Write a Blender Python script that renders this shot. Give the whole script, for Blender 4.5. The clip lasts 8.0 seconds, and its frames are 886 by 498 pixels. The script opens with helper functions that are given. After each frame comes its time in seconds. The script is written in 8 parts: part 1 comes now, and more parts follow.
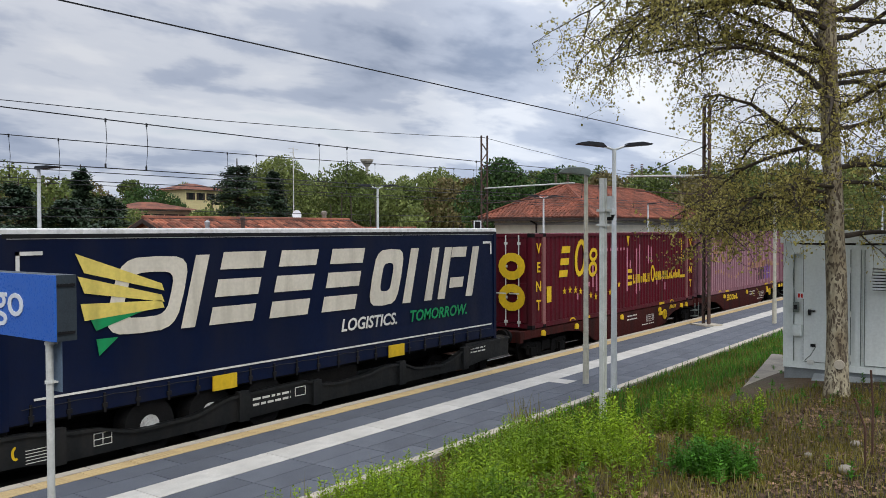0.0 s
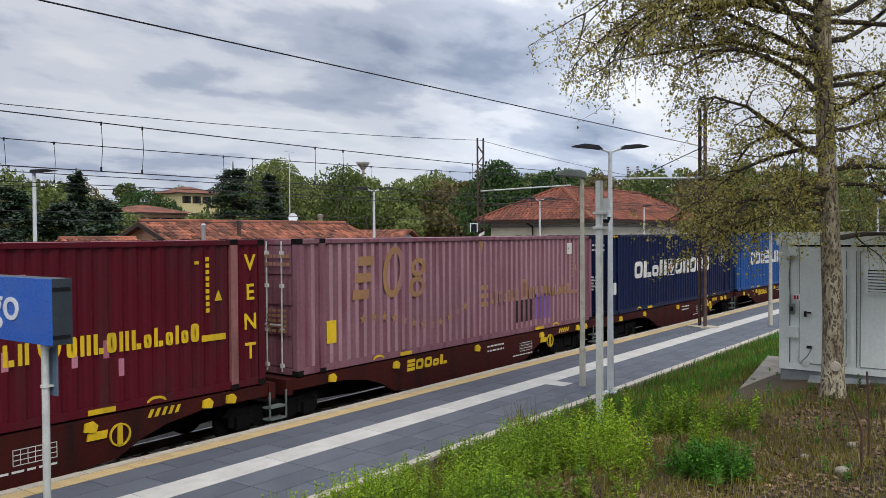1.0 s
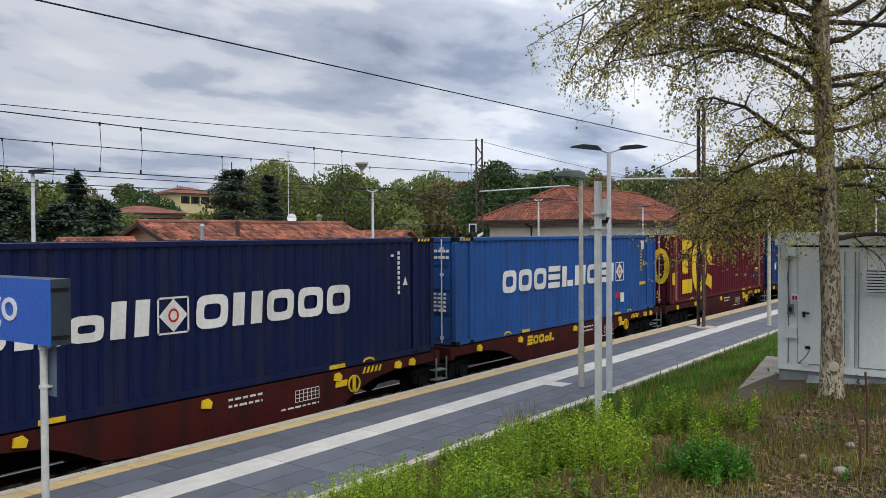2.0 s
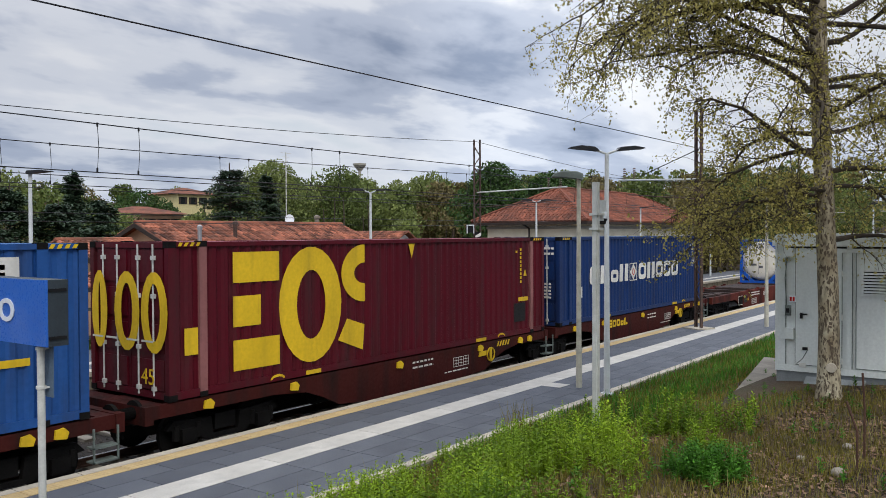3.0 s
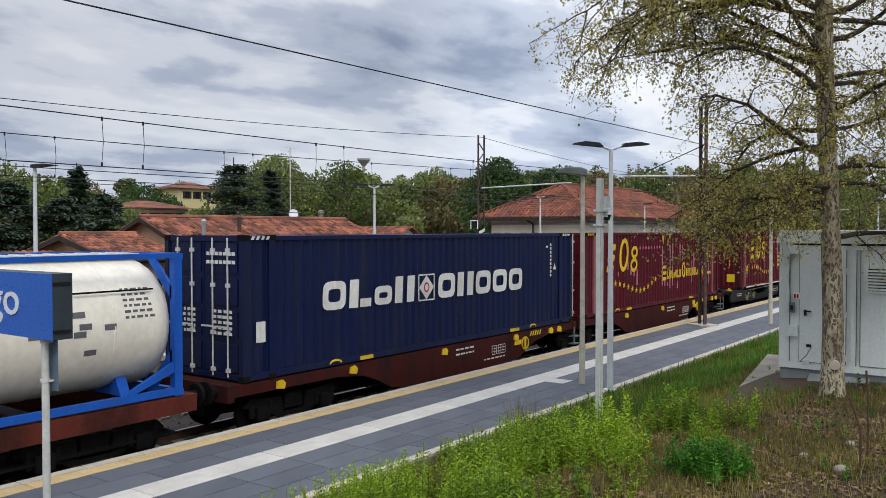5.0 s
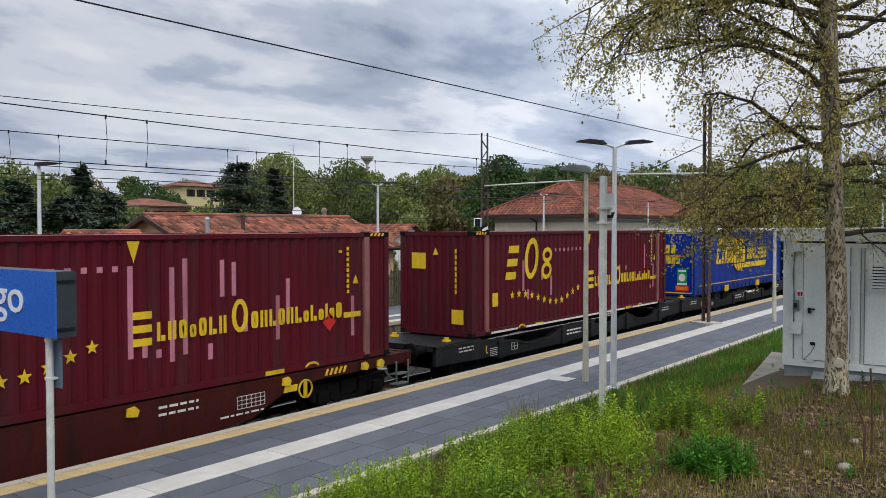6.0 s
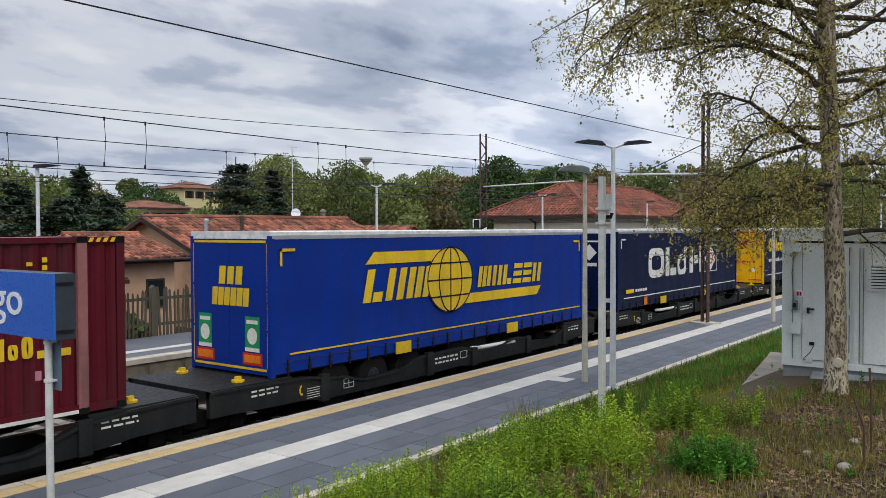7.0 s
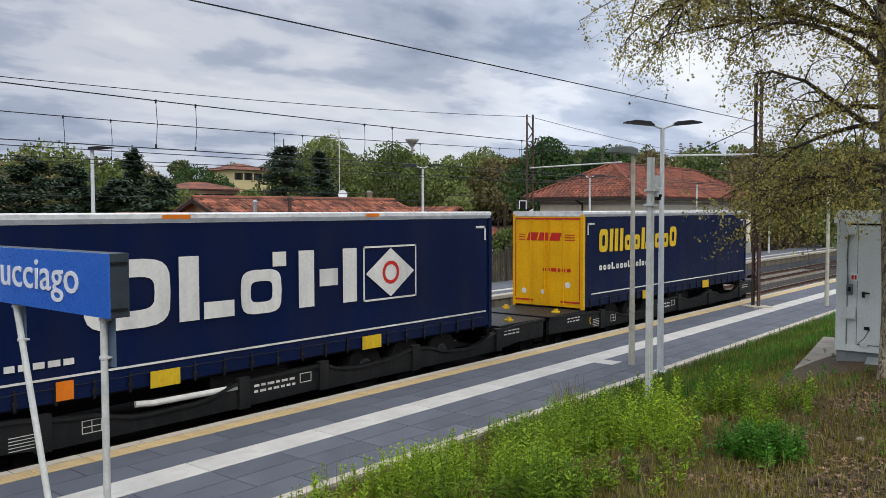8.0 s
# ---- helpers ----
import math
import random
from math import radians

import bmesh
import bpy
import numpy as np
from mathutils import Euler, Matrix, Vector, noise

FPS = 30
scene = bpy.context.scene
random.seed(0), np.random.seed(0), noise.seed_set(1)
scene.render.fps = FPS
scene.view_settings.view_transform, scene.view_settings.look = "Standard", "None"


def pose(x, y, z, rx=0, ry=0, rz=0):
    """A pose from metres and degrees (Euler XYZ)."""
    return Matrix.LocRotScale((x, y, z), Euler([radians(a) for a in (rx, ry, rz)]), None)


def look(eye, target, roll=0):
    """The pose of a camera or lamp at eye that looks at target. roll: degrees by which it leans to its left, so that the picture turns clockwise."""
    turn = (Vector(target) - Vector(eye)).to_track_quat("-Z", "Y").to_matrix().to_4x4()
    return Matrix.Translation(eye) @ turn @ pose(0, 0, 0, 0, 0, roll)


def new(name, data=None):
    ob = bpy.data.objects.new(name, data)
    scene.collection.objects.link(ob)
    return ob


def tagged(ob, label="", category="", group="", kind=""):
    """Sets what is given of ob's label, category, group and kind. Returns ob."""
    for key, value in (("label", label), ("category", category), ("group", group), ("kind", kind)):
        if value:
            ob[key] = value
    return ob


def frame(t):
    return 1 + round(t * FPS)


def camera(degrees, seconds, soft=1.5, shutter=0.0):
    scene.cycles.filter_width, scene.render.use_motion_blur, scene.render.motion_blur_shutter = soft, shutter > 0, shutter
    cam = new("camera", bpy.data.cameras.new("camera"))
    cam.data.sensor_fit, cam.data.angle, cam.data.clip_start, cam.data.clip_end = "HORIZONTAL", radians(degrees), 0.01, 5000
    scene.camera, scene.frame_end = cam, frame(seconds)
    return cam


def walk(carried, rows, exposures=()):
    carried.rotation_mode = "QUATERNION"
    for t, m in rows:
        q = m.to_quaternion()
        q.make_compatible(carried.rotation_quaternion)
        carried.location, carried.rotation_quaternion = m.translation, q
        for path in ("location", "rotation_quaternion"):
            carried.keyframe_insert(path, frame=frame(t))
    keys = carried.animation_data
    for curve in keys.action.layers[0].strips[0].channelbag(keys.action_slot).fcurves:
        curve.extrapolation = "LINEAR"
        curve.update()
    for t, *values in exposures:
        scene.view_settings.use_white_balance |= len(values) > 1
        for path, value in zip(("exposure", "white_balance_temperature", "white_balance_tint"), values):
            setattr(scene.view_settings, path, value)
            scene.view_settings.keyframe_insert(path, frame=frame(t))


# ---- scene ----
CZ = 4.2            # eye height above the rails
TY = 14.04          # axis of the near track
TY2 = 18.04         # axis of the far track
SPEED = 24.09       # of the train, metres a second, towards -x
PZ = 0.55           # platform height above the rails

cam = camera(55.93, 8.0, soft=0.85)


def eye(yaw, pitch, roll):
    return pose(0, 0, CZ, 90 + pitch, roll, yaw)


walk(cam, [
    (0.0, eye(-53.43, -1.292, 0.178)), (0.5, eye(-53.594, -1.157, 0.293)), (1.0, eye(-53.682, -1.107, 0.309)),
    (1.5, eye(-53.709, -1.103, 0.311)), (3.0, eye(-53.915, -1.014, 0.26)), (3.5, eye(-53.92, -1.048, 0.187)),
    (4.0, eye(-53.84, -1.154, 0.124)), (4.5, eye(-53.774, -1.232, 0.057)), (6.0, eye(-53.426, -1.476, 0.043)),
    (6.5, eye(-53.469, -1.427, 0.161)), (7.0, eye(-53.5, -1.408, 0.206)), (7.5, eye(-53.388, -1.549, 0.27)),
    (7.6, eye(-53.179, -1.725, 0.25)), (7.7, eye(-52.773, -2.027, 0.22)), (7.8, eye(-52.143, -2.363, 0.19)),
    (7.9, eye(-51.382, -2.544, 0.156)), (8.0, eye(-50.346, -2.668, 0.12))])

# ---- light: a bright, broken overcast sky with a veiled sun ----
SUN_EL, SUN_AZ = 48, 212      # degrees; azimuth clockwise from +y


def make_world():
    w = bpy.data.worlds.new("sky")
    scene.world = w
    w.use_nodes = True
    nt = w.node_tree
    nt.nodes.clear()
    n, l = nt.nodes.new, nt.links.new
    out = n("ShaderNodeOutputWorld")
    bg = n("ShaderNodeBackground")
    sky = n("ShaderNodeTexSky")
    sky.sky_type, sky.sun_disc = "NISHITA", False
    sky.sun_elevation, sky.sun_rotation = radians(SUN_EL), radians(SUN_AZ)
    tc = n("ShaderNodeTexCoord")
    sep = n("ShaderNodeSeparateXYZ")
    l(tc.outputs["Generated"], sep.inputs[0])

    def math_node(op, a, b=None, clamp=False):
        m = n("ShaderNodeMath")
        m.operation, m.use_clamp = op, clamp
        for i, v in enumerate((a, b)):
            if v is None:
                continue
            if isinstance(v, (int, float)):
                m.inputs[i].default_value = v
            else:
                l(v, m.inputs[i])
        return m.outputs[0]

    # the cloud deck is a plane: divide by the height of the direction
    h = math_node("ADD", math_node("MAXIMUM", sep.outputs[2], 0.0), 0.17)
    u = math_node("DIVIDE", sep.outputs[0], h)
    v = math_node("DIVIDE", sep.outputs[1], h)
    comb = n("ShaderNodeCombineXYZ")
    l(u, comb.inputs[0]), l(v, comb.inputs[1])
    comb.inputs[2].default_value = 4.3

    def clouds(scale, detail, rough, dist, off):
        mp = n("ShaderNodeMapping")
        mp.inputs["Location"].default_value = off
        mp.inputs["Rotation"].default_value = (0, 0, radians(36))
        mp.inputs["Scale"].default_value = (1.0, 1.35, 1)
        l(comb.outputs[0], mp.inputs[0])
        t = n("ShaderNodeTexNoise")
        t.inputs["Scale"].default_value, t.inputs["Detail"].default_value = scale, detail
        t.inputs["Roughness"].default_value, t.inputs["Distortion"].default_value = rough, dist
        l(mp.outputs[0], t.inputs["Vector"])
        return t.outputs["Fac"]

    def ramp(fac, stops):
        r = n("ShaderNodeValToRGB")
        r.color_ramp.interpolation = "EASE"
        while len(r.color_ramp.elements) < len(stops):
            r.color_ramp.elements.new(0.5)
        for e, (p, c) in zip(r.color_ramp.elements, stops):
            e.position, e.color = p, (*c, 1)
        l(fac, r.inputs[0])
        return r.outputs[0]

    big = clouds(0.85, 6.0, 0.5, 0.25, (2.97, 1.17, 0))
    small = clouds(2.4, 5.0, 0.52, 0.2, (7.17, 1.67, 0))
    mixed = math_node("ADD", math_node("MULTIPLY", big, 0.72), math_node("MULTIPLY", small, 0.28))
    deck = ramp(mixed, [(0.39, (0.92, 0.94, 0.98)), (0.47, (0.76, 0.80, 0.88)), (0.53, (0.50, 0.56, 0.69)), (0.62, (0.27, 0.33, 0.46))])
    # higher up the veil is brighter, low down it is thinner and bluer
    veil = ramp(sep.outputs[2], [(0.0, (0.84, 0.92, 1.08)), (0.06, (0.97, 1.0, 1.05)), (0.19, (1.06, 1.06, 1.06)), (0.28, (1.22, 1.20, 1.17)), (0.42, (1.9, 1.88, 1.84)), (0.8, (2.7, 2.66, 2.6))])
    mul = n("ShaderNodeMix")
    mul.data_type, mul.blend_type = "RGBA", "MULTIPLY"
    mul.inputs["Factor"].default_value = 1.0
    # a wide stretch of thinner, brighter cloud
    east = math_node("ADD", math_node("MULTIPLY", sep.outputs[0], 0.592), math_node("MULTIPLY", sep.outputs[1], -0.806))
    side_light = ramp(math_node("ADD", math_node("MULTIPLY", east, 0.5), 0.5), [(0.24, (0.86, 0.86, 0.88)), (0.46, (0.94, 0.94, 0.95)), (0.54, (1.30, 1.29, 1.27)), (0.59, (1.30, 1.29, 1.27)), (0.68, (0.94, 0.94, 0.95))])
    veil_mix = n("ShaderNodeMix")
    veil_mix.data_type, veil_mix.blend_type = "RGBA", "MULTIPLY"
    veil_mix.inputs["Factor"].default_value = 1.0
    l(veil, veil_mix.inputs["A"]), l(side_light, veil_mix.inputs["B"])
    l(deck, mul.inputs["A"]), l(veil_mix.outputs["Result"], mul.inputs["B"])
    skys = n("ShaderNodeMix")
    skys.data_type, skys.blend_type = "RGBA", "MULTIPLY"
    skys.inputs["Factor"].default_value = 1.0
    skys.inputs["B"].default_value = (0.10, 0.10, 0.10, 1)
    l(sky.outputs[0], skys.inputs["A"])
    gap = ramp(mixed, [(0.33, (0.30, 0.30, 0.30)), (0.42, (0.06, 0.06, 0.06))])
    mix = n("ShaderNodeMix")
    mix.data_type = "RGBA"
    l(gap, mix.inputs["Factor"]), l(mul.outputs["Result"], mix.inputs["A"]), l(skys.outputs["Result"], mix.inputs["B"])
    l(mix.outputs["Result"], bg.inputs["Color"])
    bg.inputs["Strength"].default_value = 0.85
    l(bg.outputs[0], out.inputs[0])


make_world()
sun = new("sun", bpy.data.lights.new("sun", "SUN"))
sun.data.energy, sun.data.angle, sun.data.color = 1.25, radians(24), (1.0, 0.93, 0.82)
_az, _el = radians(SUN_AZ), radians(SUN_EL)
sun.matrix_world = look((0, 0, 60), (-math.sin(_az) * math.cos(_el), -math.cos(_az) * math.cos(_el), 60 - math.sin(_el)))
scene.view_settings.exposure = 0.0


# ---- materials ----
def lin(r, g, b):
    def c(v):
        v /= 255
        return v / 12.92 if v <= 0.04045 else ((v + 0.055) / 1.055) ** 2.4
    return (c(r), c(g), c(b))


def material(name, a, b=None, rough=0.6, metal=0.0, scale=3.0, fine=40.0, bump=0.15, bump_scale=60.0, streak=0.0, dirt=None,
             dirt_amount=0.4, spread=0.0, island=0.0, coords="Object", stretch=(1, 1, 1), spec=0.4, coat=0.0):
    """Two colours mixed by large and fine noise, dirt in blotches or vertical streaks, fine relief; spread varies it from piece to piece."""
    b = b or tuple(v * 0.75 for v in a)
    m = bpy.data.materials.new(name)
    m.use_nodes = True
    nt = m.node_tree
    n, l = nt.nodes.new, nt.links.new
    bsdf = nt.nodes["Principled BSDF"]
    bsdf.inputs["Metallic"].default_value = metal
    bsdf.inputs["Specular IOR Level"].default_value = spec
    bsdf.inputs["Coat Weight"].default_value = coat
    tc = n("ShaderNodeTexCoord")
    mp = n("ShaderNodeMapping")
    mp.inputs["Scale"].default_value = stretch
    l(tc.outputs[coords], mp.inputs[0])

    def noise_tex(s, detail=4.0, vec=None):
        t = n("ShaderNodeTexNoise")
        t.inputs["Scale"].default_value, t.inputs["Detail"].default_value = s, detail
        l(vec or mp.outputs[0], t.inputs["Vector"])
        return t.outputs["Fac"]

    def mixed(f, x, y, blend="MIX"):
        k = n("ShaderNodeMix")
        k.data_type, k.blend_type = "RGBA", blend
        for s, v in (("Factor", f), ("A", x), ("B", y)):
            if isinstance(v, tuple):
                k.inputs[s].default_value = (*v, 1) if len(v) == 3 else v
            elif isinstance(v, (int, float)):
                k.inputs[s].default_value = v
            else:
                l(v, k.inputs[s])
        return k.outputs["Result"]

    def span(f, lo, hi, t0=0.0, t1=1.0):
        r = n("ShaderNodeMapRange")
        r.inputs[1].default_value, r.inputs[2].default_value, r.inputs[3].default_value, r.inputs[4].default_value = lo, hi, t0, t1
        l(f, r.inputs[0])
        return r.outputs[0]

    large, small = noise_tex(scale), noise_tex(fine)
    col = mixed(span(large, 0.35, 0.65), a, b)
    col = mixed(span(small, 0.3, 0.7, 0.0, 0.35), col, tuple(v * 0.72 for v in b))
    if dirt:
        if streak:
            mp2 = n("ShaderNodeMapping")
            mp2.inputs["Scale"].default_value = (streak, streak, 0.35)
            l(tc.outputs[coords], mp2.inputs[0])
            f = noise_tex(1.0, 6.0, mp2.outputs[0])
        else:
            f = noise_tex(scale * 2.3, 7.0)
        col = mixed(span(f, 0.48, 0.72, 0.0, dirt_amount), col, dirt)
    if spread:
        oi = n("ShaderNodeObjectInfo")
        col = mixed(span(oi.outputs["Random"], 0, 1, 0.0, spread), col, tuple(min(1, v * 1.5) for v in a), "MIX")
    if island:
        ge = n("ShaderNodeNewGeometry")
        k = span(ge.outputs["Random Per Island"], 0, 1, 1 - island, 1 + island)
        cb = n("ShaderNodeCombineXYZ")
        l(k, cb.inputs[0]), l(k, cb.inputs[1]), l(k, cb.inputs[2])
        col = mixed(1.0, col, cb.outputs[0], "MULTIPLY")
    l(col, bsdf.inputs["Base Color"])
    l(span(small, 0.3, 0.7, max(0.03, rough - 0.08), min(1, rough + 0.1)), bsdf.inputs["Roughness"])
    if bump:
        bp = n("ShaderNodeBump")
        bp.inputs["Strength"].default_value, bp.inputs["Distance"].default_value = bump, 0.02
        l(noise_tex(bump_scale, 5.0), bp.inputs["Height"])
        l(bp.outputs[0], bsdf.inputs["Normal"])
    return m


def leaf_material(name, a, b, rough=0.55, through_light=0.35):
    m = material(name, a, b, rough=rough, scale=0.6, fine=5, bump=0, island=0.45, spec=0.25)
    nt = m.node_tree
    bsdf = nt.nodes["Principled BSDF"]
    tr = nt.nodes.new("ShaderNodeBsdfTranslucent")
    mix = nt.nodes.new("ShaderNodeMixShader")
    mix.inputs[0].default_value = through_light
    src = bsdf.inputs["Base Color"].links[0].from_socket
    nt.links.new(src, tr.inputs["Color"])
    nt.links.new(bsdf.outputs[0], mix.inputs[1])
    nt.links.new(tr.outputs[0], mix.inputs[2])
    nt.links.new(mix.outputs[0], nt.nodes["Material Output"].inputs["Surface"])
    return m


def paint(name, rgb, **kw):
    args = dict(rough=0.45, scale=0.8, fine=14, bump=0.06, bump_scale=25, dirt=(0.03, 0.027, 0.025), dirt_amount=0.35, streak=3.0, spec=0.25)
    args.update(kw)
    c = lin(*rgb)
    return material(name, c, tuple(v * 0.82 for v in c), **args)


ROOF_OF = {}      # paler roof paint by wall paint
# paler tone for the flats of the faded box, its corrugation shading as colour
FADED_LIT = paint("lit_flat_paint", (172, 134, 142), rough=0.75, dirt=lin(120, 74, 86), dirt_amount=0.7)
POST_WORN = paint("worn_maroon_post", (150, 98, 96), rough=0.7, dirt=(0.05, 0.035, 0.03), dirt_amount=0.8)
MAROON = paint("maroon_paint", (88, 13, 29), dirt_amount=0.45, scale=0.5, spec=0.2)
FADED = paint("faded_maroon_paint", (140, 98, 108), dirt=lin(96, 40, 58), dirt_amount=0.75, streak=5.0, rough=0.7)
NAVY = paint("navy_paint", (12, 25, 66), rough=0.4)
BLUE_C = paint("blue_paint", (22, 52, 104), rough=0.45)
COBALT = paint("mid_blue_paint", (36, 84, 150), rough=0.55, dirt_amount=0.45)
CURTAIN_DARK = paint("dark_blue_curtain", (5, 19, 50), rough=0.4, spec=0.18, streak=1.2, dirt_amount=0.25)
CURTAIN_BLUE = paint("bright_blue_curtain", (2, 48, 142), rough=0.36, spec=0.18, streak=1.2, dirt_amount=0.2)
CURTAIN_NAVY = paint("navy_curtain", (4, 22, 62), rough=0.36, spec=0.18, streak=1.2, dirt_amount=0.2)
YELLOW_BACK = paint("yellow_door_paint", (244, 182, 14), rough=0.4, dirt_amount=0.15)
YELLOW = paint("yellow_marking", (236, 196, 40), rough=0.5, dirt_amount=0.25)
YELLOW_DULL = paint("worn_yellow_marking", (166, 126, 86), rough=0.7, dirt=lin(150, 104, 124), dirt_amount=0.9)
WHITE = paint("white_marking", (232, 230, 222), rough=0.5, dirt_amount=0.2)
CREAM_MARK = paint("aged_white_marking", (226, 218, 200), rough=0.5, dirt=(0.3, 0.27, 0.2), dirt_amount=0.45)
PINK_WEAR = paint("pale_worn_strip", (196, 128, 146), rough=0.7, dirt=lin(112, 24, 44), dirt_amount=0.5)
GREEN_MARK = paint("green_marking", (30, 150, 90))
LIME_MARK = paint("pale_yellow_marking", (236, 214, 110))
RED_MARK = paint("red_marking", (206, 46, 40))
BLACK_MARK = paint("black_marking", (26, 26, 28))
ORANGE_MARK = paint("orange_marking", (240, 130, 30))
GREY_WRITING = paint("faded_grey_marking", (104, 104, 108))
LILAC = paint("lilac_spray_paint", (130, 96, 180), rough=0.6)
WAGON_BROWN = paint("brown_wagon_paint", (70, 26, 22), rough=0.7, spec=0.15, dirt=(0.012, 0.008, 0.007), dirt_amount=0.8)
WAGON_RUST = paint("rust_red_wagon_paint", (100, 46, 37), rough=0.8, spec=0.15, scale=0.5, streak=1.1, dirt=(0.012, 0.008, 0.007), dirt_amount=1.0)
WAGON_BLACK = paint("black_wagon_paint", (29, 31, 32), rough=0.55, spec=0.3, dirt=(0.03, 0.027, 0.024), dirt_amount=0.5)
for _wall, _rgb in (("maroon_paint", (164, 96, 106)), ("navy_paint", (58, 72, 108)), ("blue_paint", (92, 128, 174)), ("mid_blue_paint", (104, 142, 190)), ("faded_maroon_paint", (190, 150, 158))):
    ROOF_OF[_wall] = paint("pale_roof_" + _wall, _rgb, rough=0.6, dirt=(0.06, 0.055, 0.05), dirt_amount=0.6, scale=0.5)
DECK = material("worn_wooden_deck", lin(66, 48, 41), lin(36, 27, 24), rough=0.85, scale=1.2, fine=30, bump=0.4)
STEEL_DARK = material("grimy_steel", (0.009, 0.0085, 0.008), (0.005, 0.0045, 0.0045), rough=0.75, metal=0.0, spec=0.12, bump=0.3)
RAIL_TOP = material("polished_rail", (0.45, 0.44, 0.43), (0.3, 0.29, 0.28), rough=0.3, metal=0.9, bump=0.05)
RAIL_SIDE = material("rusty_rail", lin(92, 66, 52), lin(70, 50, 40), rough=0.85)
RUBBER = material("tyre_rubber", (0.01, 0.01, 0.0105), (0.007, 0.007, 0.007), rough=0.85, spec=0.12)
HUB = material("white_wheel_rim", (0.6, 0.6, 0.58), (0.4, 0.4, 0.38), rough=0.5, dirt=(0.05, 0.045, 0.04))
TANK_WHITE = material("cream_tank_shell", lin(240, 234, 218), lin(230, 222, 204), rough=0.35, scale=0.5, fine=8, bump=0.03, bump_scale=4,
                      dirt=lin(90, 76, 60), dirt_amount=0.16, streak=2.5)
FRAME_BLUE = paint("blue_frame_paint", (28, 92, 190), rough=0.45, dirt_amount=0.2)
ROOF_GREY = material("dusty_roof_sheet", lin(232, 232, 228), lin(214, 214, 212), rough=0.6, dirt=(0.2, 0.19, 0.17), bump_scale=6)
ALU = material("brushed_aluminium", (0.55, 0.56, 0.57), (0.42, 0.43, 0.44), rough=0.42, metal=0.7, bump=0.05)
GALV = material("galvanised_steel", lin(222, 223, 216), lin(200, 202, 196), rough=0.55, metal=0.1, scale=6, fine=50, bump=0.06)
POLE_WHITE = material("white_pole_paint", lin(222, 226, 226), lin(204, 208, 208), rough=0.45, scale=3, bump=0.04)
POLE_CREAM = material("cream_pole_paint", lin(206, 202, 186), lin(186, 182, 164), rough=0.55, scale=3, dirt=lin(120, 110, 90))
LAMP_DARK = material("dark_lamp_casing", lin(40, 43, 50), lin(30, 33, 38), rough=0.55)
LAMP_GREY = material("weathered_lamp_casing", lin(120, 130, 124), lin(96, 104, 100), rough=0.6)
MAST_BROWN = material("rusty_brown_mast", lin(92, 74, 66), lin(64, 52, 48), rough=0.75, dirt=lin(120, 80, 60))
WIRE = material("catenary_wire", (0.03, 0.032, 0.035), (0.02, 0.02, 0.02), rough=0.5, metal=0.5, bump=0)
INSULATOR = material("brown_insulator", lin(86, 60, 50), lin(70, 48, 42), rough=0.25)
PAVER = material("blue_grey_paver", lin(94, 98, 105), lin(74, 78, 86), rough=0.7, scale=0.9, fine=60, bump=0.2, bump_scale=120, spread=0.26,
                 dirt=lin(80, 84, 92), dirt_amount=0.4, coords="Object")
PAVER_FLAT = material("blue_grey_paving", lin(100, 103, 109), lin(84, 87, 93), rough=0.7, scale=0.5, fine=30, bump=0.2, bump_scale=90, island=0.08)
JOINT = material("paver_joint", lin(150, 150, 150), lin(90, 92, 96), rough=0.9)
LINE_WHITE = material("white_line_paving", lin(206, 202, 193), lin(188, 184, 175), rough=0.7, scale=1.5, fine=40, bump=0.1, dirt=lin(150, 148, 142), dirt_amount=0.35)
TACTILE = material("ochre_tactile_paving", lin(204, 178, 128), lin(188, 163, 116), rough=0.8, scale=2, fine=60, bump=0.3, dirt=lin(140, 116, 80), dirt_amount=0.4)
EDGE_STONE = material("pale_edge_stone", lin(196, 186, 166), lin(170, 162, 148), rough=0.8, scale=2, fine=50, bump=0.2, spread=0.1, dirt=lin(110, 104, 94))
CONCRETE = material("weathered_concrete", lin(150, 142, 128), lin(124, 116, 104), rough=0.85, scale=1.3, fine=40, bump=0.3, spread=0.12,
                    dirt=lin(84, 80, 70), dirt_amount=0.6)
CONCRETE_DARK = material("mossy_concrete", lin(124, 116, 98), lin(98, 92, 78), rough=0.9, scale=1.6, fine=40, bump=0.4, spread=0.2, dirt=lin(56, 54, 42), dirt_amount=0.8)
BALLAST = material("dark_ballast", lin(66, 58, 51), lin(44, 39, 35), rough=0.95, scale=2, fine=22, bump=1.0, bump_scale=18, dirt=lin(40, 36, 32))
STONE = material("ballast_stone", lin(112, 103, 95), lin(78, 72, 66), rough=0.9, scale=8, fine=40, island=0.4, bump=0)
SIGN_BLUE = material("enamel_blue", lin(52, 112, 206), lin(48, 104, 196), rough=0.3, scale=1, bump=0.02, coat=0.2)
SIGN_WHITE = material("enamel_white", lin(236, 240, 244), lin(228, 232, 236), rough=0.35, bump=0)
SIGN_BACK = material("dark_sign_casing", lin(56, 66, 72), lin(44, 52, 58), rough=0.5)
GREY_PLATE = material("blue_grey_plate", lin(104, 124, 142), lin(92, 110, 128), rough=0.55)
CABINET = material("pale_grey_cabinet_paint", lin(230, 236, 233), lin(220, 227, 224), rough=0.5, scale=0.7, fine=25, bump=0.04, dirt=lin(150, 156, 150), dirt_amount=0.3, streak=4)
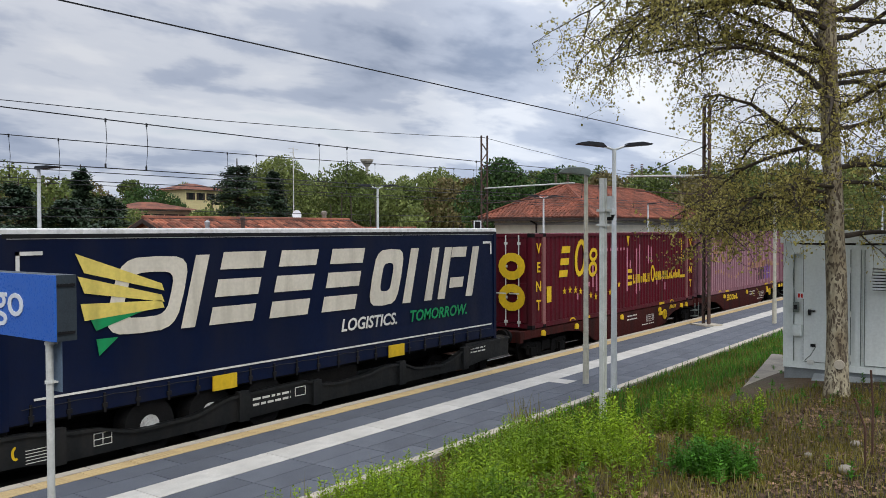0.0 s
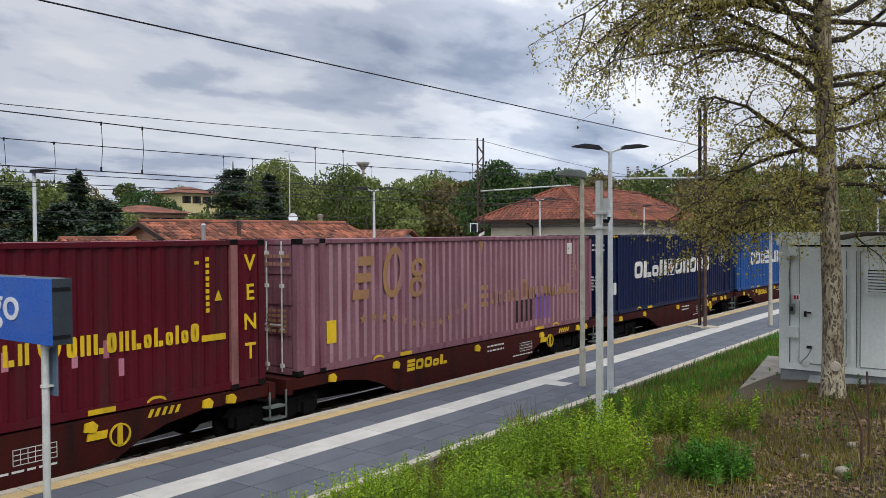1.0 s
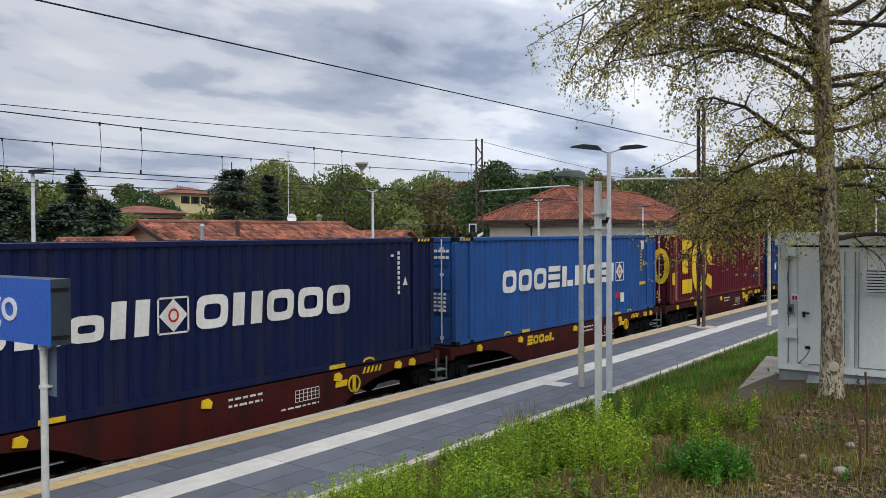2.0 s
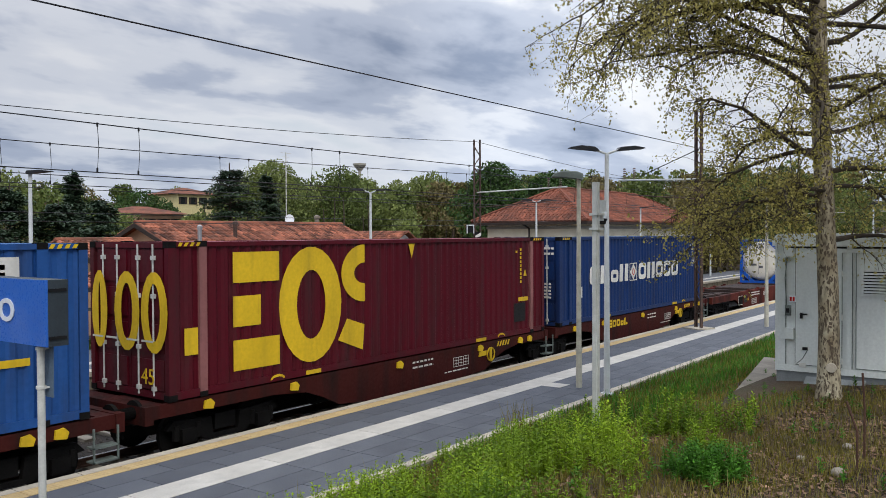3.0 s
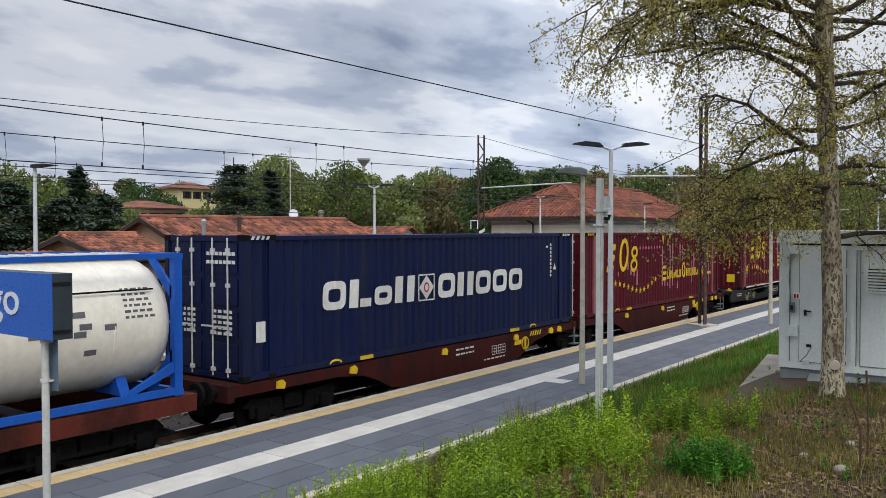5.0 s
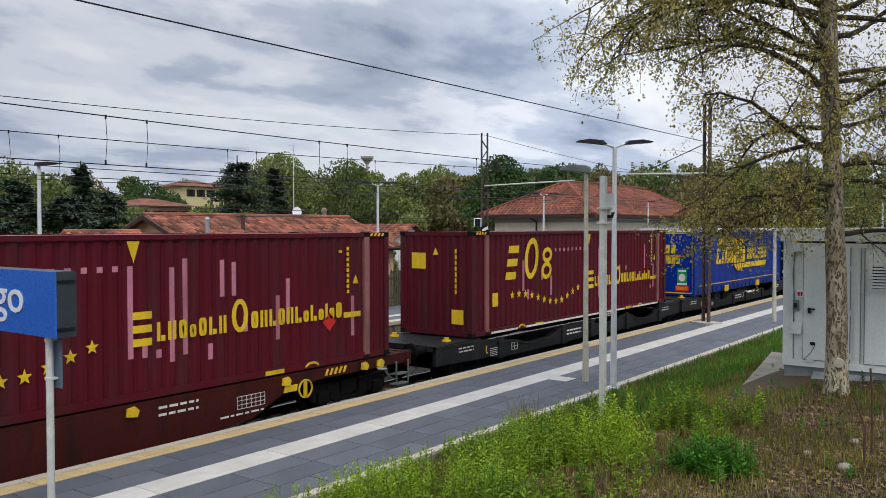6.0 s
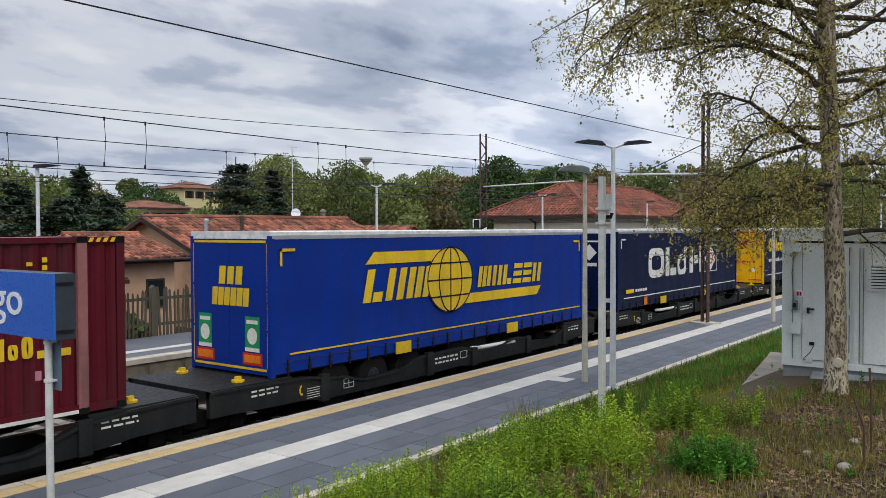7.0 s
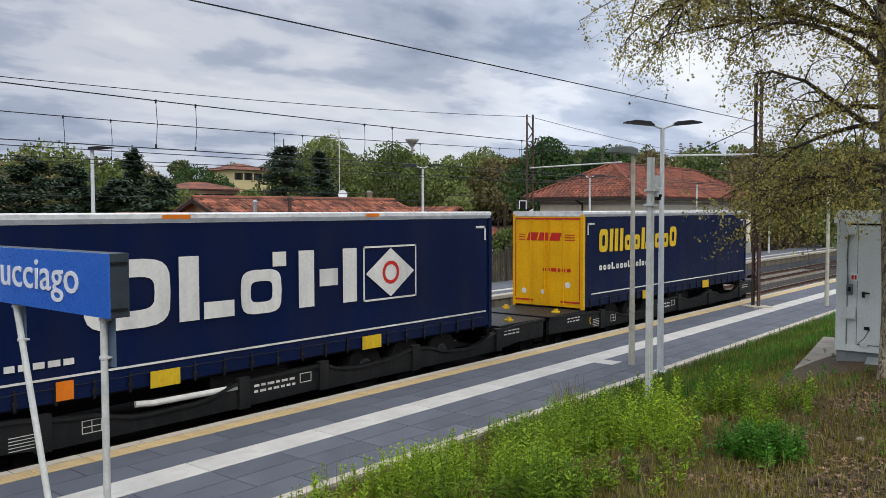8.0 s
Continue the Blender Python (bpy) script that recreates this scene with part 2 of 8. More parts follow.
CABINET_BASE = material("grey_plinth", lin(140, 146, 148), lin(122, 128, 130), rough=0.8, bump=0.2)
DARK = material("dark_opening_or_shade", (0.012, 0.012, 0.013), (0.008, 0.008, 0.008), rough=0.8, bump=0)
STUCCO = material("cream_stucco", lin(246, 238, 216), lin(238, 228, 202), rough=0.9, scale=0.6, fine=30, bump=0.2, dirt=lin(190, 174, 146), dirt_amount=0.35)
STUCCO_PINK = material("pinkish_stucco", lin(214, 178, 146), lin(198, 160, 130), rough=0.9, scale=0.5, fine=30, bump=0.2, dirt=lin(160, 124, 100), dirt_amount=0.5)
STUCCO_GREY = material("grey_stucco", lin(190, 186, 176), lin(170, 166, 156), rough=0.9, scale=0.6, bump=0.2)
STUCCO_YELLOW = material("pale_yellow_stucco", lin(226, 214, 160), lin(212, 198, 146), rough=0.9)
TILE_OLD = material("old_terracotta_tile", lin(168, 102, 76), lin(106, 66, 52), rough=0.9, scale=0.9, fine=12, bump=0.3, island=0.65, dirt=lin(88, 68, 58), dirt_amount=0.7)
TILE_RED = material("red_terracotta_tile", lin(146, 84, 62), lin(100, 60, 46), rough=0.85, scale=0.7, fine=12, bump=0.2, island=0.36, dirt=lin(120, 70, 56), dirt_amount=0.5)
EAVES = material("dark_wooden_eaves", lin(66, 54, 48), lin(50, 42, 38), rough=0.8)
SHUTTER = material("pale_green_shutter", lin(160, 200, 184), lin(140, 184, 168), rough=0.6)
GLASS_DARK = material("dark_window_glass", (0.02, 0.025, 0.03), (0.015, 0.02, 0.022), rough=0.12, bump=0, spec=0.6)
FENCE_WOOD = material("weathered_fence_wood", lin(92, 86, 72), lin(62, 58, 48), rough=0.9, scale=3, fine=40, bump=0.4, spread=0.3, dirt=lin(46, 48, 34), dirt_amount=0.7, stretch=(6, 6, 0.6))
TREE_BARK = material("mottled_plane_bark", lin(194, 185, 158), lin(130, 117, 92), rough=0.85, scale=4.0, fine=18, bump=0.5, bump_scale=14, dirt=lin(72, 62, 50), dirt_amount=1.0, stretch=(1, 1, 0.55))


def flake_bark(m):
    """Dark flakes standing on the pale bark."""
    nt = m.node_tree
    bsdf = nt.nodes["Principled BSDF"]
    src = bsdf.inputs["Base Color"].links[0].from_socket
    tc, mp, vo = nt.nodes.new("ShaderNodeTexCoord"), nt.nodes.new("ShaderNodeMapping"), nt.nodes.new("ShaderNodeTexVoronoi")
    mp.inputs["Scale"].default_value = (4.6, 4.6, 2.1)
    vo.inputs["Randomness"].default_value = 1.0
    rp, mx = nt.nodes.new("ShaderNodeValToRGB"), nt.nodes.new("ShaderNodeMix")
    rp.color_ramp.elements[0].position, rp.color_ramp.elements[1].position = 0.40, 0.47
    rp.color_ramp.elements[0].color, rp.color_ramp.elements[1].color = (0.9, 0.9, 0.9, 1), (0, 0, 0, 1)
    mx.data_type = "RGBA"
    mx.inputs["B"].default_value = (*lin(74, 62, 50), 1)
    nt.links.new(tc.outputs["Object"], mp.inputs[0])
    wob, add = nt.nodes.new("ShaderNodeTexNoise"), nt.nodes.new("ShaderNodeVectorMath")
    wob.inputs["Scale"].default_value, wob.inputs["Detail"].default_value = 1.7, 5.0
    nt.links.new(mp.outputs[0], wob.inputs["Vector"])
    nt.links.new(mp.outputs[0], add.inputs[0])
    nt.links.new(wob.outputs["Color"], add.inputs[1])
    nt.links.new(add.outputs[0], vo.inputs["Vector"])
    nt.links.new(vo.outputs["Distance"], rp.inputs[0])
    nt.links.new(rp.outputs[0], mx.inputs["Factor"])
    nt.links.new(src, mx.inputs["A"])
    nt.links.new(mx.outputs["Result"], bsdf.inputs["Base Color"])


flake_bark(TREE_BARK)
TWIG = material("dark_branch_bark", lin(84, 74, 62), lin(62, 54, 46), rough=0.9, scale=4, bump=0.2)
PLANE_TWIG = material("plane_branch_bark", lin(76, 66, 54), lin(52, 45, 37), rough=0.9, scale=4, bump=0.2)
LEAF_SPRING = leaf_material("spring_plane_leaf", lin(190, 180, 104), lin(136, 128, 66), through_light=0.5)
LEAF_WOOD = leaf_material("woodland_leaf", lin(110, 124, 64), lin(78, 92, 46), through_light=0.25)
LEAF_WOOD2 = leaf_material("fresh_woodland_leaf", lin(134, 144, 82), lin(102, 114, 60), through_light=0.25)
LEAF_OLIVE = leaf_material("brownish_woodland_leaf", lin(138, 126, 84), lin(104, 96, 62), through_light=0.28)
LEAF_DARK = leaf_material("dark_conifer_needles", lin(66, 86, 60), lin(46, 62, 46), through_light=0.1)
LEAF_DARK2 = leaf_material("dark_tree_leaf", lin(74, 102, 50), lin(54, 78, 38), through_light=0.2)
GRASS = leaf_material("grass_blade", lin(144, 134, 60), lin(102, 94, 38), through_light=0.3)
GRASS_DRY = leaf_material("dry_grass_blade", lin(150, 144, 92), lin(126, 118, 74), through_light=0.3)
WEED = leaf_material("bright_weed_leaf", lin(158, 184, 46), lin(86, 118, 26), through_light=0.35)
WEED_DARK = leaf_material("dark_bush_leaf", lin(92, 146, 46), lin(60, 108, 28), through_light=0.3)
LITTER = material("dry_leaf_litter", lin(140, 112, 88), lin(78, 60, 46), rough=0.9, scale=2, island=0.5, bump=0)
SOIL = material("soil_and_moss", lin(80, 63, 42), lin(50, 39, 28), rough=0.95, scale=0.8, fine=14, bump=0.8, bump_scale=20, dirt=lin(62, 68, 34), dirt_amount=0.6)


# ---- mesh helpers ----
def box(bm, x0, x1, y0, y1, z0, z1):
    v = [bm.verts.new(c) for c in ((x0, y0, z0), (x1, y0, z0), (x1, y1, z0), (x0, y1, z0), (x0, y0, z1), (x1, y0, z1), (x1, y1, z1), (x0, y1, z1))]
    for f in ((0, 3, 2, 1), (4, 5, 6, 7), (0, 1, 5, 4), (1, 2, 6, 5), (2, 3, 7, 6), (3, 0, 4, 7)):
        bm.faces.new([v[i] for i in f])
    return v


def tube(bm, p0, p1, r0, r1=None, seg=8, caps=True):
    p0, p1 = Vector(p0), Vector(p1)
    r1 = r0 if r1 is None else r1
    q = (p1 - p0).to_track_quat("Z", "Y")
    rings = []
    for p, r in ((p0, r0), (p1, r1)):
        rings.append([bm.verts.new(p + q @ Vector((r * math.cos(2 * math.pi * i / seg), r * math.sin(2 * math.pi * i / seg), 0))) for i in range(seg)])
    for i in range(seg):
        j = (i + 1) % seg
        bm.faces.new((rings[0][i], rings[0][j], rings[1][j], rings[1][i]))
    if caps:
        bm.faces.new(rings[0][::-1])
        bm.faces.new(rings[1])


def path_tube(bm, pts, r, seg=5, r1=None):
    """A tube along a line of points, tapering from r to r1."""
    pts = [Vector(p) for p in pts]
    r1 = r if r1 is None else r1
    last = None
    for k, p in enumerate(pts):
        d = (pts[min(k + 1, len(pts) - 1)] - pts[max(k - 1, 0)]).normalized()
        q = d.to_track_quat("Z", "Y")
        rr = r + (r1 - r) * k / max(1, len(pts) - 1)
        ring = [bm.verts.new(p + q @ Vector((rr * math.cos(2 * math.pi * i / seg), rr * math.sin(2 * math.pi * i / seg), 0))) for i in range(seg)]
        if last:
            off = min(range(seg), key=lambda o: sum((last[i].co - ring[(i + o) % seg].co).length for i in range(seg)))
            ring = ring[off:] + ring[:off]
            for i in range(seg):
                j = (i + 1) % seg
                bm.faces.new((last[i], last[j], ring[j], ring[i]))
        else:
            bm.faces.new(ring[::-1])
        last = ring
    bm.faces.new(last)


def prism(bm, pts, axis, lo, hi):
    """A flat outline pushed along an axis: pts are the other two coordinates in order."""
    def at(p, h):
        c = list(p)
        c.insert("xyz".index(axis), h)
        return c
    a = [bm.verts.new(at(p, lo)) for p in pts]
    b = [bm.verts.new(at(p, hi)) for p in pts]
    bm.faces.new(a), bm.faces.new(b[::-1])
    for i in range(len(pts)):
        j = (i + 1) % len(pts)
        bm.faces.new((a[i], b[i], b[j], a[j]))


def mesh_of(name, bm, mat, smooth=False):
    bmesh.ops.recalc_face_normals(bm, faces=bm.faces)
    me = bpy.data.meshes.new(name)
    bm.to_mesh(me)
    bm.free()
    me.materials.append(mat)
    if smooth:
        for p in me.polygons:
            p.use_smooth = True
    return me


def raw_mesh(name, verts, faces, mat):
    me = bpy.data.meshes.new(name)
    me.from_pydata(verts, [], faces)
    me.materials.append(mat)
    return me


def part(name, bm, mat, parent, label="", smooth=False):
    ob = new(name, mesh_of(name, bm, mat, smooth))
    ob.parent = parent
    if label:
        tagged(ob, label)
    return ob


def thing(name, m, label, category, group="", kind=""):
    ob = new(name)
    ob.matrix_basis = m
    ob.empty_display_size = 0.2
    return tagged(ob, label, category, group, kind)


def single(name, bm, mat, m, label, category, group="", kind="", smooth=False):
    ob = new(name, mesh_of(name, bm, mat, smooth))
    ob.matrix_basis = m
    return tagged(ob, label, category, group, kind)


def structure(name, bm, mat, label="", category=""):
    return single(name, bm, mat, Matrix(), label or name.replace("_", " "), category or name.split("_")[0], kind="structure")


def lettering(parent, name, text, size, mat, m, label="", shear=0.0, wide=1.0, bold=0.0, align="LEFT"):
    """Writing in the built-in font as a thin mesh under its thing; m is the pose of the baseline's start."""
    cu = bpy.data.curves.new(name, "FONT")
    cu.body, cu.size, cu.extrude, cu.shear, cu.offset, cu.align_x = text, size, 0.003, shear, bold, align
    cu.resolution_u = 3
    tmp = bpy.data.objects.new(name, cu)
    me = bpy.data.meshes.new_from_object(tmp)
    bpy.data.objects.remove(tmp)
    me.transform(Matrix.Diagonal((wide, 1, 1, 1)))
    me.materials.clear()
    me.materials.append(mat)
    ob = new(name, me)
    ob.parent = parent
    ob.matrix_basis = m
    if label:
        tagged(ob, label)
    return ob


# flat outlines on a side wall (x, z) or an end wall (y, z)
class Plates:
    def __init__(self, axis, level, sign=-1, thick=0.006):
        self.pieces, self.axis, self.level, self.sign, self.thick = [], axis, level, sign, thick

    def poly(self, pts):
        bm = bmesh.new()
        prism(bm, pts, self.axis, self.level, self.level + self.sign * self.thick)
        self.pieces.append(bm)

    def quad(self, u0, v0, u1, v1, lean=0.0):
        s = lean * (v1 - v0)
        self.poly([(u0, v0), (u1, v0), (u1 + s, v1), (u0 + s, v1)])

    def ring(self, u, v, ru, rv, t, seg=20, a0=0.0, a1=360.0, lean=0.0, power=2.0):
        """A band round a centre; power above 2 squares it off."""
        def at(a, k, h):
            c, s = math.cos(a), math.sin(a)
            x, y = math.copysign(abs(c) ** (2 / power), c) * (ru - k), math.copysign(abs(s) ** (2 / power), s) * (rv - k)
            p = [u + x + lean * y, v + y]
            p.insert("xyz".index(self.axis), h)
            return p
        bm = bmesh.new()
        full = abs(a1 - a0) >= 360
        back, front = self.level, self.level + self.sign * self.thick
        rows = []
        for i in range(seg if full else seg + 1):
            a = radians(a0 + (a1 - a0) * i / seg)
            rows.append([bm.verts.new(at(a, k, h)) for k, h in ((0, back), (0, front), (t, front), (t, back))])
        for i in range(seg):
            q, r = rows[i], rows[(i + 1) % len(rows)]
            for k in range(4):
                bm.faces.new((q[k], q[(k + 1) % 4], r[(k + 1) % 4], r[k]))
        if not full:
            bm.faces.new(rows[0]), bm.faces.new(rows[-1][::-1])
        self.pieces.append(bm)

    def disc(self, u, v, ru, rv, seg=20):
        self.poly([(u + ru * math.cos(2 * math.pi * i / seg), v + rv * math.sin(2 * math.pi * i / seg)) for i in range(seg)])

    def star(self, u, v, r):
        self.poly([(u + (r if i % 2 == 0 else r * 0.42) * math.sin(math.pi * i / 5), v + (r if i % 2 == 0 else r * 0.42) * math.cos(math.pi * i / 5)) for i in range(10)])

    def blocks(self, u, v, h, kinds, w, gap, lean=0.0, t=0.22):
        """A row of plain shapes in place of a trade mark: o ring, i bar, e three bars, n two uprights, b block, d low ring, h block with a low ring."""
        for k in kinds:
            ww = w * {"i": 0.38, " ": 0.5, "d": 0.85, "w": 1.35}.get(k, 1.0)
            th = h * t
            if k == "o":
                self.ring(u + ww / 2 + lean * h / 2, v + h / 2, ww / 2, h / 2, th, 16, lean=lean, power=4)
            elif k == "d":
                self.ring(u + ww / 2 + lean * h * 0.35, v + h * 0.35, ww / 2, h * 0.35, th * 0.9, 14, lean=lean, power=4)
            elif k == "i":
                self.quad(u, v, u + ww, v + h, lean)
            elif k == "b":
                self.quad(u, v, u + ww * 0.4, v + h, lean), self.quad(u + ww * 0.5, v, u + ww, v + h * 0.3, lean)
            elif k == "e":
                for q in (0.0, 0.39, 0.78):
                    self.poly([(u + lean * h * q, v + h * q), (u + ww + lean * h * q, v + h * q),
                               (u + ww + lean * (h * q + th), v + h * q + th), (u + lean * (h * q + th), v + h * q + th)])
            elif k in "nw":
                for q in ((0.0, 0.62) if k == "n" else (0.0, 0.36, 0.72)):
                    self.quad(u + ww * q, v, u + ww * (q + (0.38 if k == "n" else 0.27)), v + h, lean)
            u += ww + gap
        return u

    def put(self, name, mat, parent, label="", joined=False):
        """One part a piece; small writing and wear is joined into one part."""
        if joined and len(self.pieces) > 1:
            verts, faces = [], []
            for bm in self.pieces:
                bm.verts.index_update()
                bmesh.ops.recalc_face_normals(bm, faces=bm.faces)
                o = len(verts)
                verts += [tuple(v.co) for v in bm.verts]
                faces += [tuple(v.index + o for v in f.verts) for f in bm.faces]
                bm.free()
            ob = new(name, raw_mesh(name, verts, faces, mat))
            ob.parent = parent
            tagged(ob, label, kind="stuff")
            return ob
        for bm in self.pieces:
            ob = part(name, bm, mat, parent, label)
        return ob


# ---- ground, tracks and platforms ----
def smooth_step(a, b, x):
    t = max(0.0, min(1.0, (x - a) / (b - a)))
    return t * t * (3 - 2 * t)


def ground_z(x, y):
    """Bank on the near side, sunken track bed, flat land beyond that rises to a wooded slope."""
    if y < 8.1:
        rise = 1.05 * smooth_step(8.0, 3.6, y) + 0.55 * smooth_step(4.5, -3.0, y)
        z = PZ - 0.07 + rise + 0.05 * noise.noise((x * 0.5, y * 0.5, 0.3)) * smooth_step(8.0, 7.0, y)
        return z - 0.35 * smooth_step(-30, -80, y)
    if y < 24.9:
        return -0.42
    far = max(0.0, math.hypot(x - 20, y) - 60)
    return -0.25 + 0.055 * min(far, 400) + 0.02 * max(0, far - 400) * 0


def axis_steps(marks):
    out = []
    for a, b, s in marks:
        k = max(1, round((b - a) / s))
        out += [a + (b - a) * i / k for i in range(k)]
    return out + [marks[-1][1]]


def make_ground():
    xs = axis_steps([(-1500, -300, 300), (-300, -60, 40), (-60, 2, 6), (2, 34, 0.5), (34, 120, 6), (120, 400, 25), (400, 2500, 300)])
    ys = axis_steps([(-1500, -200, 300), (-200, -20, 30), (-20, 0, 2), (0, 8.1, 0.3), (8.1, 8.12, 0.02), (8.12, 24.88, 4.2), (24.88, 24.9, 0.02), (24.9, 60, 6), (60, 400, 20), (400, 2500, 300)])
    verts = [(x, y, ground_z(x, y)) for y in ys for x in xs]
    w = len(xs)
    faces = [(j * w + i, j * w + i + 1, (j + 1) * w + i + 1, (j + 1) * w + i) for j in range(len(ys) - 1) for i in range(w - 1)]
    me = raw_mesh("ground", verts, faces, SOIL)
    for p in me.polygons:
        p.use_smooth = True
    tagged(new("ground", me), "grassy soil with moss and dry leaves", "ground", kind="structure")


make_ground()


def make_tracks():
    bm = bmesh.new()
    prism(bm, [(12.3, -0.42), (12.6, -0.24), (20.2, -0.24), (20.3, -0.42)], "x", -160, 420)
    structure("track_bed", bm, BALLAST, "dark oily stone ballast between the platforms", "ballast")
    for n, ty in enumerate((TY, TY2)):
        for s in (-1, 1):
            y = ty + s * 0.7525
            bm = bmesh.new()
            prism(bm, [(y - 0.07, -0.17), (y + 0.07, -0.17), (y + 0.065, -0.15), (y + 0.012, -0.13), (y + 0.012, -0.045), (y + 0.036, -0.03),
                       (y + 0.036, -0.004), (y - 0.036, -0.004), (y - 0.036, -0.03), (y - 0.012, -0.045), (y - 0.012, -0.13), (y - 0.065, -0.15)], "x", -160, 420)
            rail = structure("rail", bm, RAIL_SIDE, "steel rail with a rusty side and a polished head", "rail")
            bm = bmesh.new()
            box(bm, -160, 420, y - 0.034, y + 0.034, -0.004, 0.0)
            part("rail_head", bm, RAIL_TOP, rail, "polished steel rail head")
        bm = bmesh.new()
        prism(bm, [(-1.3, -0.3), (1.3, -0.3), (1.3, -0.185), (1.24, -0.17), (-1.24, -0.17), (-1.3, -0.185)], "x", -0.13, 0.13)
        me = mesh_of("sleeper", bm, CONCRETE)
        for k in range(100):
            ob = new("sleeper", me)
            ob.matrix_basis = pose(4 + 0.6 * k, ty, 0)
            tagged(ob, "grey concrete railway sleeper in the ballast", "sleeper", "sleepers under the rails")
    # loose stones
    rng = random.Random(5)
    verts, faces = [], []
    for k in range(9000):
        x = 4 + 60 * rng.random() ** 1.3
        y = 12.45 + 7.8 * rng.random()
        r = 0.02 + 0.028 * rng.random()
        b = len(verts)
        a = rng.random() * 3
        for d in ((1, 0, 0), (0, 1, 0), (-1, 0, 0), (0, -1, 0), (0.2, 0.1, 0.8), (0, 0, -0.6)):
            c, s = math.cos(a), math.sin(a)
            q = r * rng.uniform(0.7, 1.3)
            verts.append((x + q * (c * d[0] - s * d[1]), y + q * (s * d[0] + c * d[1]), -0.23 + q * d[2]))
        for f in ((0, 1, 4), (1, 2, 4), (2, 3, 4), (3, 0, 4), (1, 0, 5), (2, 1, 5), (3, 2, 5), (0, 3, 5)):
            faces.append(tuple(b + i for i in f))
    tagged(new("ballast_stones", raw_mesh("ballast_stones", verts, faces, STONE)), "loose grey and brown ballast stones", "stones", kind="stuff")


make_tracks()

NEAR_EDGE, NEAR_BACK = 12.12, 8.12
OPP_EDGE, OPP_BACK = 20.75, 24.9
P0, P1 = -40, 150


def slab(name, x0, x1, y0, y1, z0, z1, mat, label, category="platform"):
    bm = bmesh.new()
    box(bm, x0, x1, y0, y1, z0, z1)
    return structure(name, bm, mat, label, category)


def make_near_platform():
    base = slab("platform_near", P0, P1, NEAR_BACK, NEAR_EDGE - 0.02, -0.4, PZ - 0.03, JOINT, "grey paved railway platform")
    # pieces: edge stones, tactile strip, pavers, kerb
    def row(name, y0, y1, step, mat, top, x0=2.0, x1=46.0, label=""):
        bm = bmesh.new()
        g = 0.0065
        prism(bm, [(g, -0.04), (step - g, -0.04), (step - g, top - 0.004), (step - g - 0.004, top), (g + 0.004, top), (g, top - 0.004)], "y", y0 + g, y1 - g)
        me = mesh_of(name, bm, mat)
        x = x0
        while x < x1:
            ob = new(name, me)
            ob.parent = base
            ob.matrix_basis = pose(x, 0, PZ)
            x += step
        bm = bmesh.new()
        while x < P1 - step:
            box(bm, x + g, x + step - g, y0 + g, y1 - g, PZ - 0.04, PZ + top)
            x += step
        box(bm, P0, x0, y0 + g, y1 - g, PZ - 0.04, PZ + top)
        tagged(part(name + "_run", bm, mat if mat is not PAVER else PAVER_FLAT, base), kind="stuff")
    row("edge_stone", 11.9, NEAR_EDGE, 1.0, EDGE_STONE, 0.0)
    row("tactile_slab", 11.56, 11.89, 0.8, TACTILE, 0.003)
    for y0, y1 in ((11.02, 11.56), (10.48, 11.02)):
        row("paver", y0, y1, 1.2, PAVER, 0.0, 2.0 + 0.6 * (round(y0 * 10) % 2))
    row("line_slab", 9.88, 10.48, 2.4, LINE_WHITE, 0.002)
    for y0, y1 in ((9.36, 9.88), (8.84, 9.36), (8.32, 8.84)):
        row("paver", y0, y1, 1.2, PAVER, 0.0, 2.0 + 0.6 * (round(y0 * 10) % 2))
    row("kerb_stone", NEAR_BACK, 8.32, 1.0, EDGE_STONE, 0.015)
    # short branch of the white line, for the waiting place
    bm = bmesh.new()
    box(bm, 17.55, 18.05, 9.38, 9.88, PZ, PZ + 0.004)
    part("line_branch", bm, LINE_WHITE, base, "short white branch of the line")
    # bumps of the tactile strip
    verts, faces = [], []
    for i in range(560):
        for j in range(4):
            x, y, b = 3 + i * 0.07, 11.575 + j * 0.078, len(verts)
            verts += [(x, y, PZ + 0.003), (x + 0.04, y, PZ + 0.003), (x + 0.04, y + 0.06, PZ + 0.003), (x, y + 0.06, PZ + 0.003), (x + 0.02, y + 0.03, PZ + 0.009)]
            faces += [(b, b + 1, b + 4), (b + 1, b + 2, b + 4), (b + 2, b + 3, b + 4), (b + 3, b, b + 4)]
    ob = new("tactile_bumps", raw_mesh("tactile_bumps", verts, faces, TACTILE))
    ob.parent = base
    tagged(ob, kind="stuff")


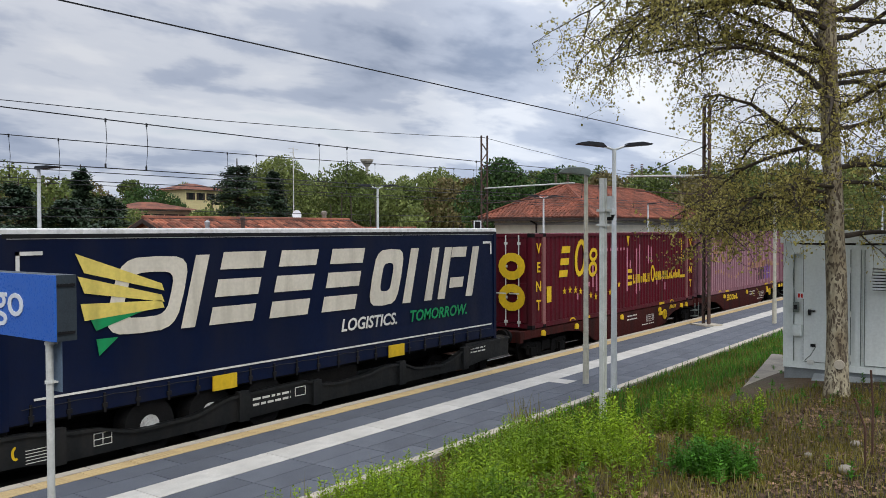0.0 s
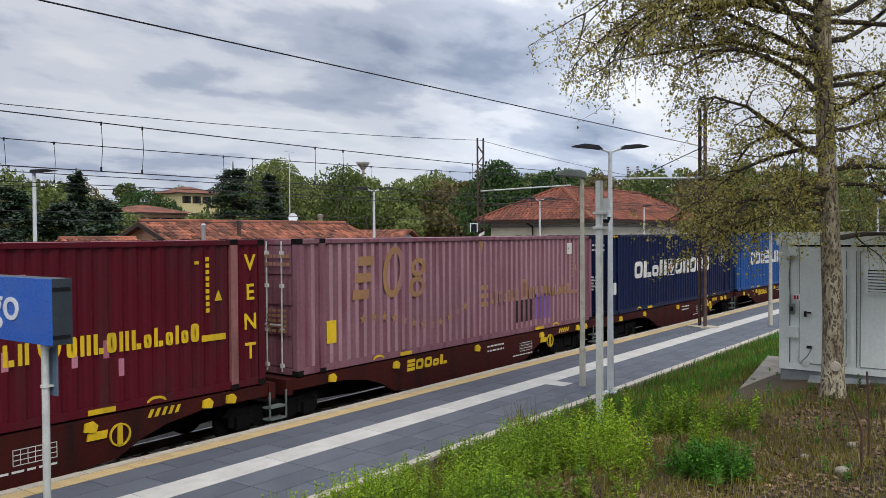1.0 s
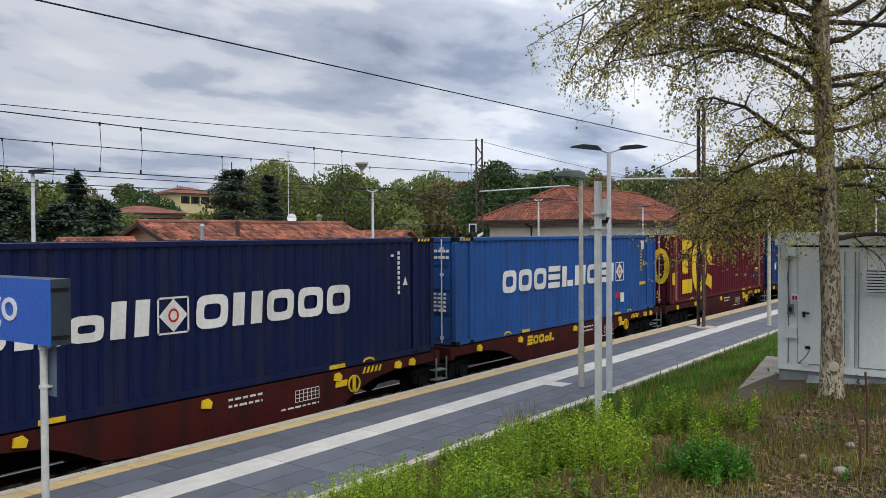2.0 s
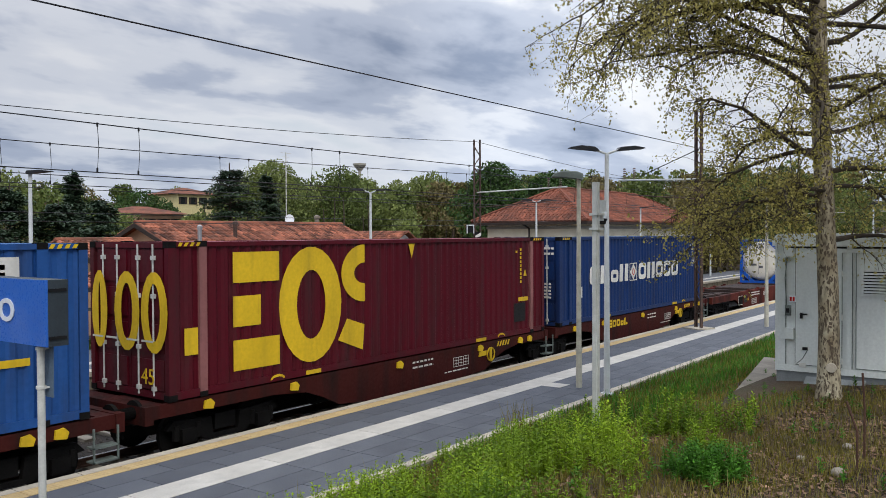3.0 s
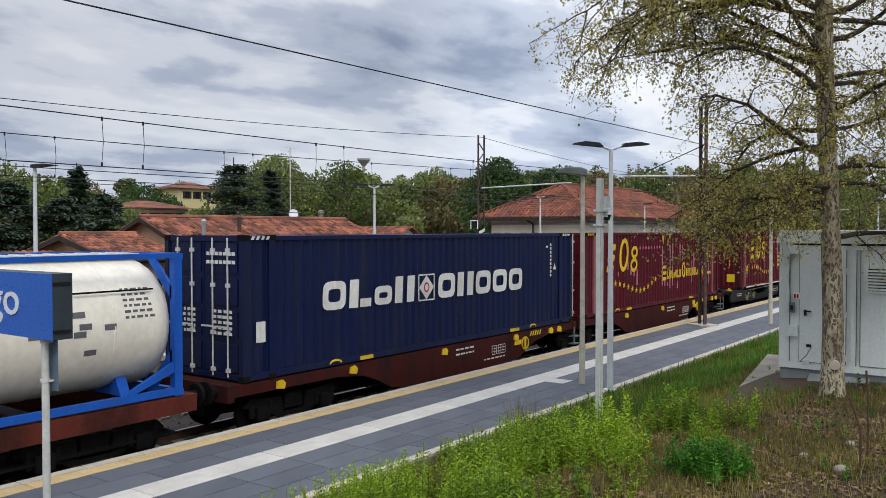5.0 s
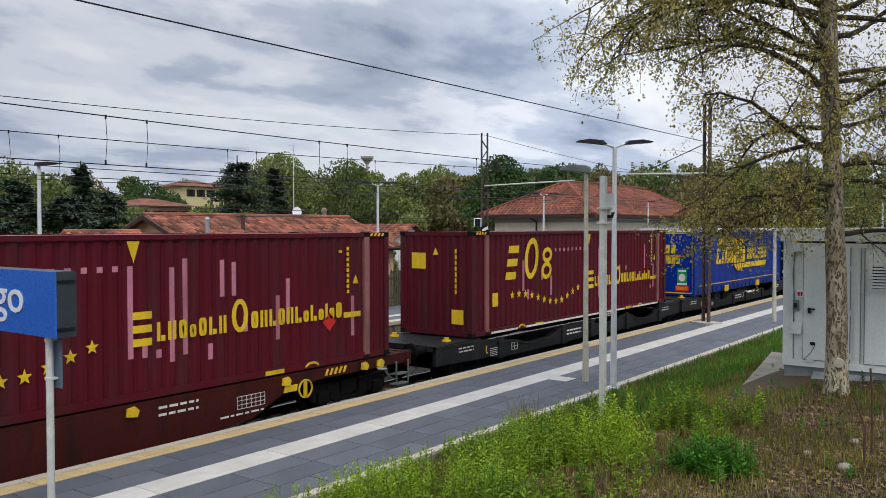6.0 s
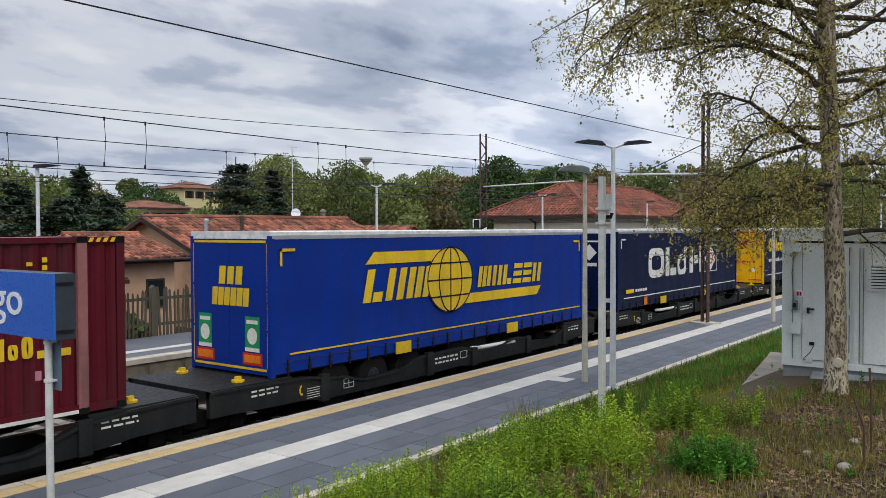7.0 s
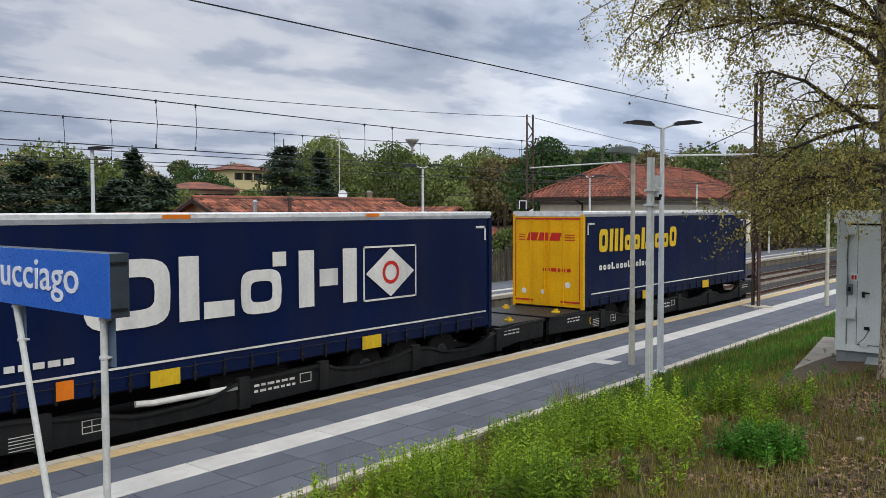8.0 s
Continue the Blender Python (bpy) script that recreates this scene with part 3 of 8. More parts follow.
def make_opposite_platform():
    base = slab("platform_opposite", P0, P1, OPP_EDGE + 0.03, OPP_BACK, -0.4, PZ, PAVER_FLAT, "grey asphalt platform with a concrete edge wall")
    for name, y0, y1, mat, h in (("edge_strip", OPP_EDGE - 0.05, 21.15, EDGE_STONE, 0.02), ("white_strip", 22.02, 22.42, LINE_WHITE, 0.006)):
        bm = bmesh.new()
        box(bm, P0, P1, y0, y1, PZ - 0.12 if name == "edge_strip" else PZ - 0.02, PZ + h)
        part(name, bm, mat, base, "pale stone edging" if name == "edge_strip" else "white painted line")
    bm = bmesh.new()
    box(bm, 24.5, 26.0, 22.42, 22.72, PZ - 0.01, PZ + 0.005)
    part("white_branch", bm, LINE_WHITE, base, "short white branch of the line")
    # wall of concrete blocks
    bm = bmesh.new()
    prism(bm, [(0.012, -0.38), (1.188, -0.38), (1.188, 0.0), (1.17, 0.012), (0.03, 0.012), (0.012, 0.0)], "y", OPP_EDGE, OPP_EDGE + 0.1)
    me = mesh_of("edge_block", bm, CONCRETE_DARK)
    for k in range(90):
        ob = new("edge_block", me)
        ob.parent = base
        ob.matrix_basis = pose(-4 + 1.2 * k, 0, PZ - 0.14)
    return base


# ---- the train ----
MOVERS = []      # (thing, x at the start)


def mover(ob, x):
    MOVERS.append((ob, x))
    ob.matrix_basis = pose(x, TY, 0)
    return ob


BOT, TOP = 1.19, 4.09          # container floor and roof
HALF = 1.25
LONG = 13.716


def corrugation(x0, x1, period, depth, out):
    """The wave of a corrugated wall along x: (x, offset) points."""
    pts = []
    n = round((x1 - x0) / period)
    p = (x1 - x0) / n
    for i in range(n):
        a = x0 + i * p
        pts += [(a, 0), (a + 0.30 * p, 0), (a + 0.5 * p, depth), (a + 0.80 * p, depth)]
    pts.append((x1, 0))
    return pts, p


def wave_wall(bm, pts, level, sign, z0, z1, along="x"):
    lo, hi = [], []
    for a, d in pts:
        c = level - sign * d
        for lst, z in ((lo, z0), (hi, z1)):
            lst.append(bm.verts.new((a, c, z) if along == "x" else (c, a, z)))
    for i in range(len(pts) - 1):
        bm.faces.new((lo[i], lo[i + 1], hi[i + 1], hi[i]))


def container(x, paint_mat, label, door=True, trim=None, length=LONG, posts=True):
    """A high-cube container: corrugated walls, posts, rails, castings, and doors or a plain end towards -x."""
    trim = trim or paint_mat
    ob = mover(thing("shipping_container", Matrix(), label, "container", "containers on the train"), x)
    inner = HALF - 0.03
    pts, _ = corrugation(0.16, length - 0.16, 0.28, 0.036, -1)
    for s in (-1, 1):
        bm = bmesh.new()
        wave_wall(bm, pts, s * inner, s, BOT + 0.14, TOP - 0.1)
        part("side_wall", bm, paint_mat, ob)
    bm = bmesh.new()
    rp, _ = corrugation(0.2, length - 0.2, 0.42, 0.018, -1)
    a = [bm.verts.new((px, -HALF + 0.06, TOP - 0.02 - d)) for px, d in rp]
    b = [bm.verts.new((px, HALF - 0.06, TOP - 0.02 - d)) for px, d in rp]
    for i in range(len(rp) - 1):
        bm.faces.new((a[i], a[i + 1], b[i + 1], b[i]))
    box(bm, 0.1, 0.3, -HALF + 0.05, HALF - 0.05, TOP - 0.03, TOP - 0.012)
    box(bm, length - 0.3, length - 0.1, -HALF + 0.05, HALF - 0.05, TOP - 0.03, TOP - 0.012)
    part("roof", bm, ROOF_OF.get(paint_mat.name, paint_mat), ob, "pale corrugated roof")
    for s in (-1, 1):
        bm = bmesh.new()
        box(bm, 0.1, length - 0.1, s * HALF - 0.03 * (s > 0) - 0.0 * s, s * HALF + 0.03 * (s < 0) + 0.045 * (-s), TOP - 0.1, TOP - 0.01)
        part("top_rail", bm, trim, ob)
        bm = bmesh.new()
        prism(bm, [(s * (HALF - 0.005), BOT + 0.02), (s * (HALF - 0.005), BOT + 0.16), (s * (HALF - 0.06), BOT + 0.16), (s * (HALF - 0.06), BOT + 0.06), (s * (HALF - 0.12), BOT + 0.02)], "x", 0.1, length - 0.1)
        part("bottom_rail", bm, trim, ob)
    for px in (0.0, length):
        e = 1 if px == 0 else -1
        for s in (-1, 1):
            bm = bmesh.new()
            box(bm, min(px, px + e * 0.15), max(px, px + e * 0.15), min(s * HALF, s * (HALF - 0.12)), max(s * HALF, s * (HALF - 0.12)), BOT + 0.11, TOP - 0.11)
            part("corner_post", bm, trim, ob)
            for z0, z1 in ((BOT, BOT + 0.118), (TOP - 0.118, TOP)):
                bm = bmesh.new()
                box(bm, min(px - e * 0.003, px + e * 0.175), max(px - e * 0.003, px + e * 0.175), min(s * (HALF + 0.003), s * (HALF - 0.16)), max(s * (HALF + 0.003), s * (HALF - 0.16)), z0, z1)
                part("corner_casting", bm, STEEL_DARK, ob)
    if posts:
        for px in (0.762, length - 0.762):
            for s in (-1, 1):
                bm = bmesh.new()
                box(bm, px - 0.085, px + 0.085, min(s * (HALF + 0.001), s * (HALF - 0.1)), max(s * (HALF + 0.001), s * (HALF - 0.1)), BOT + 0.02, TOP + 0.002)
                part("stacking_post", bm, POST_WORN if paint_mat is MAROON else trim, ob)
                for z0, z1 in ((BOT, BOT + 0.1), (TOP - 0.1, TOP + 0.004)):
                    bm = bmesh.new()
                    box(bm, px - 0.09, px + 0.09, min(s * (HALF + 0.006), s * (HALF - 0.15)), max(s * (HALF + 0.006), s * (HALF - 0.15)), z0, z1)
                    part("stacking_casting", bm, STEEL_DARK, ob)
    for px in (0.0, length):
        e = 1 if px == 0 else -1
        bm = bmesh.new()
        box(bm, min(px + e * 0.02, px + e * 0.12), max(px + e * 0.02, px + e * 0.12), -HALF + 0.12, HALF - 0.12, TOP - 0.12, TOP - 0.01)
        part("top_beam", bm, trim, ob)
        bm = bmesh.new()
        box(bm, min(px + e * 0.02, px + e * 0.14), max(px + e * 0.02, px + e * 0.14), -HALF + 0.12, HALF - 0.12, BOT + 0.02, BOT + 0.15)
        part("end_beam", bm, trim, ob)
    if door:
        for s in (-1, 1):
            bm = bmesh.new()
            y0, y1 = (-HALF + 0.13, -0.01) if s < 0 else (0.01, HALF - 0.13)
            zz = [BOT + 0.16, BOT + 0.75, BOT + 0.83, BOT + 1.4, BOT + 1.48, BOT + 2.05, BOT + 2.13, TOP - 0.13]
            box(bm, 0.06, 0.1, y0, y1, zz[0], zz[7])
            leaf = part("door", bm, paint_mat, ob)
            for k in range(0, 8, 2):
                bm = bmesh.new()
                prism(bm, [(y0 + 0.08, zz[k] + 0.02), (y1 - 0.08, zz[k] + 0.02), (y1 - 0.08, zz[k + 1] - 0.02), (y0 + 0.08, zz[k + 1] - 0.02)], "x", 0.034, 0.06)
                part("door_panel", bm, paint_mat, leaf)
            for q in (0.3, 0.72):
                y = y0 + (y1 - y0) * q
                bm = bmesh.new()
                tube(bm, (0.0, y, BOT + 0.07), (0.0, y, TOP - 0.05), 0.018, seg=6)
                for z in (BOT + 0.2, BOT + 0.95, BOT + 1.9, TOP - 0.3):
                    box(bm, -0.022, 0.04, y - 0.045, y + 0.045, z - 0.04, z + 0.04)
                box(bm, -0.03, -0.012, y - 0.03, y + 0.33, BOT + 1.05, BOT + 1.085)
                part("locking_rod", bm, GALV, leaf, "galvanised locking rod")
    else:
        bm = bmesh.new()
        ep, _ = corrugation(-HALF + 0.12, HALF - 0.12, 0.26, 0.04, -1)
        wave_wall(bm, ep, 0.03, -1, BOT + 0.14, TOP - 0.1, along="y")
        part("front_wall", bm, paint_mat, ob)
    bm = bmesh.new()
    ep, _ = corrugation(-HALF + 0.12, HALF - 0.12, 0.26, 0.04, -1)
    wave_wall(bm, ep, length - 0.03, 1, BOT + 0.14, TOP - 0.1, along="y")
    part("end_wall", bm, paint_mat, ob)
    bm = bmesh.new()
    box(bm, 0.1, length - 0.1, -HALF + 0.1, HALF - 0.1, BOT + 0.02, BOT + 0.1)
    part("floor_pan", bm, STEEL_DARK, ob)
    return ob


SIDE = -HALF - 0.0      # the wall that faces the near platform; outer flats lie 3 cm in
FLAT = -(HALF - 0.03) - 0.002


def side():
    return Plates("y", FLAT, -1, 0.007)


def face():
    return Plates("x", -0.024, -1, 0.004)


def small_bars(p, u, v, rows, w, h, gap, seed=1):
    """Unreadable small writing: plain bars."""
    rng = random.Random(seed)
    for k in range(rows):
        x = u
        while x < u + w:
            b = rng.uniform(0.08, 0.2)
            p.quad(x, v - k * gap, min(x + b, u + w), v - k * gap + h)
            x += b + 0.05


def worn_or_lit_strips(ob, spots, mat=PINK_WEAR, label="pale pink strips of lost paint"):
    """Pale strips on the outer flats of the wave, for lost paint and for painted-in light."""
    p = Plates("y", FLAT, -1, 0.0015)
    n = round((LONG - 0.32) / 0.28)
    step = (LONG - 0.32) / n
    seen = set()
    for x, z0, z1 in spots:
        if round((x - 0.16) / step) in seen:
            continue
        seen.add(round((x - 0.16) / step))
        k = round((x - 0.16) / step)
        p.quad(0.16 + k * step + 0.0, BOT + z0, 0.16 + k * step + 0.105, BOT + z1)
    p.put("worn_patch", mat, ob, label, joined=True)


def star_mark(ob, mat, seed, worn=True, star_mat=None):
    """The yellow side mark: slanting shapes, an arc of stars and a long row of small shapes."""
    p = side()
    z = BOT
    p.blocks(1.72, z + 1.5, 0.98, "e", 0.55, 0.2, lean=0.22, t=0.22)
    p.ring(3.2, z + 2.08, 0.4, 0.62, 0.17, 18, lean=0.12)
    p.ring(4.15, z + 2.16, 0.3, 0.24, 0.13, 12, lean=0.1)
    p.ring(4.1, z + 1.68, 0.32, 0.27, 0.13, 12, lean=0.1)
    for k in range(12):
        q = k / 11
        p.star(2.1 + 4.1 * q, z + 0.95 + 0.13 * math.cos(q * 2 * math.pi - 0.8) - 0.22 * q + 0.12 * (q > 0.7) * (q - 0.7) * 6, 0.125)
    p.poly([(6.85, z + 2.78), (7.1, z + 2.78), (6.98, z + 2.4)])
    u = p.blocks(6.95, z + 0.95, 0.6, "e", 0.38, 0.1, t=0.22)
    u = p.blocks(u, z + 1.0, 0.34, "bnodobn", 0.17, 0.06, t=0.3)
    p.ring(u + 0.27, z + 1.3, 0.2, 0.33, 0.1, 14)
    p.blocks(u + 0.55, z + 1.02, 0.34, "onbonbdbdido", 0.18, 0.055, t=0.3)
    p.put("side_mark", mat, ob, "yellow shape of the side mark")
    if worn:
        rng = random.Random(seed)
        spots = []
        spots += [(4.75 + 0.17 * k, 2.26, 2.36) for k in range(12)]
        spots += [(4.55, 0.95, 2.3), (4.3, 0.9, 1.5), (6.75, 0.75, 2.35), (6.95, 0.75, 2.35), (7.6, 0.6, 2.3), (7.85, 0.7, 2.45), (8.9, 1.7, 2.4), (9.15, 1.7, 2.35)]
        for k in range(20):
            x = rng.uniform(2.3, 12.6)
            a = rng.uniform(0.5, 1.6)
            spots.append((x, a, min(2.4, a + rng.choice((0.15, 0.2, 0.3, 0.3, 0.9)))))
        worn_or_lit_strips(ob, spots)


def container_extras(ob, code_mat=YELLOW, seed=1, plate=True):
    """Code rows, the yellow warning plates and data marks that all the boxes carry."""
    p = side()
    small_bars(p, 12.05, BOT + 2.45, 1, 0.1, 0.06, 0.1, seed)
    for k in range(9):
        p.quad(12.3, BOT + 2.5 - k * 0.12, 12.38, BOT + 2.58 - k * 0.12)
    p.poly([(12.5, BOT + 1.75), (12.68, BOT + 1.75), (12.59, BOT + 1.95)])
    if plate:
        p.quad(12.2, BOT + 1.0, 12.75, BOT + 1.12)
    p.put("code_writing", code_mat, ob, joined=True)
    q = Plates("y", -HALF - 0.001, -1)
    q.quad(3.4, BOT + 0.03, 3.85, BOT + 0.12)
    q.ring(2.6, BOT + 0.06, 0.2, 0.1, 0.05, 8, 0, 180)
    q.ring(11.2, BOT + 0.06, 0.2, 0.1, 0.05, 8, 0, 180)
    q.quad(9.9, BOT + 0.03, 10.4, BOT + 0.12)
    q.put("rail_writing", YELLOW, ob, joined=True)


def door_marks(ob, mat, seed=3):
    p = face()
    rng = random.Random(seed)
    for r in range(2):
        for k in range(7):
            p.quad(-1.05 + k * 0.13, BOT + 2.5 - r * 0.17, -0.95 + k * 0.13, BOT + 2.57 - r * 0.17)
    for r in range(5):
        for k in range(4):
            p.quad(-0.95 + k * 0.16, BOT + 1.35 - r * 0.11, -0.95 + k * 0.16 + rng.uniform(0.07, 0.13), BOT + 1.41 - r * 0.11)
            p.quad(0.2 + k * 0.16, BOT + 1.35 - r * 0.11, 0.2 + k * 0.16 + rng.uniform(0.05, 0.13), BOT + 1.41 - r * 0.11)
    p.put("door_writing", mat, ob, joined=True)


def hazard_corners(ob, mat=YELLOW):
    p = Plates("y", -HALF - 0.004, -1, 0.003)
    for x in (0.2, LONG - 0.66):
        for k in range(4):
            p.quad(x + k * 0.13, TOP - 0.09, x + k * 0.13 + 0.07, TOP - 0.02, 0.6)
    p.put("edge_stripe", mat, ob, joined=True)


def vent_word(ob, x, mat=YELLOW):
    for k, ch in enumerate("VENT"):
        lettering(ob, "lettering", ch, 0.44, mat, pose(x, FLAT - 0.012, BOT + 2.3 - 0.58 * k, 90, 0, 0), "yellow capital letter", align="CENTER", bold=0.008)


def panel_mark(ob, u, v, h, mat, kinds1="", kinds2="", w=0.72, gap=0.12, t=0.24):
    """White block shapes either side of a diamond in a square."""
    p = side()
    x = p.blocks(u, v, h, kinds1, w, gap, 0.06, t)
    s = h * 1.05
    y0 = v - 0.02
    x += 0.06
    for a, b, c, d in ((x, y0, x + s, y0 + 0.035), (x, y0 + s - 0.035, x + s, y0 + s), (x, y0, x + 0.035, y0 + s), (x + s - 0.035, y0, x + s, y0 + s)):
        p.quad(a, b, c, d)
    cx, cy = x + s / 2, y0 + s / 2
    p.poly([(cx - s * 0.45, cy), (cx, cy - s * 0.45), (cx + s * 0.45, cy), (cx, cy + s * 0.45)])
    r = Plates("y", FLAT - 0.006, -1, 0.004)
    r.ring(cx, cy, s * 0.17, s * 0.19, s * 0.06, 14)
    r.put("badge_ring", RED_MARK, ob, "red ring")
    x += s + 0.14
    p.blocks(x, v, h, kinds2, w, gap, 0.06, t)
    p.put("side_mark", mat, ob, "white block shapes round a diamond badge")


def sticker(ob, u, v, w, h, mat, level=FLAT, name="sticker", label=""):
    p = Plates("y", level - 0.001, -1)
    p.quad(u, v, u + w, v + h)
    p.put(name, mat, ob, label)


def build_containers():
    # maroon box with the tall letters at its ends
    c = container(21.72, MAROON, "maroon corrugated container with yellow star arc and worn strips", trim=MAROON)
    star_mark(c, YELLOW, 11)
    vent_word(c, 0.43), vent_word(c, LONG - 0.36)
    container_extras(c)
    p = face()
    for y in (0.62, -0.55):
        for z in (0.95, 1.9):
            p.ring(y, BOT + z, 0.48, 0.42, 0.26, 14)
    p.put("door_mark", YELLOW, c, "broad yellow curved shapes")
    sticker(c, 0.95, BOT + 0.75, 0.28, 0.5, YELLOW, FLAT, "label_plate", "yellow warning sticker")
    # faded pink box
    c = container(36.32, FADED, "sun-faded pinkish maroon container with ghosted shapes", trim=FADED)
    # every outer flat painted paler, so light and shade of the wave read stronger
    worn_or_lit_strips(c, [(0.17 + 0.28 * k, 0.17, 2.78) for k in range(1, 47)], FADED_LIT, "outer flats painted paler to stress the wave's shading")
    star_mark(c, YELLOW_DULL, 12, worn=False)
    container_extras(c, YELLOW_DULL)
    door_marks(c, YELLOW_DULL)
    p = side()
    n = round((LONG - 0.32) / 0.28)
    step = (LONG - 0.32) / n
    q = side()
    for k in range(31, 39):
        x = 0.16 + k * step
        (q if k < 35 else p).quad(x, BOT + 0.35, x + 0.105, BOT + (1.0 if k < 35 else 1.12))
    p.put("spray_patch", LILAC, c, "lilac spray paint patch")
    q.put("dark_patch", BLACK_MARK, c, "blackened patch")
    sticker(c, 12.0, BOT + 2.3, 0.34, 0.36, WHITE, FLAT, "data_plate", "white data sticker")
    sticker(c, 0.9, BOT + 0.6, 0.3, 0.5, YELLOW, FLAT, "label_plate", "yellow warning sticker")
    # navy box
    c = container(51.5, NAVY, "navy corrugated container with white block shapes and badge")
    panel_mark(c, 2.2, BOT + 1.24, 0.64, WHITE, "obdn", "onooo", 0.74, 0.12, 0.27)
    container_extras(c, WHITE, plate=False), door_marks(c, WHITE), hazard_corners(c)
    sticker(c, 0.35, BOT + 0.75, 0.24, 0.42, WHITE, FLAT, "data_plate", "white data sticker")
    # mid blue box
    c = container(66.19, COBALT, "mid-blue weathered container with large white block shapes")
    panel_mark(c, 2.35, BOT + 1.26, 0.66, WHITE, "oooebnoei", "", 0.76, 0.14, 0.27)
    container_extras(c, YELLOW), door_marks(c, WHITE), hazard_corners(c)
    sticker(c, 12.3, BOT + 2.35, 0.3, 0.34, WHITE, FLAT, "data_plate", "white square sticker")
    sticker(c, 10.0, BOT + 0.62, 0.42, 0.2, RED_MARK, FLAT, "label_plate", "red label")
    sticker(c, 10.45, BOT + 0.46, 0.3, 0.34, WHITE, FLAT, "hand_sticker", "pale sticker")
    # maroon box with the huge yellow shapes
    c = container(81.45, MAROON, "maroon container with huge yellow bars and rings")
    p = side()
    for z in (0.36, 1.22, 2.08):
        p.quad(1.48, BOT + z, 2.68 if z != 1.22 else 2.18, BOT + z + 0.6)
    p.ring(3.6, BOT + 1.52, 0.93, 1.24, 0.5, 26)
    p.ring(5.32, BOT + 2.13, 0.78, 0.66, 0.42, 16, 90, 270)
    p.poly([(4.42, BOT + 0.66), (4.72, BOT + 1.12), (5.3, BOT + 0.94), (5.24, BOT + 0.36)])
    p.poly([(6.95, BOT + 2.78), (7.2, BOT + 2.78), (7.08, BOT + 2.42)])
    p.put("side_mark", YELLOW, c, "huge yellow bars and rings")
    container_extras(c), hazard_corners(c)
    p = face()
    for y in (0.9, 0.0, -0.85):
        p.ring(y, BOT + 1.6, 0.4 if y < 0.5 else 0.26, 0.75, 0.22, 18)
    p.put("door_mark", YELLOW, c, "broad yellow curved shapes")
    lettering(c, "lettering", "45", 0.42, YELLOW, pose(-0.035, -0.45, BOT + 0.28, 90, 0, -90), "yellow figures")
    sticker(c, 0.35, BOT + 0.8, 0.3, 0.5, YELLOW, FLAT, "label_plate", "yellow warning sticker")
    p = side()
    p.quad(11.95, BOT + 0.4, 12.6, BOT + 0.95)
    p.put("black_panel", BLACK_MARK, c, "matt black patch")
    # blue box
    c = container(96.19, BLUE_C, "blue corrugated container with white block shapes and badge")
    panel_mark(c, 2.2, BOT + 1.24, 0.64, WHITE, "obdn", "onooo", 0.74, 0.12, 0.27)
    container_extras(c, WHITE, plate=False), door_marks(c, WHITE), hazard_corners(c)
    sticker(c, 1.35, BOT + 0.85, 0.3, 0.36, WHITE, FLAT, "data_plate", "white data sticker")
    # second navy box
    c = container(131.24, NAVY, "dark navy container with white block shapes and badge")
    panel_mark(c, 2.2, BOT + 1.24, 0.64, WHITE, "obdn", "onooo", 0.74, 0.12, 0.27)
    container_extras(c, WHITE, plate=False), door_marks(c, WHITE), hazard_corners(c, WHITE)
    sticker(c, 0.35, BOT + 0.75, 0.24, 0.42, WHITE, FLAT, "data_plate", "white data sticker")
    # two maroon star boxes
    c = container(145.9, MAROON, "maroon container with yellow star arc and a red diamond")
    star_mark(c, YELLOW, 21)
    container_extras(c), hazard_corners(c)
    p = side()
    p.poly([(11.55, BOT + 0.95), (11.75, BOT + 0.75), (11.95, BOT + 0.95), (11.75, BOT + 1.15)])
    p.put("hazard_diamond", RED_MARK, c, "red hazard diamond")
    sticker(c, 1.05, BOT + 0.78, 0.28, 0.38, YELLOW, FLAT, "label_plate", "yellow warning sticker")
    c = container(163.09, MAROON, "maroon container with yellow star arc on a black wagon", door=False)
    star_mark(c, YELLOW, 22)
    container_extras(c), hazard_corners(c)
    sticker(c, 1.05, BOT + 0.78, 0.28, 0.38, YELLOW, FLAT, "label_plate", "yellow warning sticker")
    p = Plates("x", 0.028, -1, 0.004)
    p.quad(0.35, BOT + 1.85, 0.85, BOT + 2.3)
    p.quad(-0.95, BOT + 0.35, -0.55, BOT + 0.75)
    p.poly([(-0.1, BOT + 2.25), (0.1, BOT + 2.25), (0.0, BOT + 2.45)])
    for k in range(8):
        p.quad(-0.72, BOT + 2.3 - 0.16 * k, -0.66, BOT + 2.42 - 0.16 * k)
    p.put("end_label", YELLOW, c, "yellow label or code")
    p = Plates("y", -HALF + 0.003, -1, 0.02)
    for u0, u1 in ((0.95, 2.35), (2.85, 9.8), (10.5, 12.85)):
        p.quad(u0, BOT + 0.03, u1, BOT + 0.085)
    p.put("pale_strip", WHITE, c, "long white strip along the bottom rail")


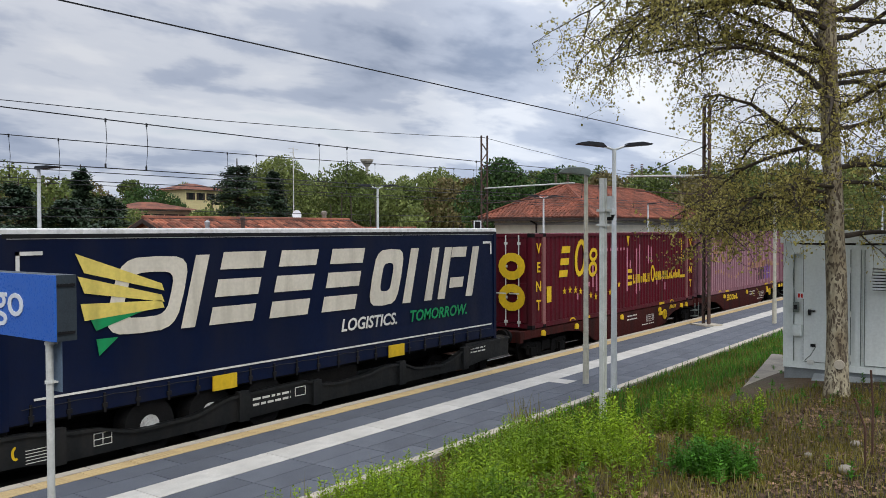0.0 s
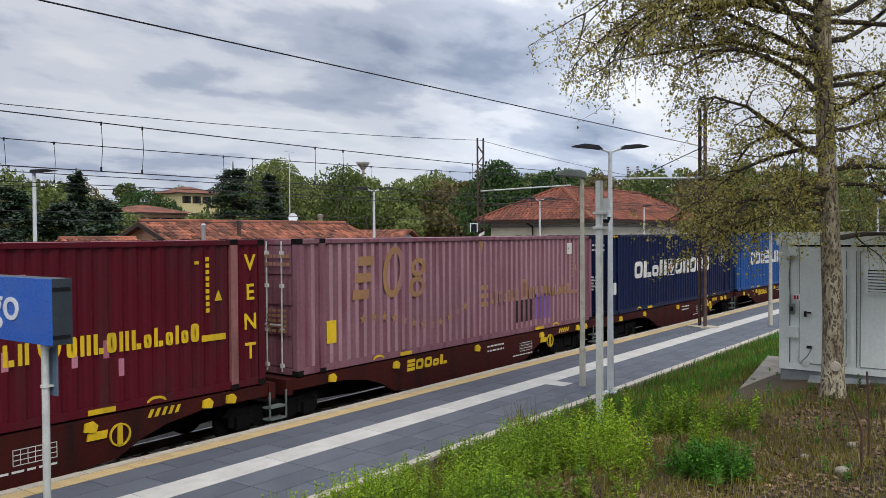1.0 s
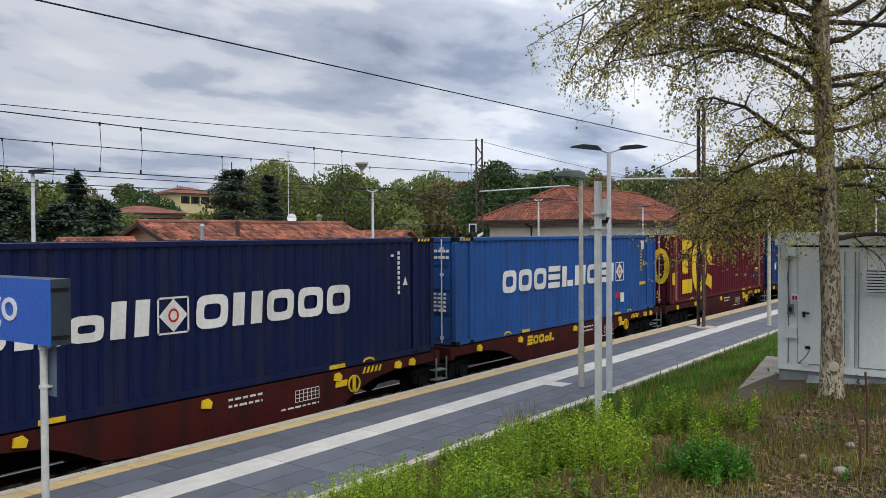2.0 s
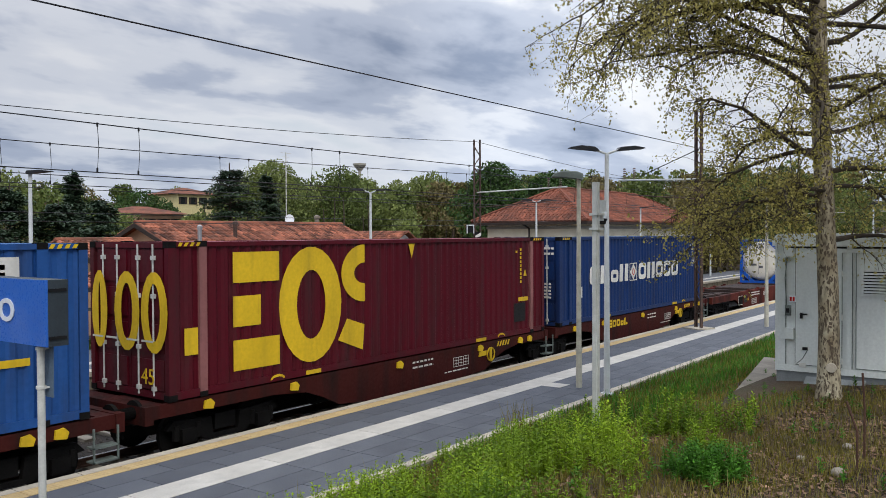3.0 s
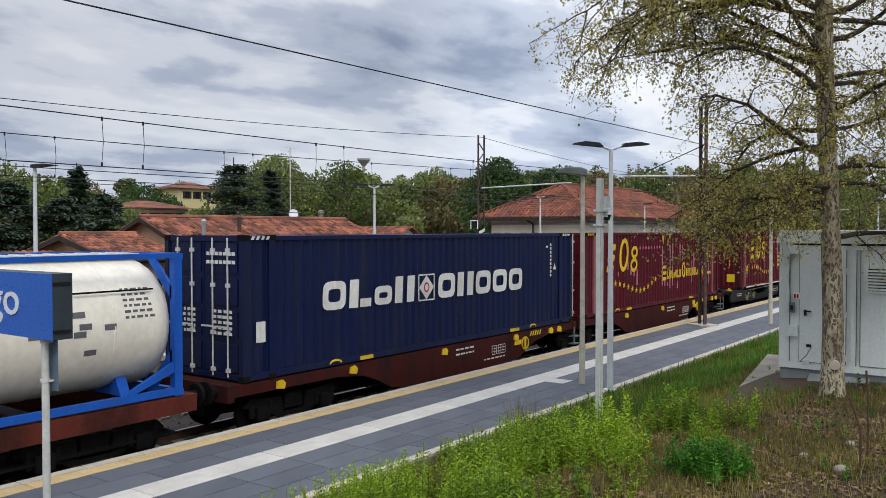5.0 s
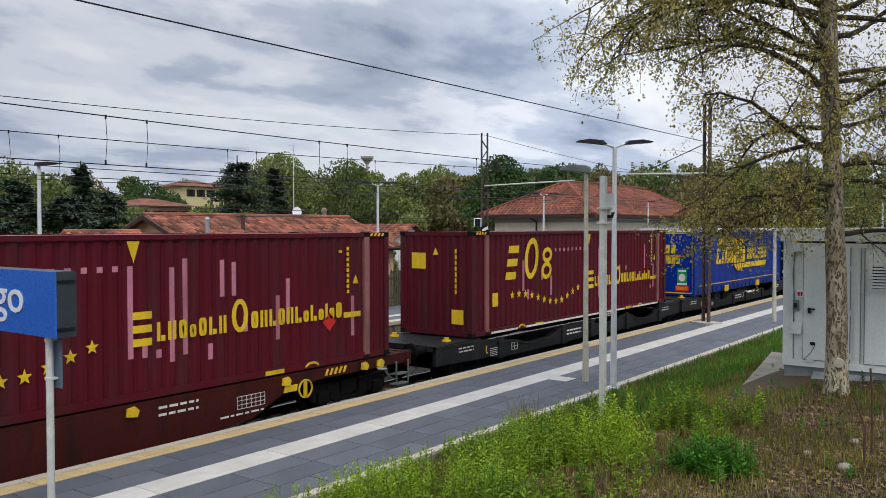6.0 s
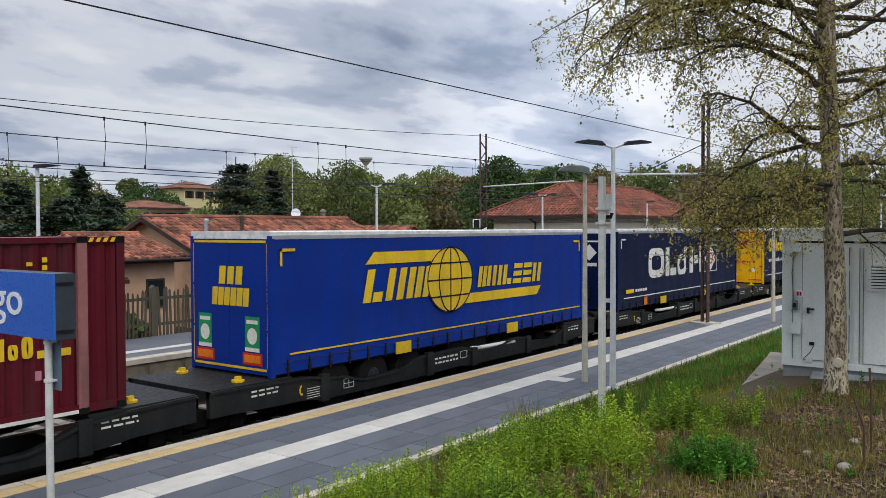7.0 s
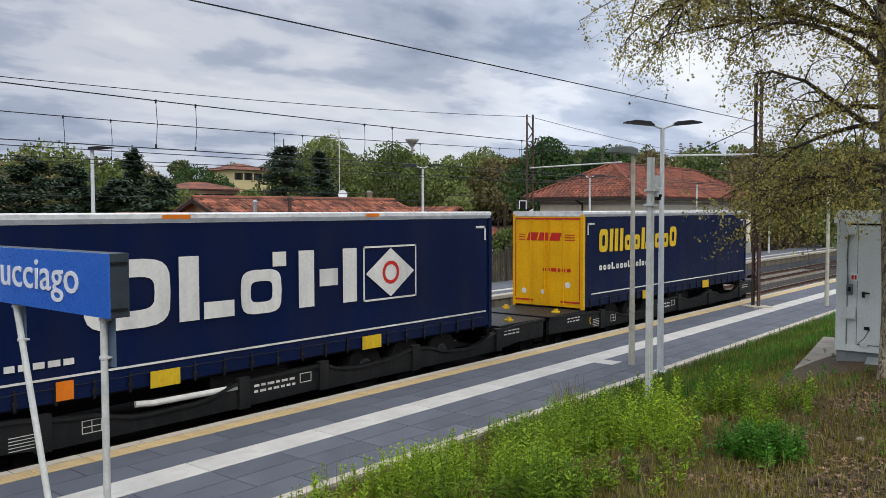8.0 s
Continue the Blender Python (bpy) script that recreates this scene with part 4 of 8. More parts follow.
def tank_container(x):
    ob = mover(thing("tank_container", Matrix(), "cream tank container in a bright blue frame", "tank container"), x)
    L, h, w = 6.058, 2.591, 1.219
    z0, z1 = BOT, BOT + h
    # shell with dished ends, lying along x
    bm = bmesh.new()
    zc, r = (z0 + z1) / 2 + 0.02, 1.17
    prof = [(0.06, 0.0), (0.065, 0.35), (0.085, 0.70), (0.12, 0.95), (0.18, 1.07), (0.30, 1.145), (0.48, r), (5.58, r), (5.76, 1.145), (5.88, 1.07), (5.94, 0.95), (5.97, 0.70), (5.99, 0.35), (6.0, 0.0)]
    seg, rings = 40, []
    for px, pr in prof:
        rings.append([bm.verts.new((px, max(pr, 1e-4) * math.cos(2 * math.pi * i / seg), zc + max(pr, 1e-4) * math.sin(2 * math.pi * i / seg))) for i in range(seg)])
    for a, b in zip(rings, rings[1:]):
        for i in range(seg):
            bm.faces.new((a[i], a[(i + 1) % seg], b[(i + 1) % seg], b[i]))
    part("tank_shell", bm, TANK_WHITE, ob, "cream painted cylindrical tank", smooth=True)
    for px in (1.35, 2.6, 3.55, 4.75):
        bm = bmesh.new()
        for i in range(seg):
            a, b = 2 * math.pi * i / seg, 2 * math.pi * (i + 1) / seg
            vs = [bm.verts.new((px + d, q * math.cos(t), zc + q * math.sin(t))) for t in (a, b) for d, q in ((-0.02, r), (-0.012, r + 0.006), (0.012, r + 0.006), (0.02, r))]
            for k in range(3):
                bm.faces.new((vs[k], vs[k + 1], vs[k + 5], vs[k + 4]))
        part("band", bm, TANK_WHITE, ob)
    # frame
    for px in (0.0, L - 0.16):
        for s in (-1, 1):
            bm = bmesh.new()
            box(bm, px, px + 0.16, min(s * w, s * (w - 0.15)), max(s * w, s * (w - 0.15)), z0 + 0.1, z1 - 0.1)
            part("frame_post", bm, FRAME_BLUE, ob)
            for a, b in ((z0, z0 + 0.118), (z1 - 0.118, z1)):
                bm = bmesh.new()
                box(bm, px - 0.004, px + 0.174, min(s * (w + 0.004), s * (w - 0.16)), max(s * (w + 0.004), s * (w - 0.16)), a, b)
                part("corner_casting", bm, FRAME_BLUE, ob)
            # corner braces of the end frame
            for a, b in ((z0 + 0.12, z0 + 0.75), (z1 - 0.12, z1 - 0.75)):
                bm = bmesh.new()
                t = 0.14 if b > a else -0.14
                prism(bm, [(s * (w - 0.86), a - t * 0.2), (s * (w - 0.62), a - t * 0.2), (s * (w - 0.1), b - t * 1.0), (s * (w - 0.1), b + t * 0.75)], "x", px + 0.0, px + 0.05)
                part("end_brace", bm, FRAME_BLUE, ob)
        for a, b in ((z0, z0 + 0.13), (z1 - 0.1, z1)):
            bm = bmesh.new()
            box(bm, px + 0.01, px + 0.13, -w + 0.15, w - 0.15, a, b)
            part("end_beam", bm, FRAME_BLUE, ob)
    for s in (-1, 1):
        for a, b in ((z0 + 0.02, z0 + 0.15), (z1 - 0.09, z1)):
            bm = bmesh.new()
            box(bm, 0.16, L - 0.16, min(s * w, s * (w - 0.08)), max(s * w, s * (w - 0.08)), a, b)
            part("side_rail", bm, FRAME_BLUE, ob)
        for x0, x1 in ((0.14, 1.25), (L - 0.14, L - 1.25)):
            bm = bmesh.new()
            prism(bm, [(x0, z0 + 0.62), (x0, z0 + 0.44), (x1 - (0.2 if x1 > x0 else -0.2), z0 + 0.12), (x1, z0 + 0.12)], "y", s * (w - 0.02), s * (w - 0.1))
            part("side_brace", bm, FRAME_BLUE, ob)
    for px in (1.0, 5.0):
        bm = bmesh.new()
        prism(bm, [(-0.9, z0 + 0.1), (0.9, z0 + 0.1), (0.7, z0 + 0.5), (0, z0 + 0.25), (-0.7, z0 + 0.5)], "x", px, px + 0.2)
        part("saddle", bm, FRAME_BLUE, ob)
    bm = bmesh.new()
    box(bm, 0.3, L - 0.3, -0.35, 0.35, z1 - 0.06, z1 - 0.01)
    for k in range(18):
        box(bm, 0.4 + k * 0.3, 0.44 + k * 0.3, -0.35, 0.35, z1 - 0.012, z1 + 0.004)
    part("walkway", bm, GALV, ob, "grey perforated walkway")
    bm = bmesh.new()
    tube(bm, (0.45, -r * 0.93, zc + r * 0.55), (L - 0.5, -r * 0.9, zc + r * 0.55), 0.018, seg=6)
    tube(bm, (0.45, -r * 0.93, zc + r * 0.55), (0.2, -r * 0.8, zc + r * 0.85), 0.018, seg=6)
    part("pipe", bm, STEEL_DARK, ob, "thin dark pipe")

    # marks wrapped on the shell: small tiles bent to the cylinder
    def wrapped(name, mat, shape, label=""):
        bm = bmesh.new()
        for u0, a0, u1, a1 in shape:
            n = max(1, int(abs(a1 - a0) / 4))
            for k in range(n):
                t0, t1 = radians(180 + a0 + (a1 - a0) * k / n), radians(180 + a0 + (a1 - a0) * (k + 1) / n)
                q = r + 0.004
                bm.faces.new([bm.verts.new((u, q * math.cos(t), zc - q * math.sin(t))) for u, t in ((u0, t0), (u1, t0), (u1, t1), (u0, t1))])
        tagged(part(name, bm, mat, ob, label), kind="stuff")

    def badge(name, mat, u0, u1, lo, hi, label):
        """Columns of the round badge between two heights given as shares of its half height."""
        cols = []
        n = 30
        for k in range(n):
            q = -1 + 2 * (k + 0.5) / n
            if not u0 <= q <= u1:
                continue
            half = 24 * math.sqrt(1 - q * q)
            lo2, hi2 = max(-half, (lo + 0.25 * q) * 24), min(half, (hi + 0.25 * q) * 24)
            if hi2 > lo2:
                cols.append((1.3 + q * 0.48 - 0.016, 5 + lo2, 1.3 + q * 0.48 + 0.016, 5 + hi2))
        wrapped(name, mat, cols, label)
    badge("badge_blue", NAVY, -1, -0.12, -1.0, 0.45, "blue part of a round badge")
    badge("badge_blue", FRAME_BLUE, -0.3, 1, 0.30, 1.0, "blue part of a round badge")
    badge("badge_orange", ORANGE_MARK, 0.0, 1, -1.2, -0.05, "orange part of a round badge")
    rng = random.Random(8)
    rows = []
    for a in (-17, -23, -31):
        u = 1.0
        while u < 1.85:
            b = rng.uniform(0.06, 0.16)
            rows.append((u, a, u + b, a + (3.4 if a > -25 else 2.2)))
            u += b + 0.04
    for a in (33, 28, 23, 18, 13, 8):
        u = 4.95
        while u < 5.45:
            b = rng.uniform(0.05, 0.12)
            rows.append((u, a, u + b, a + 2.2))
            u += b + 0.04
    for u, a in ((3.2, 14), (3.25, -2), (4.0, 12), (4.1, 2), (4.0, -4), (4.55, 0), (4.2, -20), (2.5, -26)):
        rows.append((u, a, u + 0.22, a + 5))
    wrapped("shell_writing", GREY_WRITING, rows, "small dark writing as bars")
    p = Plates("x", 0.058, -1, 0.004)
    p.quad(0.25, zc - 0.28, 0.62, zc - 0.16)
    for k in range(9):
        p.quad(0.55 - k * 0.13, zc + 0.98 - 0.0, 0.47 - k * 0.13, zc + 1.06)
    for k in range(4):
        p.quad(0.25 - k * 0.11, zc + 0.78, 0.17 - k * 0.11, zc + 0.88)
    p.quad(-0.1, zc - 0.42, 0.12, zc - 0.28)
    p.put("end_writing", GREY_WRITING, ob, "small dark writing as bars", joined=True)
    return ob


def wheelset(bm, x, r=0.46):
    for s in (-1, 1):
        tube(bm, (x, s * 0.70, r), (x, s * 0.80, r), r, seg=20)
        tube(bm, (x, s * 0.80, r), (x, s * 0.86, r), 0.16, seg=10)
    tube(bm, (x, -0.7, r), (x, 0.7, r), 0.08, seg=8)


def bogie(ob, x, gauge_mat=STEEL_DARK):
    for d in (-0.9, 0.9):
        bm = bmesh.new()
        wheelset(bm, x + d)
        part("wheelset", bm, STEEL_DARK, ob, "steel wheelset")
    bm = bmesh.new()
    for s in (-1, 1):
        prism(bm, [(x - 1.35, 0.62), (x - 1.2, 0.78), (x - 0.35, 0.72), (x - 0.3, 0.38), (x + 0.3, 0.38), (x + 0.35, 0.72), (x + 1.2, 0.78), (x + 1.35, 0.62), (x + 0.9, 0.55), (x + 0.45, 0.3), (x - 0.45, 0.3), (x - 0.9, 0.55)],
              "y", s * 0.9, s * 1.02)
        for d in (-0.9, 0.9):
            box(bm, x + d - 0.16, x + d + 0.16, min(s * 0.92, s * 1.1), max(s * 0.92, s * 1.1), 0.34, 0.6)
            for q in (-0.24, 0.24):
                tube(bm, (x + d + q, s * 1.0, 0.4), (x + d + q, s * 1.0, 0.68), 0.07, seg=8)
    box(bm, x - 0.25, x + 0.25, -1.0, 1.0, 0.45, 0.75)
    part("bogie_frame", bm, gauge_mat, ob, "grimy steel bogie frame")


def buffers(ob, x, sign):
    for s in (-0.875, 0.875):
        bm = bmesh.new()
        tube(bm, (x, s, 1.05), (x + sign * 0.45, s, 1.05), 0.11, seg=12)
        tube(bm, (x + sign * 0.45, s, 1.05), (x + sign * 0.52, s, 1.05), 0.23, seg=16)
        part("buffer", bm, STEEL_DARK, ob, "round steel buffer")


def sill(bm, pts, s, y=1.22, t=0.1):
    prism(bm, pts, "y", s * y, s * (y - t))


def flags(ob, spots, z=0.98):
    """Yellow clamp plates along the side sill."""
    p = Plates("y", -1.225, -1, 0.05)
    for x in spots:
        p.poly([(x, z - 0.02), (x + 0.2, z - 0.05), (x + 0.24, z + 0.06), (x + 0.16, z + 0.14), (x + 0.02, z + 0.12)])
    p.put("clamp_plate", YELLOW, ob, "yellow folding clamp plate")


def box_wagon(x, halves, mat, mark=None, seed=1):
    """An articulated brown container wagon; halves are (start, length) of its decks."""
    ob = mover(thing("container_wagon", Matrix(), "brown articulated container wagon with fish-bellied sides", "railway wagon", "wagons of the train"), x)
    end = halves[-1][0] + halves[-1][1]
    rng = random.Random(seed)
    for n, (a, L) in enumerate(halves):
        bm = bmesh.new()
        for s in (-1, 1):
            end_in, end_out = ((0.0, 0.93), (1.75, 0.92), (2.5, 0.81), (3.0, 0.65), (3.5, 0.40), (4.4, 0.34)), ((0.0, 0.93), (3.0, 0.93), (3.9, 0.84), (4.4, 0.66), (4.9, 0.42), (5.8, 0.34))
            left, right = (end_out, end_in) if n == 0 else (end_in, end_out)
            sill(bm, [(a, 1.17), (a + L, 1.17)] + [(a + L - u, z) for u, z in right] + [(a + u, z) for u, z in reversed(left)], s)
        part("side_sill", bm, mat, ob, "fish-bellied side sill")
        for q in range(7):
            bm = bmesh.new()
            xx = a + 0.1 + q * (L - 0.5) / 6
            box(bm, xx, xx + 0.3, -1.12, 1.12, 0.95, 1.165)
            part("cross_beam", bm, mat, ob)
        bm = bmesh.new()
        box(bm, a + 0.1, a + L - 0.1, -0.3, 0.3, 0.7, 1.15)
        part("centre_beam", bm, mat, ob)
        bm = bmesh.new()
        prism(bm, [(a + 0.2, 0.7), (a + 0.2, 0.42), (a + 3.2, 0.30), (a + L - 3.2, 0.30), (a + L - 0.2, 0.42), (a + L - 0.2, 0.7)], "y", -0.2, 0.2)
        part("underframe", bm, STEEL_DARK, ob, "grimy dark underframe")
        for xx in (a - 0.05, a + L - 0.12):
            bm = bmesh.new()
            box(bm, xx, xx + 0.17, -1.25, 1.25, 0.85, 1.18)
            part("headstock", bm, mat, ob)
        flags(ob, [a + 1.2, a + 3.4, a + 6.9, a + 10.45, a + L - 1.75, a + L - 1.2])
        p = Plates("y", -1.224, -1, 0.03)
        p.quad(a + 10.5, 0.80, a + 10.85, 0.93, 0.2)
        p.put("clamp_arm", YELLOW, ob, "yellow clamp arm")
        p = Plates("y", -1.224, -1, 0.03)
        p.ring(a + 11.11, 0.80, 0.2, 0.2, 0.03, 18)
        p.quad(a + 11.06, 0.62, a + 11.15, 0.97)
        p.put("brake_wheel", YELLOW, ob, "round yellow brake handwheel")
        p = Plates("y", -1.222, -1, 0.005)
        for r in range(4):
            p.quad(a + 9.3, 0.66 + 0.08 * r, a + 10.0, 0.672 + 0.08 * r)
        for r in range(7):
            p.quad(a + 9.3 + 0.116 * r, 0.66, a + 9.31 + 0.116 * r, 0.91)
        p.put("load_table", WHITE, ob, "white load table", joined=True)
        p = Plates("y", -1.222, -1, 0.005)
        small_bars(p, a + 7.55, 0.98, 2, 0.85, 0.045, 0.13, seed + n)
        small_bars(p, a + 8.9, 0.55, 1, 1.1, 0.035, 0.1, seed + n + 9)
        p.put("data_writing", WHITE, ob, "small white writing as bars", joined=True)
        if mark and n == 1:
            p = Plates("y", -1.222, -1, 0.006)
            p.blocks(a + 3.95, 0.80, 0.26, "eoodb", 0.3, 0.05, 0.1, 0.3)
            p.put("wagon_mark", YELLOW, ob, "yellow block shapes")
        q = Plates("y", -1.222, -1, 0.006)
        for k in range(5):
            q.quad(a + L - 2.9 + k * 0.14, 0.98, a + L - 2.83 + k * 0.14, 1.12, 0.5)
        q.put("striped_plate", YELLOW, ob, "yellow warning stripe")
        bm = bmesh.new()
        box(bm, a + 9.4, a + 10.1, -0.9, 0.9, 0.5, 0.9)
        part("brake_box", bm, STEEL_DARK, ob, "grimy brake box")
        bm = bmesh.new()
        tube(bm, (a + 4.5, -0.75, 0.62), (a + 6.3, -0.75, 0.62), 0.2, seg=12)
        part("air_reservoir", bm, STEEL_DARK, ob, "grimy air reservoir")
    for bx in (1.9,) + ((halves[1][0] - 0.15,) if len(halves) > 1 else ()) + (end - 1.9,):
        bogie(ob, bx)
    buffers(ob, 0, -1), buffers(ob, end, 1)
    for at in (halves[0][1] - 0.15, end - 0.56):
        bm = bmesh.new()
        for q in (0.42, 0.66):
            box(bm, at, at + 0.46, -1.3, -1.08, q, q + 0.03)
        for q in (at, at + 0.44):
            box(bm, q, q + 0.03, -1.3, -1.27, 0.42, 1.0)
        part("step", bm, LAMP_GREY, ob, "grey steel shunter's step")
    return ob


def flat_wagon(x, L):
    """A sixty-foot rust-red container wagon with an open deck frame."""
    ob = mover(thing("flat_container_wagon", Matrix(), "rust-red container wagon with an open empty deck", "railway wagon", "wagons of the train"), x)
    bm = bmesh.new()
    for s in (-1, 1):
        sill(bm, [(0, 1.17), (L, 1.17), (L, 0.86), (L - 3.6, 0.84), (L - 5.0, 0.34), (5.0, 0.34), (3.6, 0.84), (0, 0.86)], s, 1.24, 0.16)
    part("side_sill", bm, WAGON_RUST, ob, "deep rust-red side sill")
    for xx, w in ((0.0, 0.3), (2.4, 0.35), (3.6, 0.3), (5.75, 0.35), (7.5, 0.3), (9.4, 0.25), (11.0, 0.3), (12.5, 0.5), (15.2, 0.3), (L - 3.0, 0.35), (L - 0.3, 0.3)):
        bm = bmesh.new()
        box(bm, xx, xx + w, -1.1, 1.1, 0.9, 1.165)
        part("cross_beam", bm, DECK, ob, "grimy brown cross beam")
    bm = bmesh.new()
    box(bm, 0.2, L - 0.2, -0.2, 0.2, 0.55, 1.0)
    part("centre_beam", bm, DECK, ob)
    bm = bmesh.new()
    box(bm, 0.3, L - 0.3, -1.08, 1.08, 0.46, 0.5)
    part("floor_sheet", bm, STEEL_DARK, ob, "dark grimy floor")
    for s in (-1, 1):
        bm = bmesh.new()
        box(bm, 0.1, 3.4, s * 0.5 - 0.12, s * 0.5 + 0.12, 0.98, 1.16)
        part("deck_beam", bm, DECK, ob)
    for a, b in ((7.7, 9.48), (9.5, 11.15)):
        bm = bmesh.new()
        box(bm, a, b, -1.1, 1.1, 1.12, 1.182)
        part("deck_plate", bm, DECK, ob, "brown deck plate")
    bm = bmesh.new()
    box(bm, 6.4, 7.1, -0.4, 0.3, 0.8, 0.9)
    part("brake_gear", bm, STEEL_DARK, ob)
    for xx in (5.75, 7.5, 9.3, 12.6):
        for s in (-1, 1):
            bm = bmesh.new()
            box(bm, xx, xx + 0.5, min(s * 1.1, s * 1.33), max(s * 1.1, s * 1.33), 1.15, 1.2)
            box(bm, xx + 0.15, xx + 0.3, min(s * 1.12, s * 1.25), max(s * 1.12, s * 1.25), 1.2, 1.26)
            part("container_pin", bm, WAGON_RUST, ob, "folding container pin")
    p = Plates("y", -1.242, -1, 0.02)
    p.quad(4.95, 0.6, 5.5, 0.98)
    p.put("panel", BLACK_MARK, ob, "dark panel")
    p = Plates("y", -1.242, -1, 0.02)
    p.quad(4.08, 0.55, 4.72, 0.95)
    p.put("chalk_board", STEEL_DARK, ob, "dark chalk board")
    p = Plates("y", -1.242, -1, 0.006)
    for a, b, c, d in ((4.05, 0.52, 4.75, 0.545), (4.05, 0.955, 4.75, 0.98), (4.05, 0.52, 4.08, 0.98), (4.72, 0.52, 4.75, 0.98)):
        p.quad(a, b, c, d)
    small_bars(p, 6.3, 1.0, 2, 1.5, 0.06, 0.13, 4)
    for r in range(4):
        p.quad(6.35, 0.44 + r * 0.09, 7.25, 0.455 + r * 0.09)
    for r in range(6):
        p.quad(6.35 + r * 0.176, 0.44, 6.37 + r * 0.176, 0.72)
    small_bars(p, 8.6, 0.95, 4, 0.5, 0.03, 0.06, 6)
    p.ring(11.3, 0.85, 0.22, 0.14, 0.03, 14)
    small_bars(p, 12.4, 0.95, 4, 0.4, 0.03, 0.07, 7)
    p.ring(13.1, 0.72, 0.2, 0.22, 0.03, 16)
    p.put("data_writing", WHITE, ob, "white tables and writing as bars", joined=True)
    p = Plates("y", -1.242, -1, 0.006)
    p.poly([(5.6, 0.68), (5.82, 0.68), (5.71, 0.88)])
    p.put("warning_triangle", YELLOW, ob, "yellow warning triangle")
    for bx in (1.9, L - 1.9):
        bogie(ob, bx)
    buffers(ob, 0, -1), buffers(ob, L, 1)
    return ob


# top edge of a pocket wagon's side girder: place along it and height
GIRDER = ((0, 1.15), (2.4, 1.10), (3.6, 0.97), (4.6, 0.79), (5.6, 0.81), (6.7, 1.03), (8.6, 1.06), (9.1, 0.92), (9.7, 0.87), (10.4, 0.90), (11.4, 1.03), (11.8, 1.0), (12.6, 0.81), (13.5, 0.76), (14.8, 1.06), (15.6, 1.13), (16.8, 1.15))


def pocket_wagon(x, halves, seed=1):
    """A black articulated pocket wagon: low wavy side girders between high platforms over the bogies."""
    ob = mover(thing("pocket_wagon", Matrix(), "black articulated pocket wagon with low wavy girders", "railway wagon", "wagons of the train"), x)
    end = halves[-1][0] + halves[-1][1]
    for n, (a, L) in enumerate(halves):
        def top(u):
            q = u / L * 16.8
            for (u0, z0), (u1, z1) in zip(GIRDER, GIRDER[1:]):
                if q <= u1:
                    return z0 + (z1 - z0) * smooth_step(u0, u1, q)
            return GIRDER[-1][1]

        def bottom(u):
            return max(0.52, top(u) - 0.5)
        us = [L * k / 84 for k in range(85)]
        bm = bmesh.new()
        for s in (-1, 1):
            sill(bm, [(a + u, top(u)) for u in us] + [(a + u, bottom(u)) for u in reversed(us)], s, 1.30, 0.1)
            sill(bm, [(a + u, top(u)) for u in us] + [(a + u, top(u) - 0.05) for u in reversed(us)], s, 1.345, 0.16)
            for u in (3.0, 6.72, 8.7, 11.55, L - 2.2):
                box(bm, a + u - 0.12, a + u + 0.12, min(s * 1.24, s * 1.37), max(s * 1.24, s * 1.37), bottom(u) - 0.02, top(u) + 0.06)
        part("side_girder", bm, WAGON_BLACK, ob, "wavy black side girder")
        for p0, p1 in ((0.0, 2.1), (L - 2.1, L)):
            bm = bmesh.new()
            box(bm, a + p0, a + p1, -1.28, 1.28, 1.02, 1.16)
            part("deck_platform", bm, WAGON_BLACK, ob, "black deck over the bogie")
            for yy in (-0.9, 0.9):
                bm = bmesh.new()
                tube(bm, (a + p0 + 1.0, yy, 1.16), (a + p0 + 1.0, yy, 1.2), 0.13, seg=10)
                box(bm, a + p0 + 0.94, a + p0 + 1.06, yy - 0.04, yy + 0.04, 1.2, 1.27)
                part("container_pin", bm, YELLOW, ob, "yellow container pin")
        if (seed, n) in ((6, 1), (7, 0)):
            bm = bmesh.new()
            q = a + (8.84 if seed == 6 else 4.7)
            path_tube(bm, [(q - 0.1, -1.2, 0.95), (q + 0.2, -1.26, 0.93), (q + 2.02, -1.26, 0.91)], 0.055, 10)
            part("support_tube", bm, WHITE, ob, "long white steel tube")
        bm = bmesh.new()
        box(bm, a + 2.1, a + L - 2.1, -1.2, 1.2, 0.27, 0.33)
        box(bm, a + 2.1, a + L - 2.1, -0.5, 0.5, 0.33, 0.62)
        part("pocket_floor", bm, STEEL_DARK, ob)
        p = Plates("y", -1.302, -1, 0.006)
        small_bars(p, a + 6.98, 0.86, 2, 1.0, 0.045, 0.11, seed + n)
        for q0, q1, q2, q3 in ((8.1, 0.76, 8.4, 0.775), (8.1, 0.935, 8.4, 0.95), (8.1, 0.76, 8.115, 0.95), (8.385, 0.76, 8.4, 0.95),
                               (3.62, 0.66, 3.95, 0.672), (3.62, 0.76, 3.95, 0.772), (3.62, 0.86, 3.95, 0.872), (3.62, 0.66, 3.632, 0.872), (3.78, 0.66, 3.792, 0.872), (3.94, 0.66, 3.952, 0.872)):
            p.quad(a + q0, q1, a + q2, q3)
        for q in (a + 1.0, a + L - 1.9):
            small_bars(p, q, 0.98, 2, 0.7, 0.035, 0.09, seed + n + 4)
        for r in range(5):
            p.quad(a + 2.5, 0.62 + 0.05 * r, a + 2.95, 0.632 + 0.05 * r)
        p.put("data_writing", WHITE, ob, "small white writing as bars", joined=True)
        p = Plates("y", -1.302, -1, 0.006)
        p.ring(a + 2.35, 0.82, 0.07, 0.11, 0.04, 10, 90, 300)
        p.put("warning_mark", YELLOW, ob, "yellow jacking mark")
